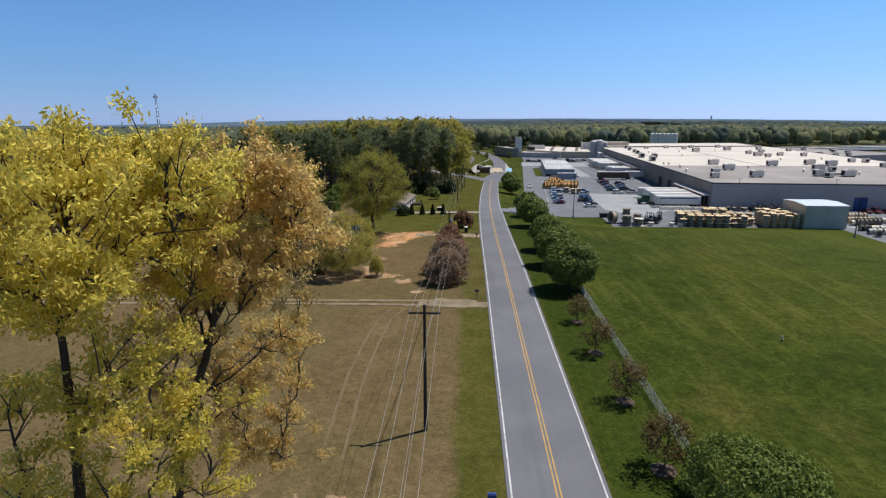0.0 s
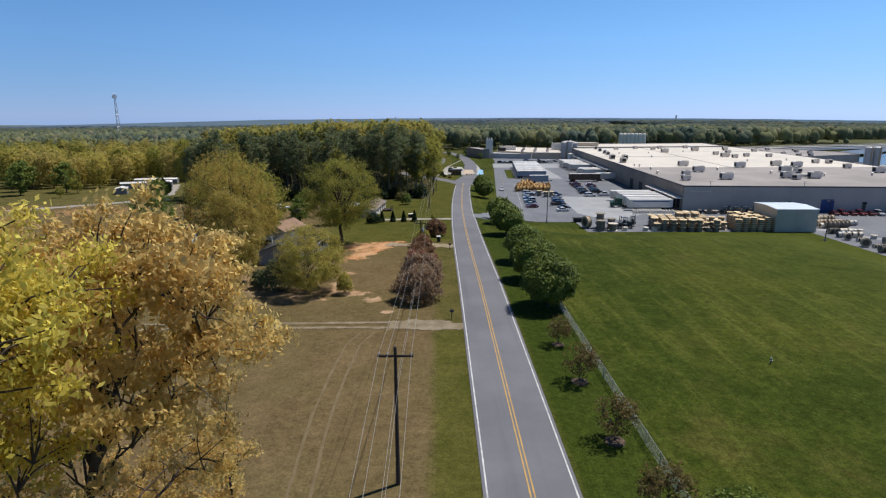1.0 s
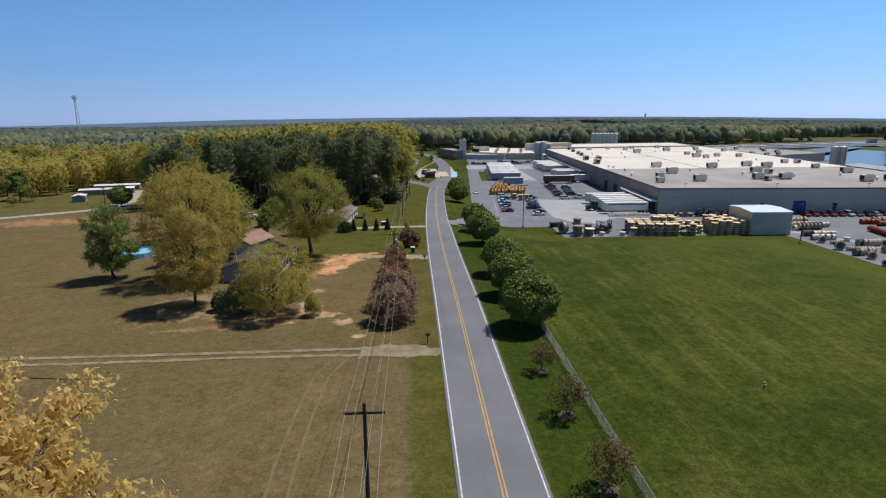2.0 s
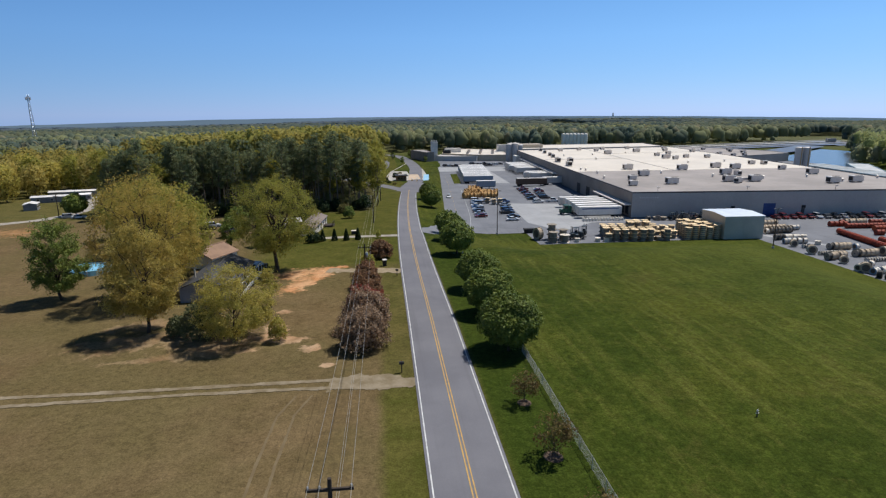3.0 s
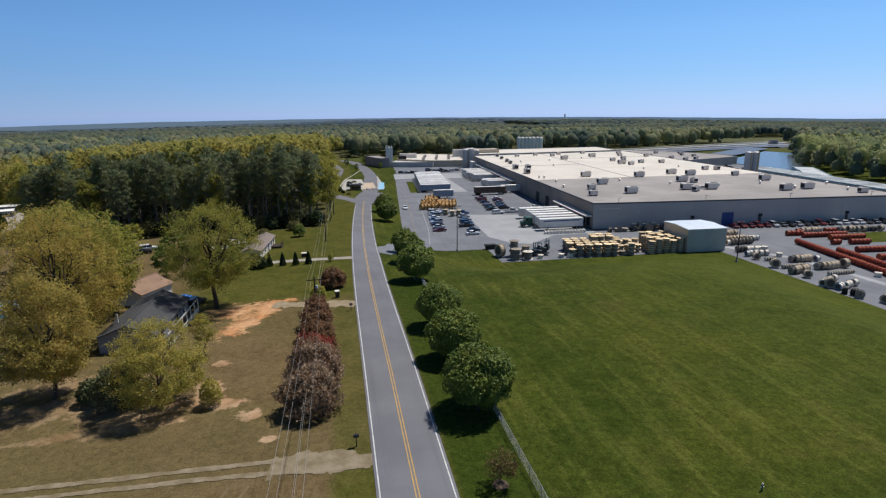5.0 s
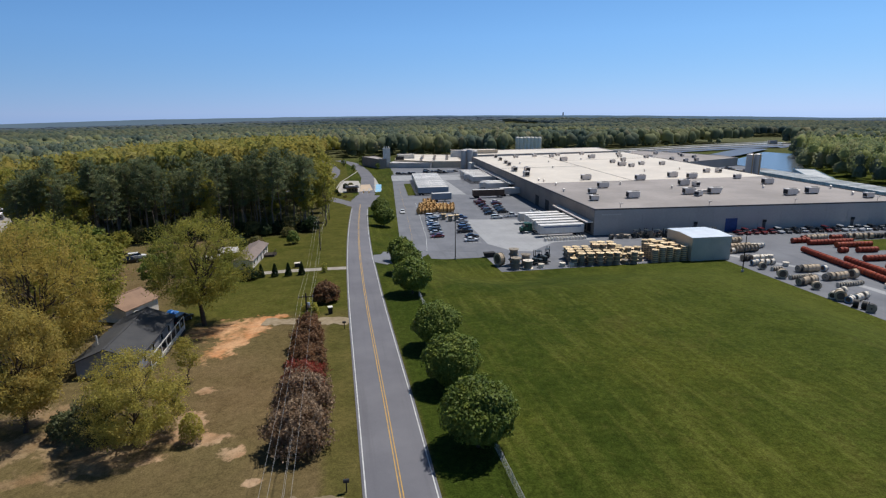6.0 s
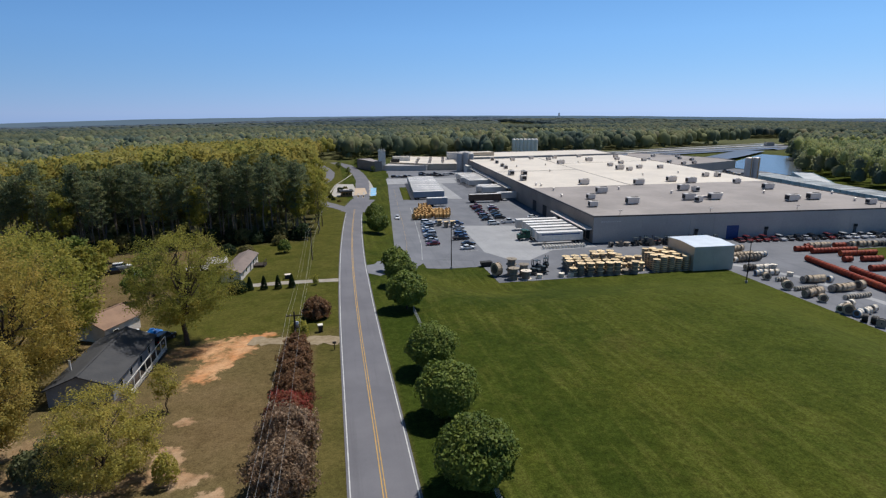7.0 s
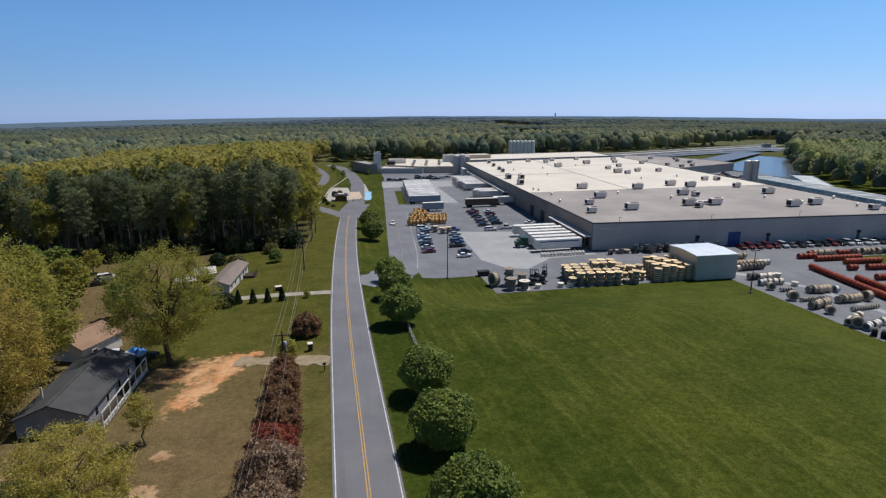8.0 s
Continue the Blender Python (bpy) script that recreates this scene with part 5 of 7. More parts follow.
def tractor(x, y, rz, material, label):
    ob = thing("truck_tractor", x, y, YARD + 0.06, rz, label, "truck")
    part("frame", Shape().box(-3, -0.5, 0.6, 3, 0.5, 0.9), M_CHASSIS, ob)
    cab = part("cab", Shape().box(0.3, -1.2, 0.9, 2.0, 1.2, 3.6, c=0.15), material, ob)
    part("windscreen", Shape().box(1.99, -1.0, 2.2, 2.03, 1.0, 3.1), M_GLASS, cab)
    for s in (-1.215, 1.215):
        part("side_window", Shape().box(0.8, s - 0.01, 2.2, 1.7, s + 0.01, 3.0), M_GLASS, cab)
    part("bonnet", Shape().box(2.004, -0.95, 0.8, 3.4, 0.95, 2.1, c=0.15), material, ob)
    part("sleeper", Shape().box(-0.7, -1.15, 0.9, 0.296, 1.15, 3.4, c=0.1), material, ob)
    for wx in (2.6, -1.5, -2.6):
        for s in (-1.0, 1.0):
            wheel(ob, wx, s, 0.5, 0.4)
    return ob


tractor(60.4, 206.4, 180, surf("green_paint", (0.02, 0.09, 0.06), None, 1, 5, 0.4), "dark green truck cab before a trailer")
for i in range(14):
    for j in range(2):
        if i == 0 and j == 0:
            drum = thing("drum", 61.2, 192.6, YARD + 0.076, 0, "small white drum standing on the apron", "drum", "white drums by the dock")
            part("barrel", Shape().lathe([(0.36, 0), (0.38, 0.3), (0.36, 0.34), (0.38, 0.6), (0.36, 0.9)], 10), M_WHITE, drum)
            part("lid", Shape().cyl((0, 0, 0.904), (0, 0, 0.95), 0.37, n=10), M_WHITE, drum)
        else:
            copy_thing(drum, pose(61.2 + i * 1.05 + j * 0.3, 192.6 + j * 1.5, YARD + 0.076))

# cars
PAINT = {
    "white": (0.70, 0.70, 0.69), "silver": (0.42, 0.43, 0.45), "black": (0.018, 0.018, 0.02), "red": (0.14, 0.016, 0.016),
    "blue": (0.05, 0.09, 0.19), "grey": (0.13, 0.135, 0.14)}
CAR = {}
for key, value in PAINT.items():
    PAINT[key] = surf(key + "_car_paint", value, tuple(c * 0.9 for c in value), 1, 6, 0.22, 0.15 if key == "silver" else 0.0, 0.55, bump=0)
M_LAMP = surf("lamp_lens", (0.6, 0.6, 0.58), None, 3, 9, 0.15)
M_TAIL = surf("tail_lens", (0.25, 0.01, 0.01), None, 3, 9, 0.2)


def car(kind, colour, x, y, z, rz):
    if (kind, colour) in CAR:
        return copy_thing(CAR[kind, colour], pose(x, y, z, 0, 0, rz))
    ob = thing({"sedan": "car", "suv": "suv", "pickup": "pickup_truck"}[kind], x, y, z, rz, colour + " " + {"sedan": "saloon car", "suv": "tall estate car", "pickup": "pickup truck"}[kind] + " parked on the asphalt", "car", "parked cars")
    h, l, belt = {"sedan": (1.42, 4.6, 0.88), "suv": (1.72, 4.7, 1.02), "pickup": (1.85, 5.6, 1.05)}[kind]
    a, b = -l / 2, l / 2
    body = [(a, 0.35), (a + 0.05, belt - 0.08), (a + 0.25, belt), (b - 1.2, belt), (b - 0.2, belt - 0.16), (b, belt - 0.35), (b, 0.35), (b - 0.3, 0.25), (a + 0.3, 0.25)]
    s = Shape()
    n = len(body)
    v = [(px, w, pz if abs(w) < 0.88 else pz * 0.94 + 0.03) for w in (-0.90, -0.82, 0.82, 0.90) for px, pz in body]
    f = [tuple(reversed(range(n))), tuple(range(3 * n, 4 * n))] + [(k * n + i, k * n + (i + 1) % n, (k + 1) * n + (i + 1) % n, (k + 1) * n + i) for k in range(3) for i in range(n)]
    shell = part("body", s.add(v, f), PAINT[colour], ob)
    cab = {"sedan": (a + 0.7, a + 1.25, b - 2.1, b - 1.25), "suv": (a + 0.1, a + 0.35, b - 2.0, b - 1.3), "pickup": (a + 2.1, a + 2.25, b - 2.2, b - 1.5)}[kind]
    q = [(cab[0], -0.82, belt), (cab[3], -0.82, belt), (cab[3], 0.82, belt), (cab[0], 0.82, belt), (cab[1], -0.64, h - 0.08), (cab[2], -0.64, h - 0.08), (cab[2], 0.64, h - 0.08), (cab[1], 0.64, h - 0.08)]
    part("glasshouse", Shape().add(q, [(3, 2, 1, 0), (4, 5, 6, 7), (0, 1, 5, 4), (1, 2, 6, 5), (2, 3, 7, 6), (3, 0, 4, 7)]), M_GLASS, ob)
    part("roof", Shape().box(cab[1] - 0.06, -0.67, h - 0.077, cab[2] + 0.06, 0.67, h, c=0.05), PAINT[colour], ob)
    if kind == "pickup":
        part("bed", Shape().box(a + 0.15, -0.72, belt - 0.1, a + 2.0, 0.72, belt + 0.004), M_CHASSIS, ob)
    for wx in (a + 0.9, b - 0.9):
        for s2 in (-0.80, 0.80):
            wheel(ob, wx, s2, 0.33, 0.22)
    for s2 in (-0.62, 0.62):
        part("headlight", Shape().box(b - 0.06, s2 - 0.18, belt - 0.36, b + 0.015, s2 + 0.18, belt - 0.22), M_LAMP, shell)
        part("tail_light", Shape().box(a - 0.012, s2 - 0.16, belt - 0.3, a + 0.04, s2 + 0.16, belt - 0.12), M_TAIL, shell)
    CAR[kind, colour] = ob
    return ob


P = YARD + 0.06
for i, (x, y, k, c) in enumerate(((27.9, 205.6, "sedan", "red"), (28.6, 211.0, "sedan", "silver"), (28.9, 215.8, "sedan", "black"), (29.3, 220.0, "suv", "silver"), (29.7, 224.6, "sedan", "blue"),
                                  (30.2, 229.0, "sedan", "white"), (30.8, 233.4, "suv", "grey"), (31.4, 237.4, "sedan", "silver"), (32.0, 241.8, "suv", "white"), (36.0, 240.2, "sedan", "silver"))):
    car(k, c, x, y, P, 4 + (i * 37 % 5) + (180 if i % 3 == 0 else 0))
for x, y, k, c in ((37.7, 197.9, "sedan", "white"), (39.2, 203.2, "sedan", "black"), (38.6, 211.4, "pickup", "black"), (39.8, 217.0, "suv", "blue"), (40.8, 222.2, "sedan", "grey"), (41.8, 229.4, "sedan", "silver"), (43.0, 236.5, "suv", "blue")):
    car(k, c, x, y, P, 5)
for x, y, k, c in ((56.8, 234.0, "suv", "white"), (63.4, 236.0, "pickup", "white"), (56.5, 243.0, "sedan", "black"), (62.6, 245.4, "suv", "black"), (57.5, 249.5, "suv", "grey"), (63.4, 252.0, "sedan", "black"), (58.2, 255.6, "sedan", "red"), (64.4, 258.5, "sedan", "grey"),
                   (58.6, 262.0, "sedan", "black"), (59.0, 268.0, "suv", "red"), (65.6, 265.0, "suv", "red"), (67.0, 271.5, "sedan", "white"), (60.0, 274.0, "pickup", "red"), (74.4, 233.5, "suv", "white"), (75.0, 238.5, "sedan", "silver"), (76.0, 243.5, "sedan", "white")):
    car(k, c, x, y, P, 3)
cols = ["red", "red", "red", "red", "red", "silver", "grey", "black", "silver", "black", "black", "red", "black", "silver", "white", "silver", "white", "black", "grey", "black", "white", "black", "silver"]
for i, c in enumerate(cols):
    x = 128.2 + i * 2.95
    car(("sedan", "suv", "sedan", "pickup")[i % 4] if c not in ("red",) else ("sedan", "suv")[i % 2], c, x, SW.y - (x - SW.x) * 0.0723 - 4.2, P, 82 + (180 if i % 2 else 0))
car("sedan", "white", 21.9, 253.6, ground_z(21.9, 253.6) + 0.06, -95)
for x, y, k, c in ((-58.4, 178.8, "pickup", "black"), (-58.0, 184, "suv", "white"), (-50, 174, "sedan", "grey"), (-117.6, 220.4, "suv", "silver"), (-113.8, 219, "sedan", "white")):
    car(k, c, x, y, ground_z(x, y), 20)
for x, y, k, c in ((56.5, 406, "suv", "black"), (60, 404, "pickup", "grey"), (63.5, 402, "suv", "black"), (67.5, 400, "pickup", "black"), (37.2, 400, "suv", "black"), (40.4, 399, "sedan", "grey"), (43.6, 398.4, "pickup", "black"), (47, 397.6, "suv", "black"), (73, 404, "suv", "white"), (77, 408, "sedan", "black"), (58, 415, "suv", "black"), (66, 412, "pickup", "black")):
    car(k, c, x, y, P + 0.01, 12)

# cable reels
M_WOOD = surf("pale_wood", (0.72, 0.55, 0.33), (0.56, 0.42, 0.25), 1.0, 6, 0.8, rnd=0.6)
M_WOOD_GREY = surf("weathered_wood", (0.30, 0.255, 0.20), (0.20, 0.17, 0.135), 1.0, 6, 0.85, rnd=0.4)
M_WOOD_YEL = surf("yellow_wood", (0.54, 0.33, 0.13), (0.38, 0.23, 0.09), 1.0, 6, 0.8, rnd=0.3)
M_RED = surf("red_reel", (0.27, 0.042, 0.016), (0.17, 0.026, 0.012), 0.8, 6, 0.6, rnd=0.3)
M_ORANGE = surf("orange_reel", (0.44, 0.085, 0.022), (0.33, 0.058, 0.016), 0.8, 6, 0.6, rnd=0.3)
M_CREAM = surf("cream_wrap", (0.70, 0.63, 0.52), (0.58, 0.51, 0.42), 1.0, 6, 0.6, rnd=0.3)
M_TAN = surf("tan_reel", (0.50, 0.40, 0.285), (0.37, 0.29, 0.205), 1.0, 6, 0.75, rnd=0.3)
M_BLUEREEL = surf("blue_reel", (0.15, 0.27, 0.40), (0.12, 0.21, 0.32), 1.0, 6, 0.6)
M_CABLE = surf("black_cable", (0.025, 0.024, 0.024), None, 2, 14, 0.6)
M_FLANGE = surf("dark_flange", (0.12, 0.095, 0.075), (0.07, 0.055, 0.045), 1.0, 6, 0.8, rnd=0.5)
REELS = {}


def reel(kind, x, y, z, rz=0.0, lying=False):
    """A cable reel; upright on one flange, or lying so that its axle is level along its own x."""
    r, w, flange, core, label, group = kind
    key = (kind, lying)
    name = "flat_reel" if w < 0.6 else "steel_reel" if core == M_RED else "wooden_reel" if flange in (M_WOOD, M_WOOD_GREY, M_WOOD_YEL) and not lying else "cable_reel"
    m = pose(x, y, z, 0, 0, rz)
    if key in REELS:
        return copy_thing(REELS[key], m)
    ob = thing(name, x, y, z, rz, label, "cable reel", group)
    t = 0.09

    def turn(a, b, rad, n=16):
        return Shape().cyl((a - w / 2, 0, r), (b - w / 2, 0, r), rad, n=n) if lying else Shape().cyl((0, 0, a), (0, 0, b), rad, n=n)

    for a in (0.0, w - t):
        fl = part("flange", turn(a, a + t, r), flange, ob)
        if kind is R_FLAT:
            continue
        hub_r, hub_m = (0.66, M_FLANGE) if lying and core in (M_TAN, M_CREAM) else (0.16, M_CHASSIS)
        part("hub", turn(a - 0.012 if a == 0 and lying else a + t * 0.1, a + t + (0.012 if a else 0.0), r * hub_r, 12), hub_m, fl)
    part("drum", turn(t, w - t, r * (0.72 if core in (M_WOOD, M_WOOD_GREY, M_WOOD_YEL) else 0.92)), core, ob)
    REELS[key] = ob
    return ob


R_WOOD = (1.15, 1.12, M_WOOD, M_WOOD_GREY, "pale wooden cable reel in a stack", "stacked wooden reels")
R_OLD = (1.15, 1.12, M_WOOD_GREY, M_WOOD_GREY, "weathered grey wooden cable reel in a stack", "stacked weathered reels")
R_FLAT = (1.05, 0.58, M_WOOD, M_WOOD_GREY, "flat new wooden reel in a tall stack beside the shed", "tall stacks of flat reels")
R_YEL = (1.30, 1.25, M_WOOD_YEL, M_WOOD_YEL, "yellow wooden cable reel beside the car park", "yellow reels by the car park")
R_RED = (0.86, 1.15, M_RED, M_RED, "dark red steel reel lying in a long row", "red reels in rows")
R_ORA = (0.88, 1.2, M_ORANGE, M_RED, "orange-red steel reel lying in a row", "orange reels in rows")
R_TAN = (1.0, 1.1, M_TAN, M_TAN, "tan wooden reel lying on its rims", "tan reels at the field's edge")
R_CRE = (0.82, 1.05, M_CREAM, M_CREAM, "cream-wrapped reel lying on its rims", "cream reels at the field's edge")
R_BLU = (0.82, 1.00, M_BLUEREEL, M_CREAM, "blue-flanged reel lying on its rims", "blue reels at the field's edge")
R_DRK = (0.9, 1.05, M_WOOD_GREY, M_CABLE, "grey reel full of black cable", "cable-filled reels")
R_DRUM = (1.46, 1.5, M_WOOD_GREY, M_WOOD_GREY, "large weathered grey cable drum in a stack", "stacked large drums")
R_PALE = (1.46, 2.2, M_CREAM, M_WOOD_GREY, "large grey drum with a pale wrapped top", "large wrapped drums")
R_SML = (0.55, 0.6, M_CREAM, M_CABLE, "small white-rimmed reel of black cable", "small cable reels")
R_HUGE = (1.8, 1.4, M_TAN, M_TAN, "very large tan cable drum standing on its rims", "large cable drums")
R_BIG = (1.22, 1.25, M_TAN, M_TAN, "big brown cable drum standing on its rims", "large cable drums")

rng = np.random.default_rng(31)
for i in range(9):
    for j in range(4):
        x, y = 57.8 + i * 2.46 + rng.uniform(-0.22, 0.22) + j * 0.5, 163.2 + j * 2.62 + rng.uniform(-0.15, 0.15) - i * 0.18
        if i == 8 and j < 1:
            continue
        n = 3 if j else (2 if i in (0, 6) else 3)
        if rng.uniform() < 0.22:
            n -= 1
        if i in (3, 4, 5) and j > 1:
            n += 1
        for k in range(n):
            reel(R_OLD if (i < 2 and k < n - 1) or (j == 0 and k == 0) else R_WOOD, x + rng.uniform(-0.08, 0.08), y + rng.uniform(-0.08, 0.08), P + k * 1.125, rng.uniform(0, 90))
for i in range(5):
    for j in range(5):
        for k in range(7 if (i + j) % 3 else 6):
            reel(R_FLAT, 81.4 + i * 2.2 + j * 0.55, 162.2 + j * 2.35, P + k * 0.585, (k * 31) % 90)
for i in range(8):
    reel((R_DRK, R_OLD, R_DRK)[i % 3], 86.5 + i * 2.9 + rng.uniform(-0.8, 0.8), 191.6 - 0.075 * i + rng.uniform(-0.6, 0.6), P, rng.uniform(0, 180), i % 3 != 1)
reel(R_HUGE, 38.2, 167.6, P, 20, True)
for x, y, n, kd in ((41.6, 163.6, 2, R_DRUM), (44.9, 163.3, 1, R_PALE), (42.2, 167.4, 3, R_DRUM), (45.4, 166.7, 2, R_DRUM), (48.6, 163.2, 1, R_CRE), (54.6, 163.0, 1, R_CRE), (57.0, 162.6, 1, R_CRE)):
    for k in range(n):
        reel(kd, x, y, P + k * kd[1] * 1.004, 15 * k)
for x, y in ((38.0, 233.0), (36.0, 236.5), (40.5, 233.6)):
    reel(R_OLD, x, y, P, 0)
    reel(R_WOOD, x, y, P + 1.125, 0)


def row(kind, x0, y0, x1, y1, second=None, gap=1.0, loose=0.0):
    if kind in (R_TAN, R_CRE, R_BLU, R_DRK) and not loose:
        loose = 0.2
    n = max(1, int(math.hypot(x1 - x0, y1 - y0) / (kind[1] * gap)))
    a = math.degrees(math.atan2(y1 - y0, x1 - x0))
    for i in range(n + 1):
        if loose and rng.uniform() < 0.12:
            continue
        kd = second if second and (i * 7919 % 11) < 4 else kind
        reel(kd, x0 + (x1 - x0) * i / max(n, 1), y0 + (y1 - y0) * i / max(n, 1) + loose * rng.uniform(-1.2, 1.2), P, a + loose * rng.uniform(-60, 60), True)


for x0, x1, y in ((28.6, 42.5, 250.5), (29.4, 43.2, 254.2), (30.2, 44.0, 258.0), (31.0, 44.6, 262.0), (31.6, 37.6, 266.5), (32.2, 37.8, 271.0), (32.6, 37.0, 276.0)):
    row(R_YEL, x0, y, x1, y + 0.6, R_WOOD if y > 264 else None, 1.2, 0.45)
row(R_RED, 129.8, 162.5, 122.2, 118.0, R_ORA, 1.04)
row(R_RED, 132.4, 150.5, 127.2, 116.0, R_ORA, 1.04)
row(R_RED, 136.0, 173.4, 140.5, 173.0)
row(R_RED, 138.8, 170.0, 152.5, 169.2, None, 1.04)
row(R_ORA, 144.2, 165.4, 154.5, 164.6, None, 1.04)
row(R_RED, 139.6, 159.8, 140.9, 159.7)
row(R_RED, 145.0, 159.0, 150.0, 158.5)
row(R_RED, 138.5, 150.5, 152.0, 149.3, None, 1.04)
row(R_ORA, 136.5, 142.0, 152.0, 140.6, None, 1.04)
row(R_RED, 135.0, 133.0, 152.0, 131.5, R_ORA, 1.04)
row(R_TAN, 141.5, 175.5, 154.0, 174.8, R_RED, 1.1)
row(R_TAN, 156.0, 174.2, 172.0, 173.2, R_DRK, 1.1)
row(R_DRK, 105.9, 158.0, 107.2, 158.0)
row(R_CRE, 108.8, 157.7, 112.4, 157.4)
row(R_BLU, 105.0, 153.2, 106.3, 153.2)
row(R_CRE, 107.6, 153.0, 110.6, 152.8)
reel(R_TAN, 104.8, 149.4, P, 70, True)
row(R_SML, 106.4, 147.6, 108.6, 147.5, None, 1.1)
reel(R_BIG, 103.6, 141.3, P, 62, True)
row(R_TAN, 112.0, 145.0, 116.8, 144.6, R_DRK)
reel(R_BLU, 118.9, 144.4, P, 0, True)
row(R_TAN, 103.2, 135.4, 108.0, 136.5, R_DRK)
row(R_SML, 105.0, 140.0, 110.8, 140.4, None, 1.15)
reel(R_TAN, 104.4, 131.8, P, 60, True)
row(R_TAN, 112.6, 137.2, 118.0, 137.4, R_DRK)
reel(R_BIG, 120.6, 137.6, P, 5, True)
row(R_SML, 111.0, 132.2, 118.0, 132.8, None, 1.3)
row(R_CRE, 102.6, 125.6, 108.0, 127.8)
reel(R_BIG, 103.0, 124.0, P, 55, True)
row(R_BLU, 103.6, 122.4, 104.6, 122.7)
row(R_CRE, 106.2, 123.0, 109.6, 124.0)
row(R_DRK, 102.6, 119.6, 103.4, 118.4)
reel(R_DRK, 103.0, 116.4, P, 40, True)
row(R_TAN, 104.0, 112.0, 109.0, 114.0, R_CRE)
row(R_BLU, 103.5, 107.5, 108.0, 109.0, R_CRE)
row(R_TAN, 103.5, 102.0, 108.0, 103.6, R_DRK)
row(R_TAN, 113.0, 176.6, 119.5, 177.4, R_OLD, 1.05)
row(R_TAN, 108.6, 169.6, 120.5, 170.2, R_CRE, 1.02)
row(R_OLD, 108.8, 166.2, 116.5, 166.6, R_CRE, 1.02)
reel(R_BLU, 121.8, 170.2, P, 0, True)
for x, y in ((113.3, 158.8), (115.0, 158.6), (113.2, 150.9), (121.5, 129), (123, 125)):
    reel(R_CRE, x, y, P, 0)
for i in range(12):
    x = 83 + i * 3.3
    if 88 < x < 92:
        continue
    reel((R_DRK, R_OLD, R_RED)[i % 3], x, SW.y - 5.5 - (x - SW.x) * 0.0723 + (i % 2) * 1.2, P, 10 * i, i % 2 == 0)

# shed beside the stacks
M_SHED = surf("shed_sheet", (0.45, 0.46, 0.40), (0.39, 0.40, 0.35), 0.3, 4, 0.5, 0.1)
M_SHED_END = surf("shed_end", (0.58, 0.48, 0.36), (0.50, 0.42, 0.31), 0.3, 4, 0.6, 0.1)
M_SHED_ROOF = surf("shed_roof", (0.72, 0.76, 0.79), (0.62, 0.66, 0.69), 0.3, 4, 0.4, 0.3)
shed = thing("storage_shed", 97.4, 166.6, P, -2, "pale metal storage shed with low-pitched white roof", "shed")
L, W2, EV, RD = 5.9, 6.4, 6.6, 7.0
arc = [(-W2 + 2 * W2 * i / 8, EV + (RD - EV) * (1 - abs(i - 4) / 4)) for i in (0, 4, 8)]
body = part("wall", Shape().profile([(-W2, 0), *arc, (W2, 0)], -L, L), M_SHED_END, shed, "tan end wall")
for i in range(2):
    part("sheet", Shape().box(-L + 0.02 + i * L, -W2 - 0.07, 0.1, -L + L * (i + 1) - 0.02, -W2 - 0.004, EV - 0.05), M_SHED, body, "blue-grey ribbed sheet")
top = [(-W2 + 2 * W2 * i / 8, EV + 0.02 + (RD - EV) * (1 - abs(i - 4) / 4)) for i in (0, 4, 8)]
part("roof", Shape().profile([*[(y * 1.03, z + 0.12) for y, z in top], *[(y * 1.03, z + 0.01) for y, z in reversed(top)]], -L - 0.25, L + 0.25), M_SHED_ROOF, shed, "low-pitched white metal roof")
for i in range(24):
    part("rib", Shape().box(-L + 0.25 + i * 0.5, -W2 - 0.10, 0.1, -L + 0.30 + i * 0.5, -W2 - 0.068, EV - 0.05), M_SHED, body)


def light_pole(x, y, h, z, label):
    ob = thing("light_pole", x, y, z, 0, label, "lamp post", "yard light poles")
    part("pole", Shape().lathe([(0.16, -0.3), (0.14, 0.5), (0.08, h)], 8), M_POLE, ob)
    part("arm", Shape().cyl((-0.7, 0, h - 0.1), (0.7, 0, h - 0.1), 0.05, n=6), M_POLE, ob)
    for s in (-0.8, 0.8):
        part("lamp_head", Shape().box(s - 0.3, -0.22, h - 0.18, s + 0.3, 0.22, h + 0.04, c=0.05), M_TRIM, ob)
    part("base", Shape().cyl((0, 0, -0.2), (0, 0, 0.6), 0.3, n=10), M_APRON, ob)
    return ob


light_pole(27.9, 176.8, 13.4, None, "tall dark light pole at the car park corner")
light_pole(97.2, 147.3, 10.8, None, "tall dark light pole on the field's edge")

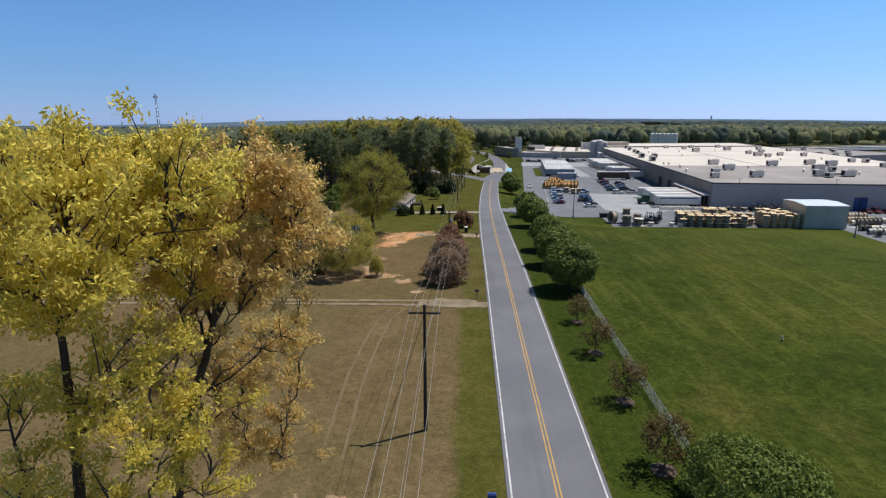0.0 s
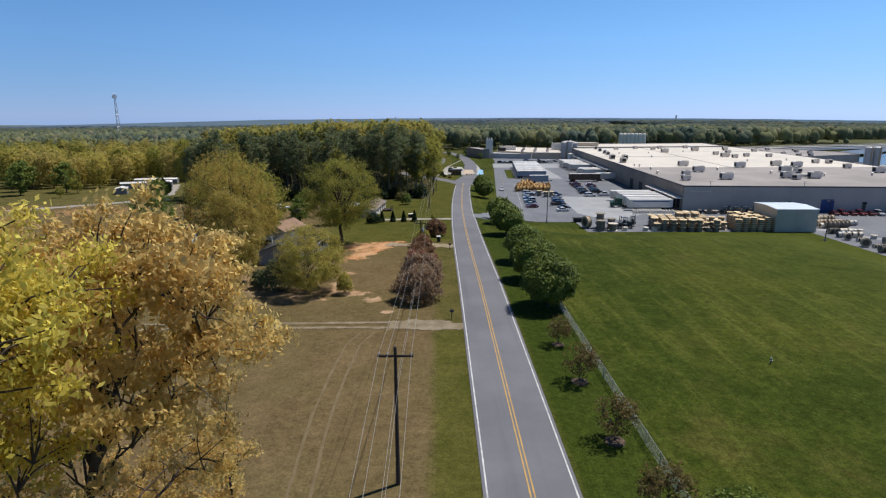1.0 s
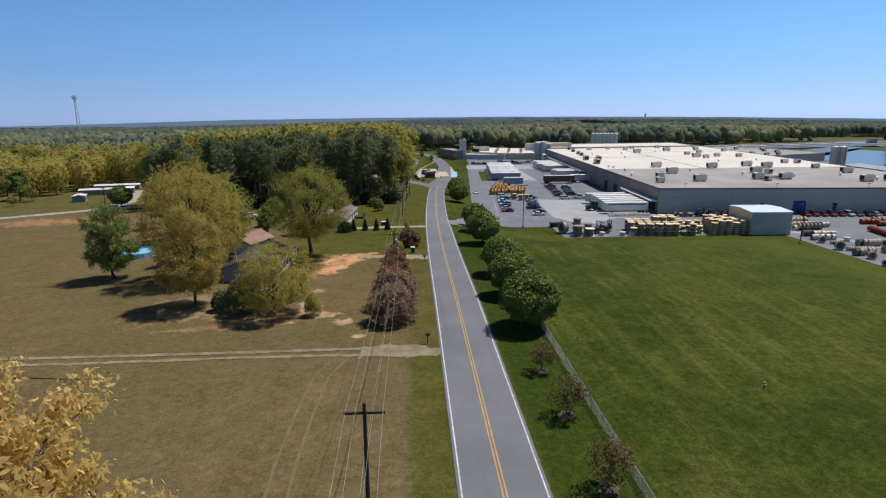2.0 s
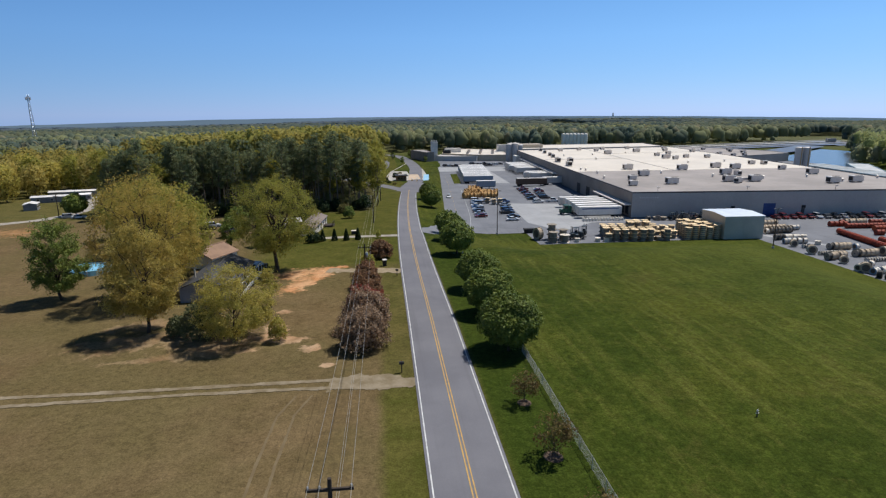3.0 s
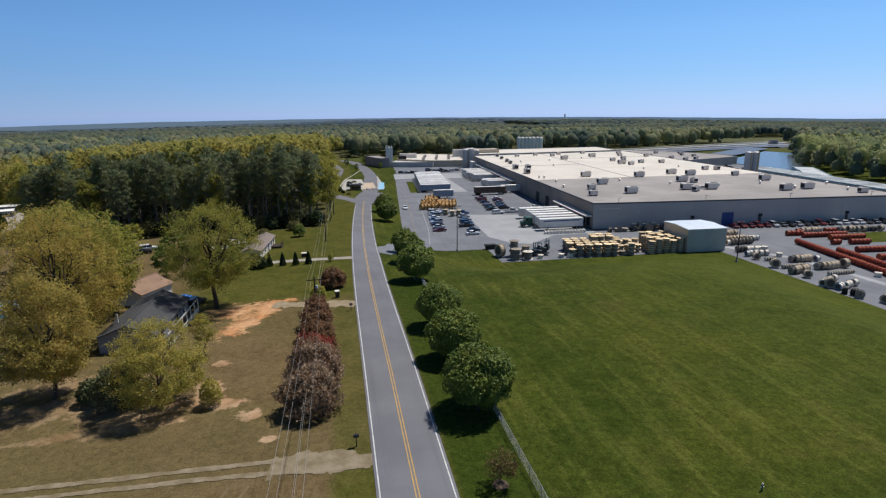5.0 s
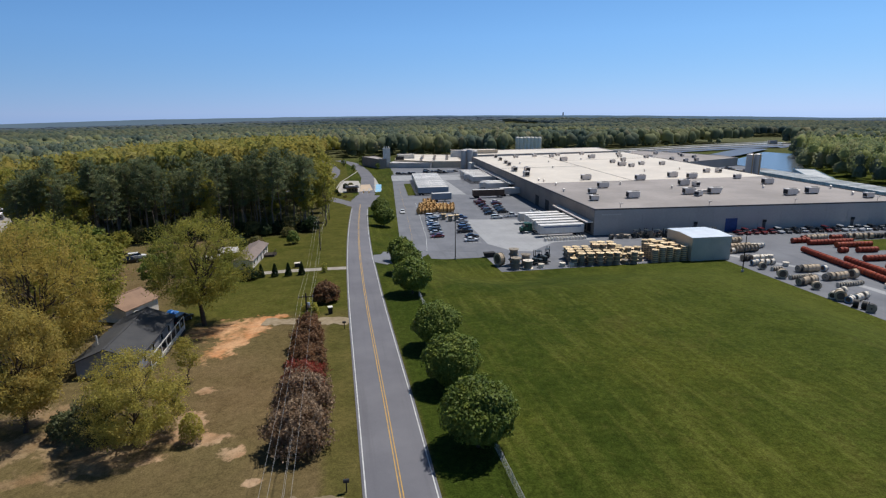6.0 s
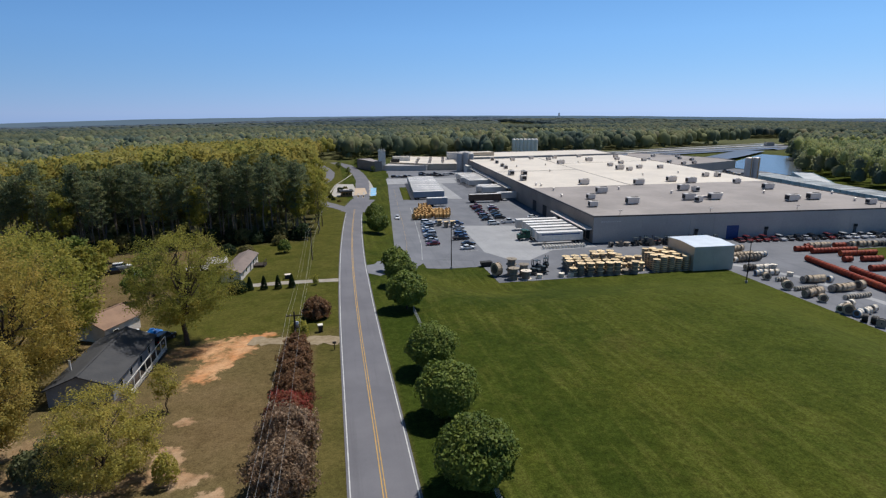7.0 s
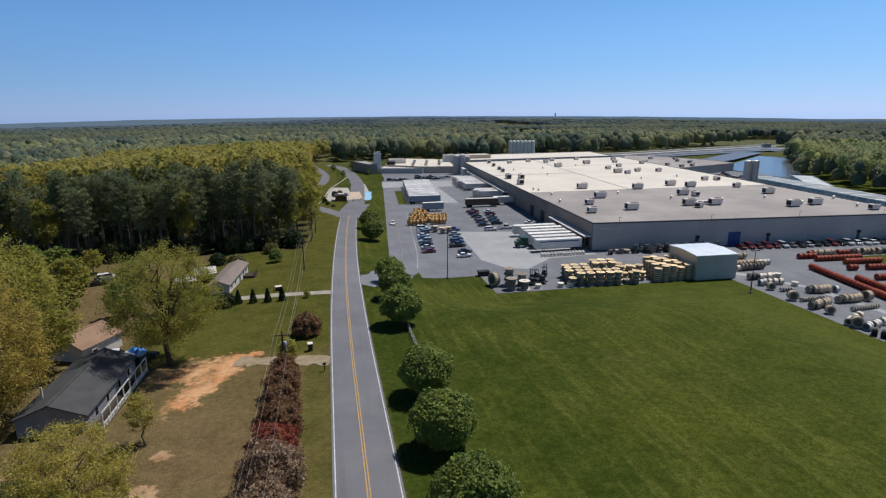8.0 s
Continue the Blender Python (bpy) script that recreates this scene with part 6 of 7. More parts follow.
# forklift, flatbed and skip by the stacks
M_LIFT = surf("lift_paint", (0.03, 0.045, 0.05), None, 1, 6, 0.5)
for x, y, rz in ((54.2, 173.2, 60), (50.5, 171.0, 200)):
    ob = thing("forklift", x, y, P, rz, "dark forklift truck parked on the yard", "forklift", "forklifts")
    part("chassis", Shape().box(-1.3, -0.65, 0.3, 1.1, 0.65, 1.2, c=0.1), M_LIFT, ob)
    part("counterweight", Shape().box(-1.6, -0.65, 0.4, -1.304, 0.65, 1.3, c=0.1), M_CHASSIS, ob)
    part("seat", Shape().box(-0.7, -0.3, 1.204, -0.1, 0.3, 1.7, c=0.08), M_CHASSIS, ob)
    for wx, wy in ((-0.9, -0.6), (-0.9, 0.6), (0.8, -0.6), (0.8, 0.6)):
        wheel(ob, wx, wy, 0.35, 0.25)
    for sx, sy in ((-0.9, -0.55), (-0.9, 0.55), (0.5, -0.55), (0.5, 0.55)):
        part("guard_post", Shape().box(sx - 0.05, sy - 0.05, 1.2, sx + 0.05, sy + 0.05, 2.5), M_LIFT, ob)
    part("overhead_guard", Shape().box(-1.0, -0.62, 2.504, 0.6, 0.62, 2.6), M_LIFT, ob)
    for sy in (-0.35, 0.35):
        part("mast", Shape().box(1.15, sy - 0.07, 0.1, 1.3, sy + 0.07, 3.0), M_CHASSIS, ob)
        part("fork", Shape().box(1.3, sy - 0.06, 0.1, 2.4, sy + 0.06, 0.16), M_CHASSIS, ob)
for i in range(9):
    x = 92 + i * 3.4
    copy_thing(ob, pose(x, SW.y - 4.6 - (x - SW.x) * 0.0723, P, 0, 0, (i * 73) % 360))
flat = thing("flat_trailer", 49.6, 166.6, P, 8, "low dark flatbed trailer with gear on it", "trailer")
part("deck", Shape().box(-2.6, -1.1, 0.6, 2.6, 1.1, 0.8, c=0.03), M_CHASSIS, flat)
for wx in (-1.6, 1.6):
    for s in (-0.95, 0.95):
        wheel(flat, wx, s, 0.3, 0.2)
for x0, h0 in ((-2.2, 1.9), (-0.6, 1.5), (0.8, 2.2)):
    part("gear_box", Shape().box(x0, -0.7, 0.804, x0 + 1.1, 0.7, h0, c=0.1), M_LIFT, flat)
skip = thing("skip", 38.0, 177.2, P, 3, "low dark steel skip at the pavement's edge", "skip")
part("tub", Shape().add([(-1.3, -0.7, 0), (1.3, -0.7, 0), (1.3, 0.7, 0), (-1.3, 0.7, 0), (-1.6, -0.85, 1.3), (1.6, -0.85, 1.3), (1.6, 0.85, 1.3), (-1.6, 0.85, 1.3)],
                        [(3, 2, 1, 0), (4, 5, 6, 7), (0, 1, 5, 4), (1, 2, 6, 5), (2, 3, 7, 6), (3, 0, 4, 7)]), M_DARK, skip)
part("rim", Shape().box(-1.65, -0.9, 1.304, 1.65, 0.9, 1.37), M_CHASSIS, skip)

# ---------------------------------------------------------------- buildings beyond
M_FARWALL = surf("far_wall", (0.50, 0.47, 0.44), (0.42, 0.40, 0.375), 0.1, 1.5, 0.7, bump=0)


def flat_block(name, poly, h, wall, roof, label, category="building", z=YARD):
    cx, cy = sum(p[0] for p in poly) / len(poly), sum(p[1] for p in poly) / len(poly)
    ob = thing(name, cx, cy, z, 0, label, category)
    lp = [(x - cx, y - cy) for x, y in poly]
    part("wall", Shape().prism(lp, -0.3, h), wall, ob)
    part("roof", Shape().prism([(x * 0.985, y * 0.985) for x, y in lp], h + 0.004, h + 0.15), roof, ob)
    for (ax, ay), (bx, by) in zip(lp, lp[1:] + lp[:1]):
        m = math.degrees(math.atan2(by - ay, bx - ax))
        l2 = math.hypot(bx - ax, by - ay) / 2
        s = Shape().box(-l2, -0.15, h + 0.01, l2, 0.15, h + 0.45)
        part("parapet", Shape().add([tuple(pose((ax + bx) / 2, (ay + by) / 2, 0, 0, 0, m) @ Vector(p)) for p in s.v], s.f), wall, ob)
    return ob


flat_block("back_hall", [(223, 374), (292, 400), (296, 424), (271, 478), (255, 489), (224, 440)], 5.4, M_WALL, M_ROOF_GREY, "grey flat-roofed hall behind the factory", "factory")
setting("back_yard", Shape().prism([(214, 300), (262, 300), (297, 372), (290, 400), (224, 374)], YARD - 0.3, YARD + 0.045), M_YARD, "worn asphalt yard behind the factory", "pavement")
flat_block("office_hall", [(41, 463), (67, 441), (89, 438), (97, 500), (60, 520), (46, 492)], 4.4, M_SHED_END, M_ROOF_WHITE, "low hall with cream flat roof at the yard's end", "factory")
flat_block("north_hall", [(100, 441), (222, 452), (226, 500), (104, 490)], 8.4, M_WALL, M_ROOF_WHITE, "long cream-roofed hall behind the factory", "factory")
flat_block("gate_office", [(16.6, 474), (27.5, 442), (33, 444.5), (27, 478)], 6.6, M_WALL_DARK, M_ROOF_GREY, "dark grey office block by the road", "office")
flat_block("front_wing", [(35, 446.5), (65, 439), (66.4, 440.6), (40, 462.6)], 3.4, M_FARWALL, M_HVAC_TOP, "long low grey wing before the hall", "factory")
bins_grey = thing("process_silos", 91.5, 431, YARD, -6, "cluster of tall grey cylindrical process silos", "silo")
for x0, y0, h0 in ((-3.2, -2.0, 13.0), (1.2, -2.6, 13.6), (5.0, -1.0, 12.4), (-0.8, 2.4, 13.2), (3.6, 3.0, 12.8)):
    sl = part("silo", Shape().lathe([(2.15, -0.3), (2.15, h0), (1.2, h0 + 0.7), (0.3, h0 + 0.9)], 16, (x0, y0)), M_FARWALL, bins_grey)
    part("band", Shape().lathe([(2.18, h0 - 0.5), (2.18, h0 - 0.2)], 16, (x0, y0)), M_STEEL, sl)
part("walkway", Shape().box(-4.6, -0.6, 13.9, 6.4, 0.2, 14.0), M_STEEL, bins_grey)
tower = flat_block("white_tower", [(31.2, 448), (36.2, 448), (36.2, 453), (31.2, 453)], 14.0, M_WHITE, M_ROOF_GREY, "narrow white process tower with stub vents", "tower")
for x0 in (-1.9, -0.2, 1.5):
    part("stub_vent", Shape().lathe([(0.45, 14.46), (0.45, 15.7), (0.3, 15.9)], 10, (x0, -1.6)), M_WHITE, tower)
flat_block("roof_house", [(90, 478), (99, 478), (99, 486), (90, 486)], 9.6, M_WHITE, M_ROOF_WHITE, "white plant room above the hall", "plant room")
flat_block("roof_house", [(100.5, 476), (105.5, 476), (105.5, 484), (100.5, 484)], 9.2, M_WHITE, M_ROOF_WHITE, "small white plant room above the hall", "plant room")
flat_block("roof_house", [(104, 456), (122, 457), (122, 470), (104, 469)], 10.9, M_SHED_END, M_ROOF_WHITE, "cream plant room above the hall", "plant room")
flat_block("small_unit", [(45, 474), (58, 474), (58, 482), (45, 482)], 7.4, M_WHITE, M_ROOF_WHITE, "small white unit rising from the hall roof", "plant room")
flat_block("small_unit", [(42, 464.5), (48, 463), (49, 468), (43, 469)], 6.4, M_DARK, M_ROOF_GREY, "small dark unit rising from the hall roof", "plant room")
setting("hall_lawn", Shape().prism([(23, 402), (33.5, 400), (35.5, 428), (25, 431)], YARD - 0.2, YARD + 0.09), M_GROUND, "small mown plot before the office", "lawn")
flat_block("long_shelter", [(262, 285), (292, 330), (284, 338), (254, 293)], 3.6, M_TEAL, M_TEAL_ROOF, "long pale-roofed shelter by the lake", "shelter")
for i in range(9):
    p = thing("hall_vent", 60 + (i % 3) * 9 + i, 452 + (i // 3) * 15, YARD + 4.53, 0, "small dark vent on the white roof", "vent", "vents on the low hall")
    part("casing", Shape().box(-1, -0.8, 0, 1, 0.8, 1.5, c=0.08), M_HVAC, p)
    part("hood", Shape().box(-1.1, -0.9, 1.504, 1.1, 0.9, 1.65, c=0.04), M_DARK, p)
M_SILO = surf("silo_white", (0.93, 0.86, 0.75), (0.86, 0.79, 0.69), 0.3, 3, 0.6)
silos = thing("silo_block", 198, 602, ground_z(198, 602), -14, "row of tall white grain-like silos", "silo")
for i in range(7):
    s = part("silo", Shape().lathe([(2.05, -0.5), (2.05, 13.6), (1.6, 14.3), (0.4, 14.6)], 16, ((i - 3) * 3.9, 0)), M_SILO, silos, smooth=False)
    part("hatch", Shape().lathe([(0.4, 14.604), (0.4, 15.0)], 8, ((i - 3) * 3.9, 0)), M_STEEL, s)
part("gantry", Shape().box(-13.5, -0.5, 14.7, 13.5, 0.5, 14.9), M_STEEL, silos)
for i, x in enumerate((236.2, 240.6)):
    tk = thing("storage_tank", x, 319 - i * 0.5, YARD, 0, "tall silver steel storage tank", "tank", "steel tanks")
    part("shell", Shape().lathe([(2.1, -0.2), (2.1, 15.2)], 18), M_FARWALL, tk, smooth=False)
    part("dome", Shape().lathe([(2.12, 15.204), (1.3, 15.5), (0.2, 15.6)], 18), M_HVAC_TOP, tk)
    part("ladder", Shape().box(-0.25, -2.25, 0, 0.25, -2.12, 15.6), M_WOOD_YEL, tk, "yellow ladder cage")
flat_block("far_house", [(-362, 766), (-340, 760), (-338, 770), (-360, 776)], 5.0, M_FARWALL, M_HVAC_TOP, "far low building with a pale roof among the woods", "building", ground_z(-350, 766))
flat_block("far_house", [(-240, 1000), (-222, 995), (-220, 1004), (-238, 1009)], 9.0, M_WHITE, M_HVAC_TOP, "far white house among the woods", "building", ground_z(-230, 1000))
flat_block("lakeside_house", [(526, 642), (535, 640), (536.5, 646), (527.5, 648)], 3.6, M_FARWALL, M_ROOF_WHITE, "low pale building at the lake's end", "building", -8.2)
for x, y, rz in ((236, 398, 20), (232, 420, 20), (254, 449, 0), (262, 425, 30), (263, 411, 20), (238, 384, 10), (249, 388, 20), (270, 440, 0)):
    copy_thing(small_unit, pose(x, y, YARD + 5.5, 0, 0, rz))
for i, (x, y, k, c) in enumerate(((246, 366, "suv", "black"), (250, 361, "sedan", "grey"), (254, 367, "pickup", "grey"), (259, 371, "sedan", "silver"), (262, 365, "suv", "black"), (266, 373, "suv", "grey"), (258, 358, "sedan", "black"), (268, 380, "pickup", "black"), (245, 356, "sedan", "silver"))):
    car(k, c, x, y, P, 15 + i * 37 % 60)
for i in range(26):
    u, v = (i * 0.618) % 1, (i * 0.381 + 0.13) % 1
    x, y = 226 + 44 * u + 10 * v, 338 + 18 * u + 22 * v
    if i % 3 == 0:
        car(("suv", "pickup", "sedan")[i % 2], ("grey", "black", "white", "silver")[i % 4], x, y, P, (i * 67) % 180)
    else:
        reel((R_DRK, R_OLD, R_TAN)[i % 3], x, y, P, (i * 37) % 180, i % 2 == 0)
ribbon("causeway", [(270, 524), (325, 543), (482, 599), (540, 620)], 5, M_APRON, 1.4, "pale causeway road across the lake's end", "road", 10)
ribbon("causeway_wall", [(270, 548), (322, 568), (521, 644), (570, 663)], 5, M_WHITE, 1.4, "pale low wall along the causeway", "wall", 10)
ribbon("causeway_upper", [(260, 564), (304, 582), (533, 679), (580, 700)], 6, M_APRON, 1.4, "second pale road beyond the causeway", "road", 10)
M_POND = surf("settling_pond", (0.085, 0.088, 0.095), (0.11, 0.10, 0.098), 0.03, 0.4, 0.35, spec=0.5, bump=0.05)
for name, line, w in (("pond_near", [(318, 468), (350, 490), (400, 530), (440, 562)], 24), ("pond_south", [(255, 507), (320, 532), (530, 606)], 13), ("pond_middle", [(262, 534), (322, 555), (555, 640)], 16), ("pond_north", [(260, 556), (312, 575), (575, 681)], 11)):
    ribbon(name, line, w, M_POND, 1.0, "dark still settling pond between pale banks", "water", 10, 0.02)
stack = thing("chimney_stack", 1797, 4350, ground_z(1797, 4350), 0, "far slender chimney on the horizon", "chimney")
part("shaft", Shape().lathe([(7, 0), (5, 52)], 10), M_FARWALL, stack)
part("plinth", Shape().box(-30, -20, 0, 30, 20, 16, c=1), M_FARWALL, stack)

# gate
M_TANPAD = surf("tan_concrete", (0.50, 0.385, 0.275), (0.42, 0.325, 0.235), 0.4, 3)
M_PADBLUE = surf("faded_blue_paint", (0.16, 0.40, 0.62), (0.26, 0.46, 0.62), 0.6, 4)
M_PADPALE = surf("pale_kerb_concrete", (0.40, 0.375, 0.335), (0.33, 0.31, 0.28), 0.5, 3)
GZ = ground_z(9, 330)
setting("gate_pad", Shape().prism([(6.4, 313), (14.3, 311.5), (17.6, 354), (9.6, 354)], GZ - 0.4, GZ + 0.14), M_TANPAD, "tan concrete lanes beside the gatehouse", "pavement")
setting("gate_forecourt", Shape().prism([(-3.6, 328), (2.6, 303), (6.3, 310), (9.4, 354), (9.0, 373), (0.2, 375), (-2.2, 352)], GZ - 0.4, GZ + 0.12), M_PADPALE, "pale concrete forecourt round the gatehouse", "pavement")
setting("gate_bay", Shape().prism([(14.5, 307), (18.2, 306), (24.6, 386), (18.8, 388)], GZ - 0.4, GZ + 0.16), M_PADPALE, "pale concrete bay beside the gate lanes", "pavement")
setting("painted_bay", Shape().prism([(15.3, 317), (18.2, 316), (21.3, 352), (18.3, 353)], GZ + 0.1, GZ + 0.18), M_PADBLUE, "faded light blue painted parking bay", "road marking")
for i in range(4):
    y = 322 + i * 8
    setting("bay_line", Shape().prism([(15.6 + i * 0.7, y), (18.6 + i * 0.7, y - 0.4), (18.65 + i * 0.7, y + 0.3), (15.65 + i * 0.7, y + 0.7)], GZ + 0.17, GZ + 0.20), M_WHITE_LINE, "white line across the painted bay", "road marking")
for i, (x, y, l) in enumerate(((8.9, 316, 17), (11.6, 314, 22))):
    isl = thing("lane_island", x, y, GZ + 0.142, -4.5, "low pale kerbed island between the gate lanes", "kerb", "islands between the lanes")
    part("kerb", Shape().box(-0.45, 0, -0.1, 0.45, l, 0.16, c=0.06), M_PADPALE, isl)
    part("bollard", Shape().lathe([(0.12, 0.164), (0.12, 1.0), (0.06, 1.06)], 10, (0, 0.8)), M_WOOD_YEL, isl, "yellow bollard")
M_BROWN_BRICK = surf("brown_brick", (0.34, 0.19, 0.09), (0.22, 0.13, 0.07), 1, 8)
g = thing("gatehouse", 3.6, 324, GZ + 0.124, 4, "small brown gatehouse with dark overhanging roof", "gatehouse")
part("wall", Shape().box(-2.7, -2.6, 0, 2.7, 3.4, 2.7), M_BROWN_BRICK, g)
part("roof", Shape().box(-3.5, -3.5, 2.704, 3.5, 4.4, 3.05, c=0.06), M_DARK, g)
part("roof_curb", Shape().box(-1.6, -0.8, 3.054, 1.6, 1.8, 3.5, c=0.05), M_HVAC, g)
for x0 in (-2.1, -0.55, 1.0):
    part("window", Shape().box(x0, -2.63, 1.0, x0 + 1.1, -2.58, 2.1), M_GLASS, g)
for x, y, rz in ((9.4, 319, 0), (12.1, 318, 0)):
    b = thing("barrier", x, y, GZ + 0.144, rz, "white lifting barrier across the gate lane", "barrier", "gate barriers")
    part("cabinet", Shape().box(-0.25, -0.25, 0, 0.25, 0.25, 1.1, c=0.03), M_WOOD_YEL, b)
    part("boom", Shape().box(0.254, -0.05, 0.9, 2.3, 0.05, 1.0), M_WHITE, b)
gw = [(-4.0, 328), (-2.6, 352), (-0.3, 376)]
wall = thing("gate_wall", -4.0, 328, GZ, 0, "low pale concrete kerb wall at the gate", "wall")
for (ax, ay), (bx, by) in zip(gw, gw[1:]):
    part("section", Shape().prism([(ax + 4.0, ay - 328), (ax + 4.35, ay - 328), (bx + 4.35, by - 328), (bx + 4.0, by - 328)], -0.6, 0.55), M_PADPALE, wall)
ribbon("gate_path", [(-7.6, 312), (-5.6, 330), (-1.6, 372), (5, 402), (11.0, 432)], 0.7, M_PADPALE, 0.09, "narrow pale path through the grass by the gate", "path", 3.0, 0.1)
for i, (x, y, r, h) in enumerate(((-4.6, 318, 1.2, 2.2), (-5.4, 323, 1.5, 2.6), (0.6, 338, 1.6, 3.4), (3.4, 341, 1.8, 3.2), (-3.2, 309, 1.0, 1.2), (-0.6, 301, 1.0, 1.1))):
    shrub(x, y, r, h, 500, 0.36, M_LEAF_DULL if i % 2 else M_CYPRESS, 340 + i, "dark rounded shrub planted beside the gatehouse", group="shrubs at the gate")


# ---------------------------------------------------------------- poles and wires
def utility_pole(x, y, h, arm, label):
    ob = thing("utility_pole", x, y, None, 0, label, "utility pole", "utility poles")
    part("pole", Shape().lathe([(0.17, -0.5), (0.155, 2), (0.11, h)], 10), M_POLE, ob)
    part("crossarm", Shape().box(-arm, -0.06, h - 0.75, arm, 0.06, h - 0.60), M_POLE, ob)
    for s in (-arm + 0.12, -arm * 0.42, arm - 0.12):
        part("insulator", Shape().lathe([(0.04, h - 0.60), (0.07, h - 0.52), (0.05, h - 0.42)], 8, (s, 0)), M_STEEL, ob)
    return ob


POLES = [(-9.0, -46, 10.8), (-9.6, 37.2, 10.8), (-10.3, 116.2, 5.9), (-9.6, 178, 8.2), (-7.6, 232, 9.0)]
for i, (x, y, h) in enumerate(POLES):
    ob = utility_pole(x, y, h, 1.25, "dark weathered wooden power pole with a crossarm")
    if i == 2:
        part("transformer", Shape().cyl((0.35, 0, h - 2.6), (0.35, 0, h - 1.7), 0.26, n=12), M_STEEL, ob, "grey transformer can", True)
M_WIRE = surf("pale_wire", (0.42, 0.40, 0.36), None, 1, 5, 0.5, 0.5, bump=0)
for (x0, y0, h0), (x1, y1, h1) in zip(POLES, POLES[1:]):
    for off, drop in ((-1.13, 0.42), (-0.52, 0.42), (1.13, 0.42), (0.18, 2.7), (-0.12, 3.6)):
        w = bpy.data.curves.new("power_line", "CURVE")
        w.dimensions, w.bevel_depth, w.bevel_resolution = "3D", 0.012, 1
        sp = w.splines.new("POLY")
        sp.points.add(24)
        za, zb = ground_z(x0, y0) + h0 - drop, ground_z(x1, y1) + h1 - drop
        for i in range(25):
            t = i / 24
            sp.points[i].co = (x0 + off + (x1 - x0) * t, y0 + (y1 - y0) * t, za + (zb - za) * t - 4 * 1.3 * t * (1 - t), 1)
        w.materials.append(M_WIRE)
        tagged(new("power_line", w), "thin pale power line strung between the poles", "cable", "power lines")

# ---------------------------------------------------------------- chain-link fence
M_CHAIN = surf("dull_wire", (0.36, 0.36, 0.35), None, 1, 6, 0.6, 0.2, bump=0)


def fence(x, y0, y1, label):
    ob = thing("chain_link_fence", x, y0, None, 0, label, "fence", "chain-link fences")
    n = max(1, round((y1 - y0) / 3.0))
    zs = [ground_z(x, y0 + (y1 - y0) * i / n) - ground_z(x, y0) for i in range(n + 1)]
    for i in range(n + 1):
        part("post", Shape().cyl((0, (y1 - y0) * i / n, zs[i] - 0.2), (0, (y1 - y0) * i / n, zs[i] + 1.28), 0.035, n=6), M_STEEL, ob)
    for i in range(n):
        a, b = (y1 - y0) * i / n, (y1 - y0) * (i + 1) / n
        part("top_rail", Shape().cyl((0, a, zs[i] + 1.22), (0, b, zs[i + 1] + 1.22), 0.020, n=6), M_CHAIN, ob)
        s, k = Shape(), 26
        for j in range(-10, k):
            for flip in (0, 1):
                p = []
                for t in (0.0, 1.0):
                    yy = j / k + t * 10 / k
                    p.append(yy)
                lo, hi = max(p[0], 0.0), min(p[1], 1.0)
                if hi <= lo:
                    continue
                zl, zh = (lo - p[0]) * k / 10 * 1.16, (hi - p[0]) * k / 10 * 1.16
                if flip:
                    zl, zh = 1.16 - zl, 1.16 - zh
                ya, yb = a + (b - a) * lo, a + (b - a) * hi
                s.cyl((0, ya, zs[i] + 0.04 + zl), (0, yb, zs[i] + 0.04 + zh), 0.0045, n=3)
        part("mesh_panel", s, M_CHAIN, ob)
    return ob


fence(10.3, 18, 75, "waist-high galvanised chain-link fence along the field")
fence(10.4, 108, 129, "waist-high galvanised chain-link fence between the round trees")

# ---------------------------------------------------------------- hedge and shrubs
HEDGE = ((-9.5, 79.2, 3.4, 3.3, 4.9, M_HEDGE_PALE, "pale mauve flowering shrub in the long hedge"), (-9.2, 84.9, 3.2, 3.0, 5.6, M_HEDGE_PALE, "pale mauve flowering shrub in the long hedge"),
         (-9.6, 90.0, 2.6, 2.7, 4.6, M_HEDGE_RED, "deep red-leaved shrub in the long hedge"), (-9.4, 95.4, 2.6, 2.8, 4.6, M_HEDGE_MAUVE, "brown-mauve shrub in the long hedge"),
         (-9.6, 101.0, 2.4, 2.7, 4.2, M_HEDGE_MAUVE, "brown-mauve shrub in the long hedge"), (-9.9, 106.4, 2.2, 2.6, 4.0, M_HEDGE_MAUVE, "brown-mauve shrub in the long hedge"), (-9.8, 111.6, 1.9, 2.6, 3.4, M_HEDGE_MAUVE, "low brown shrub at the hedge's end"))
for i, (x, y, rx, ry, h, m, label) in enumerate(HEDGE):
    ob = thing("hedge_shrub", x, y, None, 0, label, "shrub", "shrubs of the long hedge")
    part("woody_base", stem_mesh(h * 0.7, 0.07, 6, rx * 0.5, i), M_BARK, ob)
    part("foliage", bush_mesh(200 + i, rx, ry, h, 9000, 0.18, m, lumpy=0.42), m, ob)


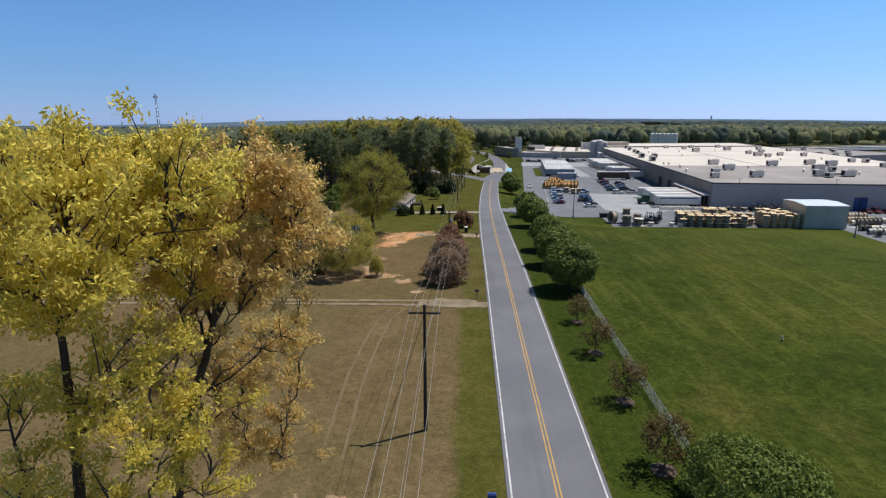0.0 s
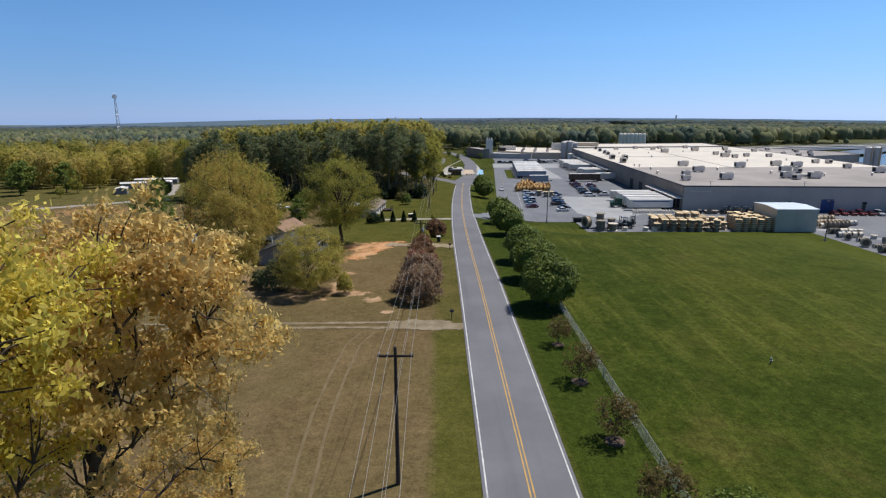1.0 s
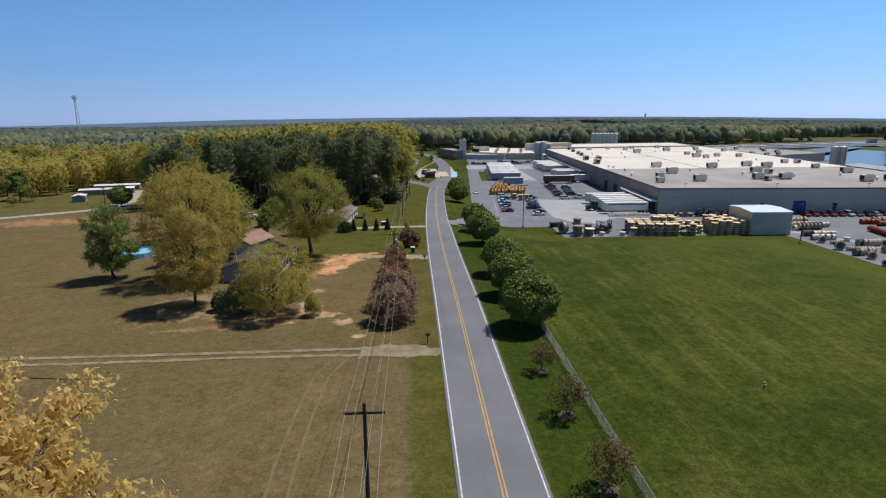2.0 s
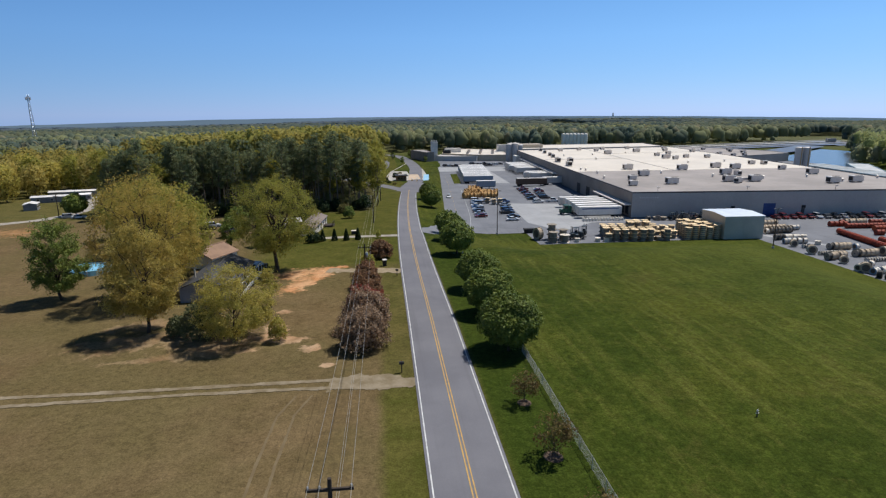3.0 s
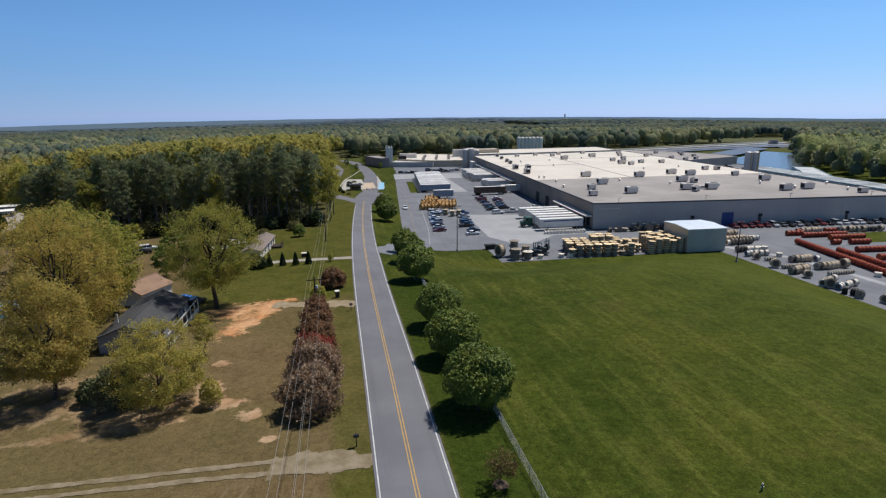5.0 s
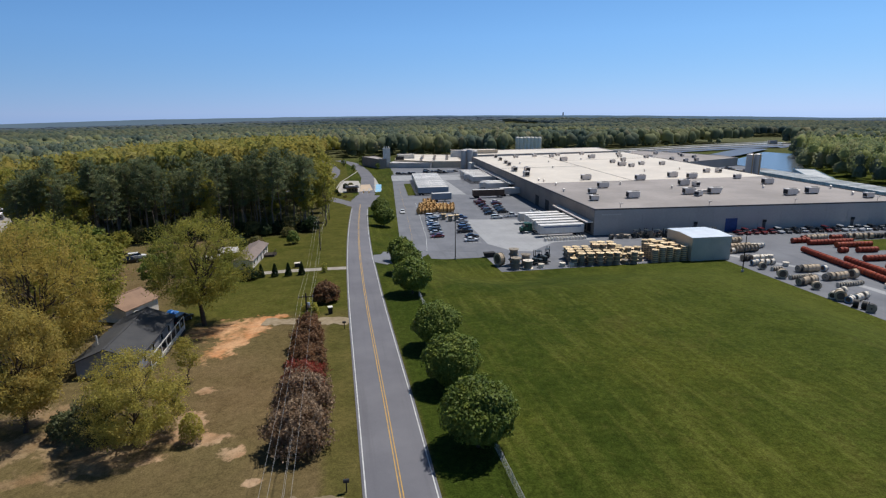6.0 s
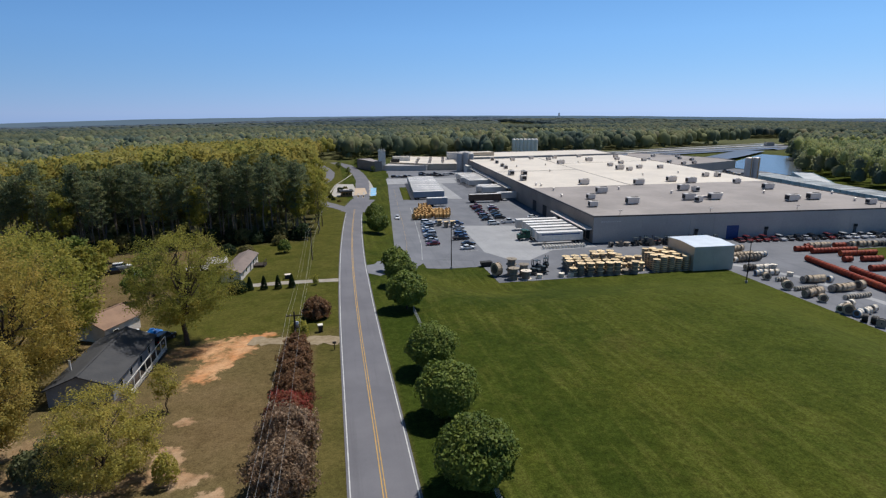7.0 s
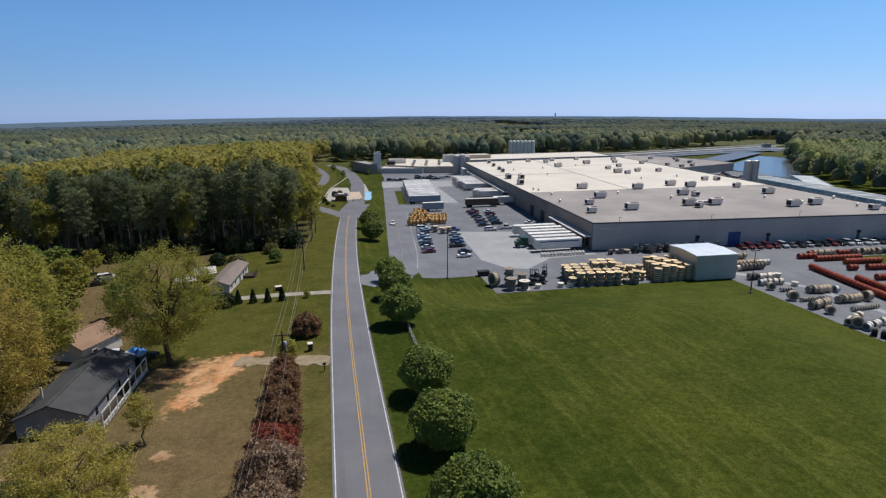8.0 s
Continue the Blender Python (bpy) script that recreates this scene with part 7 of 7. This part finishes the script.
shrub(-7.4, 129.6, 2.5, 3.9, 3600, 0.26, M_HEDGE_MAUVE, 220, "round purple-brown shrub on the verge")
shrub(-9.9, 119.6, 1.6, 3.4, 1300, 0.24, M_LEAF_SPRING, 221, "airy light green shrub at the pole")
shrub(-31.6, 85.2, 2.5, 5.2, 4200, 0.18, M_LEAF_DARK, 222, "tall dark green bush on the dry lawn")
shrub(-35.0, 87.0, 1.6, 3.0, 1500, 0.22, M_LEAF_DARK, 223, "dark green bush beside a taller one")
shrub(-20.9, 82.9, 1.25, 3.4, 1700, 0.15, M_LEAF_PALE, 224, "small upright green shrub on the lawn")
for i, (x, y) in enumerate(((-22.1, 152.6), (-19.1, 152.4), (-16.1, 152.0), (-13.2, 152.2))):
    ob = thing("cypress", x, y, None, 0, "small dark cone-shaped cypress beside the drive", "shrub", "cypresses along the drive")
    rng = np.random.default_rng(240 + i)
    t = rng.uniform(0, 1, 1500) ** 1.3
    a = rng.uniform(0, 6.283, 1500)
    r = 0.75 * (1 - t) ** 0.75 * rng.uniform(0.75, 1.05, 1500) + 0.04
    part("foliage", leaves("foliage", np.stack([np.cos(a) * r, np.sin(a) * r, 0.15 + t * 2.9], axis=1), 0.16, M_CYPRESS, rng), None, ob)
    part("trunk", Shape().cyl((0, 0, -0.2), (0, 0, 0.8), 0.06, n=6), M_BARK, ob)
shrub(-24.3, 151.6, 1.9, 2.8, 1600, 0.26, M_CYPRESS, 225, "dark rounded shrub at the drive's end")
shrub(-17.6, 190, 1.8, 4.0, 1100, 0.3, M_LEAF_MID, 226, "small green tree-like shrub on the far lawn")
for i, (x, y, r, h) in enumerate(((-28, 190, 2.4, 3.0), (-33, 192, 2.2, 3.2), (-20, 203, 2.2, 3.0))):
    shrub(x, y, r, h, 1100, 0.34, M_CYPRESS if i % 2 else M_LEAF_DULL, 260 + i, "dark undergrowth bush behind the white house", group="undergrowth bushes")
rng = np.random.default_rng(77)
for i in range(24):
    x = -100 + i * 3.8 + rng.uniform(-1, 1)
    shrub(x, 208.5 + rng.uniform(-1.5, 2) + 0.0006 * (x + 50) ** 2, rng.uniform(2.2, 3.0), rng.uniform(3.0, 5.5), 800, 0.4, M_CYPRESS if i % 3 else M_LEAF_DULL, 280 + i, "dark undergrowth bush at the wood's edge", group="undergrowth bushes")
shrub(-8.1, 152.8, 0.7, 2.3, 260, 0.2, M_LEAF_SPRING, 227, "thin young shrub by the drive")

# trees round the mobile homes and behind the lawn
gold_far = tree_meshes(301, 17, 7, 3, 0.3, 12, 5, 42, 0.56, M_LEAF_GOLD, fork=0.15, puff=0.9)
green_far = tree_meshes(302, 15, 5.5, 2, 0.3, 12, 5, 40, 0.56, M_LEAF_MID, fork=0.12, puff=0.9)
spring_far = tree_meshes(303, 14, 5.5, 2, 0.3, 12, 5, 40, 0.5, M_LEAF_SPRING, fork=0.12, puff=0.9)
LANE_TREES = ((-215, 262, 1, 0.9), (-192, 250, 1, 0.95), (-181, 264, 1, 0.95), (-172, 258, 2, 0.6), (-203, 268, 1, 1.0), (-168, 240, 2, 0.35), (-118, 268, 1, 0.6), (-108, 262, 2, 1), (-70, 160, 2, 1.0), (-66, 178, 1, 0.7))
HOUSE_TREES = ((-78, 170, 2, 0.9), (-60, 152, 2, 0.8), (-46, 166, 1, 0.55), (-44, 150, 1, 0.5), (-36, 150, 2, 0.5), (-76, 190, 1, 0.6), (-64, 192, 2, 0.5), (-58, 163, 2, 0.8), (-59, 170, 1, 0.5), (-66, 165, 2, 0.8))
for i, (x, y, m, s) in enumerate(LANE_TREES + HOUSE_TREES):
    plant((gold_far, green_far, spring_far)[m], "park_tree", x, y, ("round golden tree behind the mobile homes", "green-leaved tree near the mobile homes", "olive-green tree behind the houses")[m], group="trees round the homes", rz=i * 41, scale=s)
plant(row_c, "park_tree", -118.2, 226, "dense dark green tree by the lane to the homes", group="trees round the homes", scale=1.2)
for i, (x, y, s) in enumerate(((16.5, 480, 0.5), (8, 430, 0.35), (2, 470, 0.4), (26, 440, 0.3))):
    plant(green_far, "street_tree", x, y, "small green tree beside the gate road", group="trees by the gate", rz=i * 41, scale=s)

# ---------------------------------------------------------------- houses
M_SHINGLE = surf("charcoal_shingle", (0.045, 0.046, 0.050), (0.060, 0.060, 0.062), 0.5, 3, 0.85, bump=0.4)
M_SHINGLE_TAN = surf("tan_shingle", (0.26, 0.165, 0.11), (0.20, 0.125, 0.085), 0.5, 3, 0.85, bump=0.4)
M_SHINGLE_GREY = surf("grey_shingle", (0.21, 0.165, 0.145), (0.16, 0.13, 0.115), 0.5, 3, 0.85, bump=0.4)
M_SIDING = surf("white_siding", (0.66, 0.60, 0.53), (0.55, 0.50, 0.45), 0.6, 6, 0.6)
M_SIDING_GREY = surf("grey_siding", (0.24, 0.24, 0.25), (0.19, 0.19, 0.20), 0.6, 6, 0.6)


def gable_house(name, x, y, rz, length, width, eave, ridge, wall, roof, label, over=0.35, z=None):
    """A house whose ridge runs along its own y."""
    ob = thing(name, x, y, z, rz, label, "house")
    l, w = length / 2, width / 2
    s = Shape()
    n = [(-w, -0.8), (w, -0.8), (w, eave), (0, ridge), (-w, eave)]
    v = [(a, yy, b) for yy in (-l, l) for a, b in n]
    f = [tuple(reversed(range(5))), tuple(range(5, 10))] + [(i, (i + 1) % 5, (i + 1) % 5 + 5, i + 5) for i in range(5)]
    walls = part("wall", s.add(v, f), wall, ob)
    slope = (ridge - eave) / w
    for side in (-1, 1):
        q = []
        for yy in (-l - over, l + over):
            q += [(0, yy, ridge + 0.05), (side * (w + over), yy, eave - slope * over + 0.05), (side * (w + over), yy, eave - slope * over + 0.20), (0, yy, ridge + 0.20)]
        part("roof_slope", Shape().add(q, [(0, 1, 2, 3), (7, 6, 5, 4), (0, 4, 5, 1), (1, 5, 6, 2), (2, 6, 7, 3), (3, 7, 4, 0)]), roof, ob)
    part("ridge_cap", Shape().box(-0.18, -l - over, ridge + 0.17, 0.18, l + over, ridge + 0.25), roof, ob)
    return ob, walls


def window(parent, x, y, z, w, h, face):
    """A window on a wall that faces along x ("x") or y ("y"), with a white frame and a dark pane."""
    out = Shape().box(x - 0.03, y - w / 2, z, x + 0.03, y + w / 2, z + h) if face == "x" else Shape().box(x - w / 2, y - 0.03, z, x + w / 2, y + 0.03, z + h)
    ob = part("window", out, M_WHITE, parent)
    s = 0.012
    pane = Shape().box(x - 0.03 - s, y - w / 2 + 0.08, z + 0.08, x + 0.03 + s, y + w / 2 - 0.08, z + h - 0.08) if face == "x" else Shape().box(x - w / 2 + 0.08, y - 0.03 - s, z + 0.08, x + w / 2 - 0.08, y + 0.03 + s, z + h - 0.08)
    part("pane", pane, M_GLASS, ob)


h1, w1 = gable_house("house", -26.6, 170.6, -5, 18.6, 4.4, 2.3, 3.1, M_SIDING, M_SHINGLE_GREY, "long narrow white house with grey shingle roof")
for yy in (-7, -3.5, 4.5, 7.5):
    window(w1, 2.2, yy, 0.9, 1.1, 1.1, "x")
window(w1, 0.2, -9.3, 0.9, 1.1, 1.1, "y")
part("door", Shape().box(2.2, 0.2, 0.1, 2.26, 1.2, 2.1), M_TRIM, w1)
deck = thing("porch", -22.6, 175.5, None, -5, "small railed wooden porch at the white house", "porch")
part("platform", Shape().box(-1.4, -1.6, 0.0, 1.4, 1.6, 0.6), M_POLE, deck)
for sx, sy in ((1.3, -1.5), (1.3, 1.5), (-1.3, -1.5), (-1.3, 1.5), (1.3, 0)):
    part("post", Shape().box(sx - 0.05, sy - 0.05, 0.6, sx + 0.05, sy + 0.05, 1.5), M_POLE, deck)
part("rail", Shape().box(1.25, -1.5, 1.504, 1.35, 1.5, 1.58), M_POLE, deck)

h2, w2 = gable_house("house", -36.2, 111.6, -1.5, 16.6, 7.8, 2.55, 4.1, M_SIDING_GREY, M_SHINGLE, "single-storey house with dark charcoal roof and lattice porch")
for yy in (-5.5, -2, 2, 5.5):
    window(w2, 3.9, yy, 0.9, 1.0, 1.2, "x")
part("vent_pipe", Shape().cyl((-2.6, -4.2, 2.8), (-2.6, -4.2, 4.7), 0.14, n=8), M_WHITE, h2, "white vent pipe")
porch = thing("lattice_porch", -31.3, 111.3, None, -1.5, "white lattice screen along the house front", "porch")
part("floor", Shape().box(-0.9, -8.2, -0.3, 0.75, 8.2, 0.25), M_POLE, porch)
for i in range(8):
    part("post", Shape().box(0.66, -8.1 + i * 2.3, 0.25, 0.78, -7.98 + i * 2.3, 2.5), M_WHITE, porch)
for zz in (0.9, 2.42):
    part("rail", Shape().box(0.68, -8.1, zz, 0.76, 8.1, zz + 0.09), M_WHITE, porch)
for i in range(7):
    s = Shape()
    for j in range(5):
        a = -8.0 + i * 2.3 + j * 0.46
        s.cyl((0.72, a, 0.27), (0.72, a + 0.46, 0.9), 0.045, n=4).cyl((0.72, a + 0.46, 0.27), (0.72, a, 0.9), 0.045, n=4)
    part("lattice", s, M_WHITE, porch)
h3, w3 = gable_house("house", -43.4, 131.6, -26, 7.6, 7.5, 2.5, 4.0, M_SIDING, M_SHINGLE_TAN, "small house with tan shingle roof")
window(w3, 4.25, -2, 0.9, 1.1, 1.1, "x")
truck = car("pickup", "white", -37.0, 126.3, ground_z(-37, 126.3), 15)
tarp = thing("tarp", -34.6, 127.6, None, 10, "bright blue tarpaulin over a heap by the house", "tarpaulin")
v = [(i * 0.55 - 1.6, j * 0.5 - 1.2, max(0.0, 1.5 * math.cos((i - 3) * 0.42) * math.cos((j - 2.5) * 0.5) + 0.12 * math.sin(i * 2.1 + j))) for j in range(6) for i in range(7)]
part("sheet", Shape().add(v, [(j * 7 + i, j * 7 + i + 1, (j + 1) * 7 + i + 1, (j + 1) * 7 + i) for j in range(5) for i in range(6)]), surf("blue_tarp", (0.02, 0.20, 0.62), None, 1, 5, 0.4), tarp)
part("heap", Shape().lathe([(1.5, -0.1), (1.2, 0.5), (0.5, 0.9)], 9), M_CHASSIS, tarp)
car("suv", "black", -32.2, 124.6, ground_z(-32.2, 124.6), 70)
pool = thing("swimming_pool", -67.4, 130.0, None, 20, "round above-ground pool with turquoise liner", "pool")
part("wall", Shape().lathe([(4.0, -0.3), (4.0, 1.2), (3.85, 1.25), (3.8, 0.9)], 22), surf("pool_wall", (0.22, 0.50, 0.66), None, 1, 4, 0.4), pool)
part("water", Shape().cyl((0, 0, 0.8), (0, 0, 0.92), 3.78, n=22), surf("pool_water", (0.26, 0.58, 0.74), None, 2, 4, 0.1, spec=0.5), pool)
for i in range(8):
    part("post", Shape().box(3.98, -0.06, 0, 4.1, 0.06, 1.28), M_WHITE, pool).matrix_basis = pose(0, 0, 0, 0, 0, i * 45)

for x, y, rz, l, label in ((-155.6, 281, -72, 16, "long white mobile home with flat pale roof"), (-158.5, 305, -78, 21, "long pale mobile home behind another"), (-144.5, 286, -70, 5.5, "small white outbuilding beside a mobile home"), (-148.2, 252, 20, 6, "small white-roofed shed by the lane")):
    ob, wl = gable_house("mobile_home", x, y, rz, l, 4.6, 2.5, 3.0, M_SIDING_GREY, M_TRAIL_ROOF, label, 0.2)
    for k in range(3):
        window(wl, -2.3, -l / 3 + k * l / 3, 0.9, 1.2, 1.0, "x")
        window(wl, 2.3, -l / 3 + k * l / 3, 0.9, 1.2, 1.0, "x")
ribbon("farm_lane", [(-190, 176), (-160, 196), (-134.5, 212), (-127, 217), (-122.5, 228), (-124, 243), (-132, 263), (-141, 285), (-146, 297)], 6.0, M_DRIVE, 0.06, "pale sandy lane to the mobile homes", "drive", 1.0, 0.3)
utility_pole(-123.6, 225, 8.2, 0.9, "thin dark power pole beside the mobile homes")
golden = [tree_meshes(141 + i, 20 + 2 * i, 7.0, 0.8, 0.35, 11, 4, 20, 0.70, m, fork=0.12, puff=0.9, fill=1150, jitter=1.0, belly=0.56) for i, m in enumerate((M_LEAF_AMBER, M_LEAF_PALE, M_LEAF_SPRING))]
rng = np.random.default_rng(88)
spots = [(-238 + i * 10.5 + 5 * (j % 2), 317 + j * 12.5) for j in range(2) for i in range(10)] + [(-232 + i * 11, 300 + 4 * (i % 2)) for i in range(6)] + [(-224 + i * 11, 286 + 3 * (i % 2)) for i in range(5)]
for i, (x, y) in enumerate(spots):
    x, y, k, sc = x + rng.uniform(-2.5, 2.5), y + rng.uniform(-2.5, 2.5), (0, 1, 0, 1, 2)[int(rng.integers(5))], rng.uniform(0.78, 1.0)
    plant(golden[k], "woodland_tree", x, y, ("round golden-leaved tree behind the mobile homes", "round olive-gold tree behind the mobile homes", "leafy green tree near the mobile homes")[k], group="trees round the mobile homes", rz=i * 71, scale=sc)
for x, y, l in ((-33, 176, 7), (-36, 168, 4)):
    ob = thing("carport", x, y, None, 12, "grey metal carport roof behind the shade tree", "carport", "carports")
    part("roof", Shape().box(-2.5, -l / 2, 2.2, 2.5, l / 2, 2.35, c=0.05), M_HVAC_TOP, ob)
    for sx in (-2.3, 2.3):
        for sy in (-l / 2 + 0.2, l / 2 - 0.2):
            part("post", Shape().box(sx - 0.06, sy - 0.06, -0.3, sx + 0.06, sy + 0.06, 2.196), M_STEEL, ob)

# ---------------------------------------------------------------- small things by the road
for x, y, m, label in ((-4.9, 70.9, M_DARK, "black mailbox on a wooden post"), (-4.3, 113.2, M_DARK, "dark mailbox at the house drive"), (-4.6, 27.6, M_BLUE, "dark blue mailbox on a post beside the road")):
    ob = thing("mailbox", x, y, None, 0, label, "mailbox", "mailboxes")
    part("post", Shape().box(-0.06, -0.06, -0.2, 0.06, 0.06, 1.05), M_POLE, ob)
    part("box", Shape().profile([(-0.14, 1.054), (0.14, 1.054), (0.14, 1.25), (0.08, 1.36), (-0.08, 1.36), (-0.14, 1.25)], -0.28, 0.28), m, ob)
    part("flag", Shape().box(-0.05, 0.145, 1.2, 0.02, 0.16, 1.42), M_TAIL, ob)
bins = thing("waste_bin", -6.6, 122.0, None, 10, "dark wheeled bin with a white lid", "bin")
part("tub", Shape().add([(-0.3, -0.3, 0.08), (0.3, -0.3, 0.08), (0.3, 0.3, 0.08), (-0.3, 0.3, 0.08), (-0.4, -0.42, 1.2), (0.4, -0.42, 1.2), (0.4, 0.42, 1.2), (-0.4, 0.42, 1.2)], [(3, 2, 1, 0), (4, 5, 6, 7), (0, 1, 5, 4), (1, 2, 6, 5), (2, 3, 7, 6), (3, 0, 4, 7)]), M_DARK, bins)
part("lid", Shape().box(-0.44, -0.46, 1.204, 0.44, 0.46, 1.36, c=0.05), M_WHITE, bins)
for s in (-0.3, 0.3):
    part("wheel", Shape().cyl((s, -0.36, 0.12), (s + 0.06, -0.36, 0.12), 0.12, n=10), M_TYRE, bins)
ub = thing("utility_box", -14.6, 160.4, None, 8, "low dark utility box on the lawn", "utility box")
part("cabinet", Shape().box(-0.7, -0.5, -0.1, 0.7, 0.5, 0.95, c=0.06), M_DARK, ub)
part("lid", Shape().box(-0.76, -0.56, 0.954, 0.76, 0.56, 1.05, c=0.03), M_HVAC, ub)
hyd = thing("field_standpipe", 29.6, 57.5, None, 0, "small dark standpipe with a white cap in the field", "standpipe")
part("pipe", Shape().lathe([(0.10, -0.1), (0.06, 0.1), (0.06, 0.6)], 10), M_DARK, hyd)
part("cap", Shape().lathe([(0.09, 0.604), (0.09, 0.72), (0.04, 0.8)], 10), M_WHITE, hyd)
for s in (-1, 1):
    part("outlet", Shape().cyl((s * 0.05, 0, 0.4), (s * 0.17, 0, 0.4), 0.05, n=8), M_WHITE, hyd)

# radio mast on the skyline
mast = thing("lattice_mast", -355, 628, None, 20, "tall thin lattice radio mast with a platform", "mast")
top_h = 61.0
feet = [(2.6 * math.cos(2.094 * i), 2.6 * math.sin(2.094 * i)) for i in range(3)]
for x, y in feet:
    part("leg", Shape().cyl((x, y, -1), (x * 0.28, y * 0.28, top_h), 0.28, 0.18, n=5), M_STEEL, mast)
for i in range(14):
    s = Shape()
    t0, t1 = i / 14, (i + 1) / 14
    for j in range(3):
        (ax, ay), (bx, by) = feet[j], feet[(j + 1) % 3]
        k0, k1 = 1 - 0.72 * t0, 1 - 0.72 * t1
        s.cyl((ax * k0, ay * k0, t0 * top_h), (bx * k1, by * k1, t1 * top_h), 0.12, n=4)
        s.cyl((ax * k1, ay * k1, t1 * top_h), (bx * k1, by * k1, t1 * top_h), 0.10, n=4)
    part("bracing", s, M_STEEL, mast)
part("platform", Shape().cyl((0, 0, top_h - 3.5), (0, 0, top_h - 3.2), 2.2, n=12), M_STEEL, mast)
for j in range(6):
    a = j * 1.047
    part("antenna", Shape().box(2.0 * math.cos(a) - 0.25, 2.0 * math.sin(a) - 0.25, top_h - 4.8, 2.0 * math.cos(a) + 0.25, 2.0 * math.sin(a) + 0.25, top_h - 1.8), M_HVAC, mast)
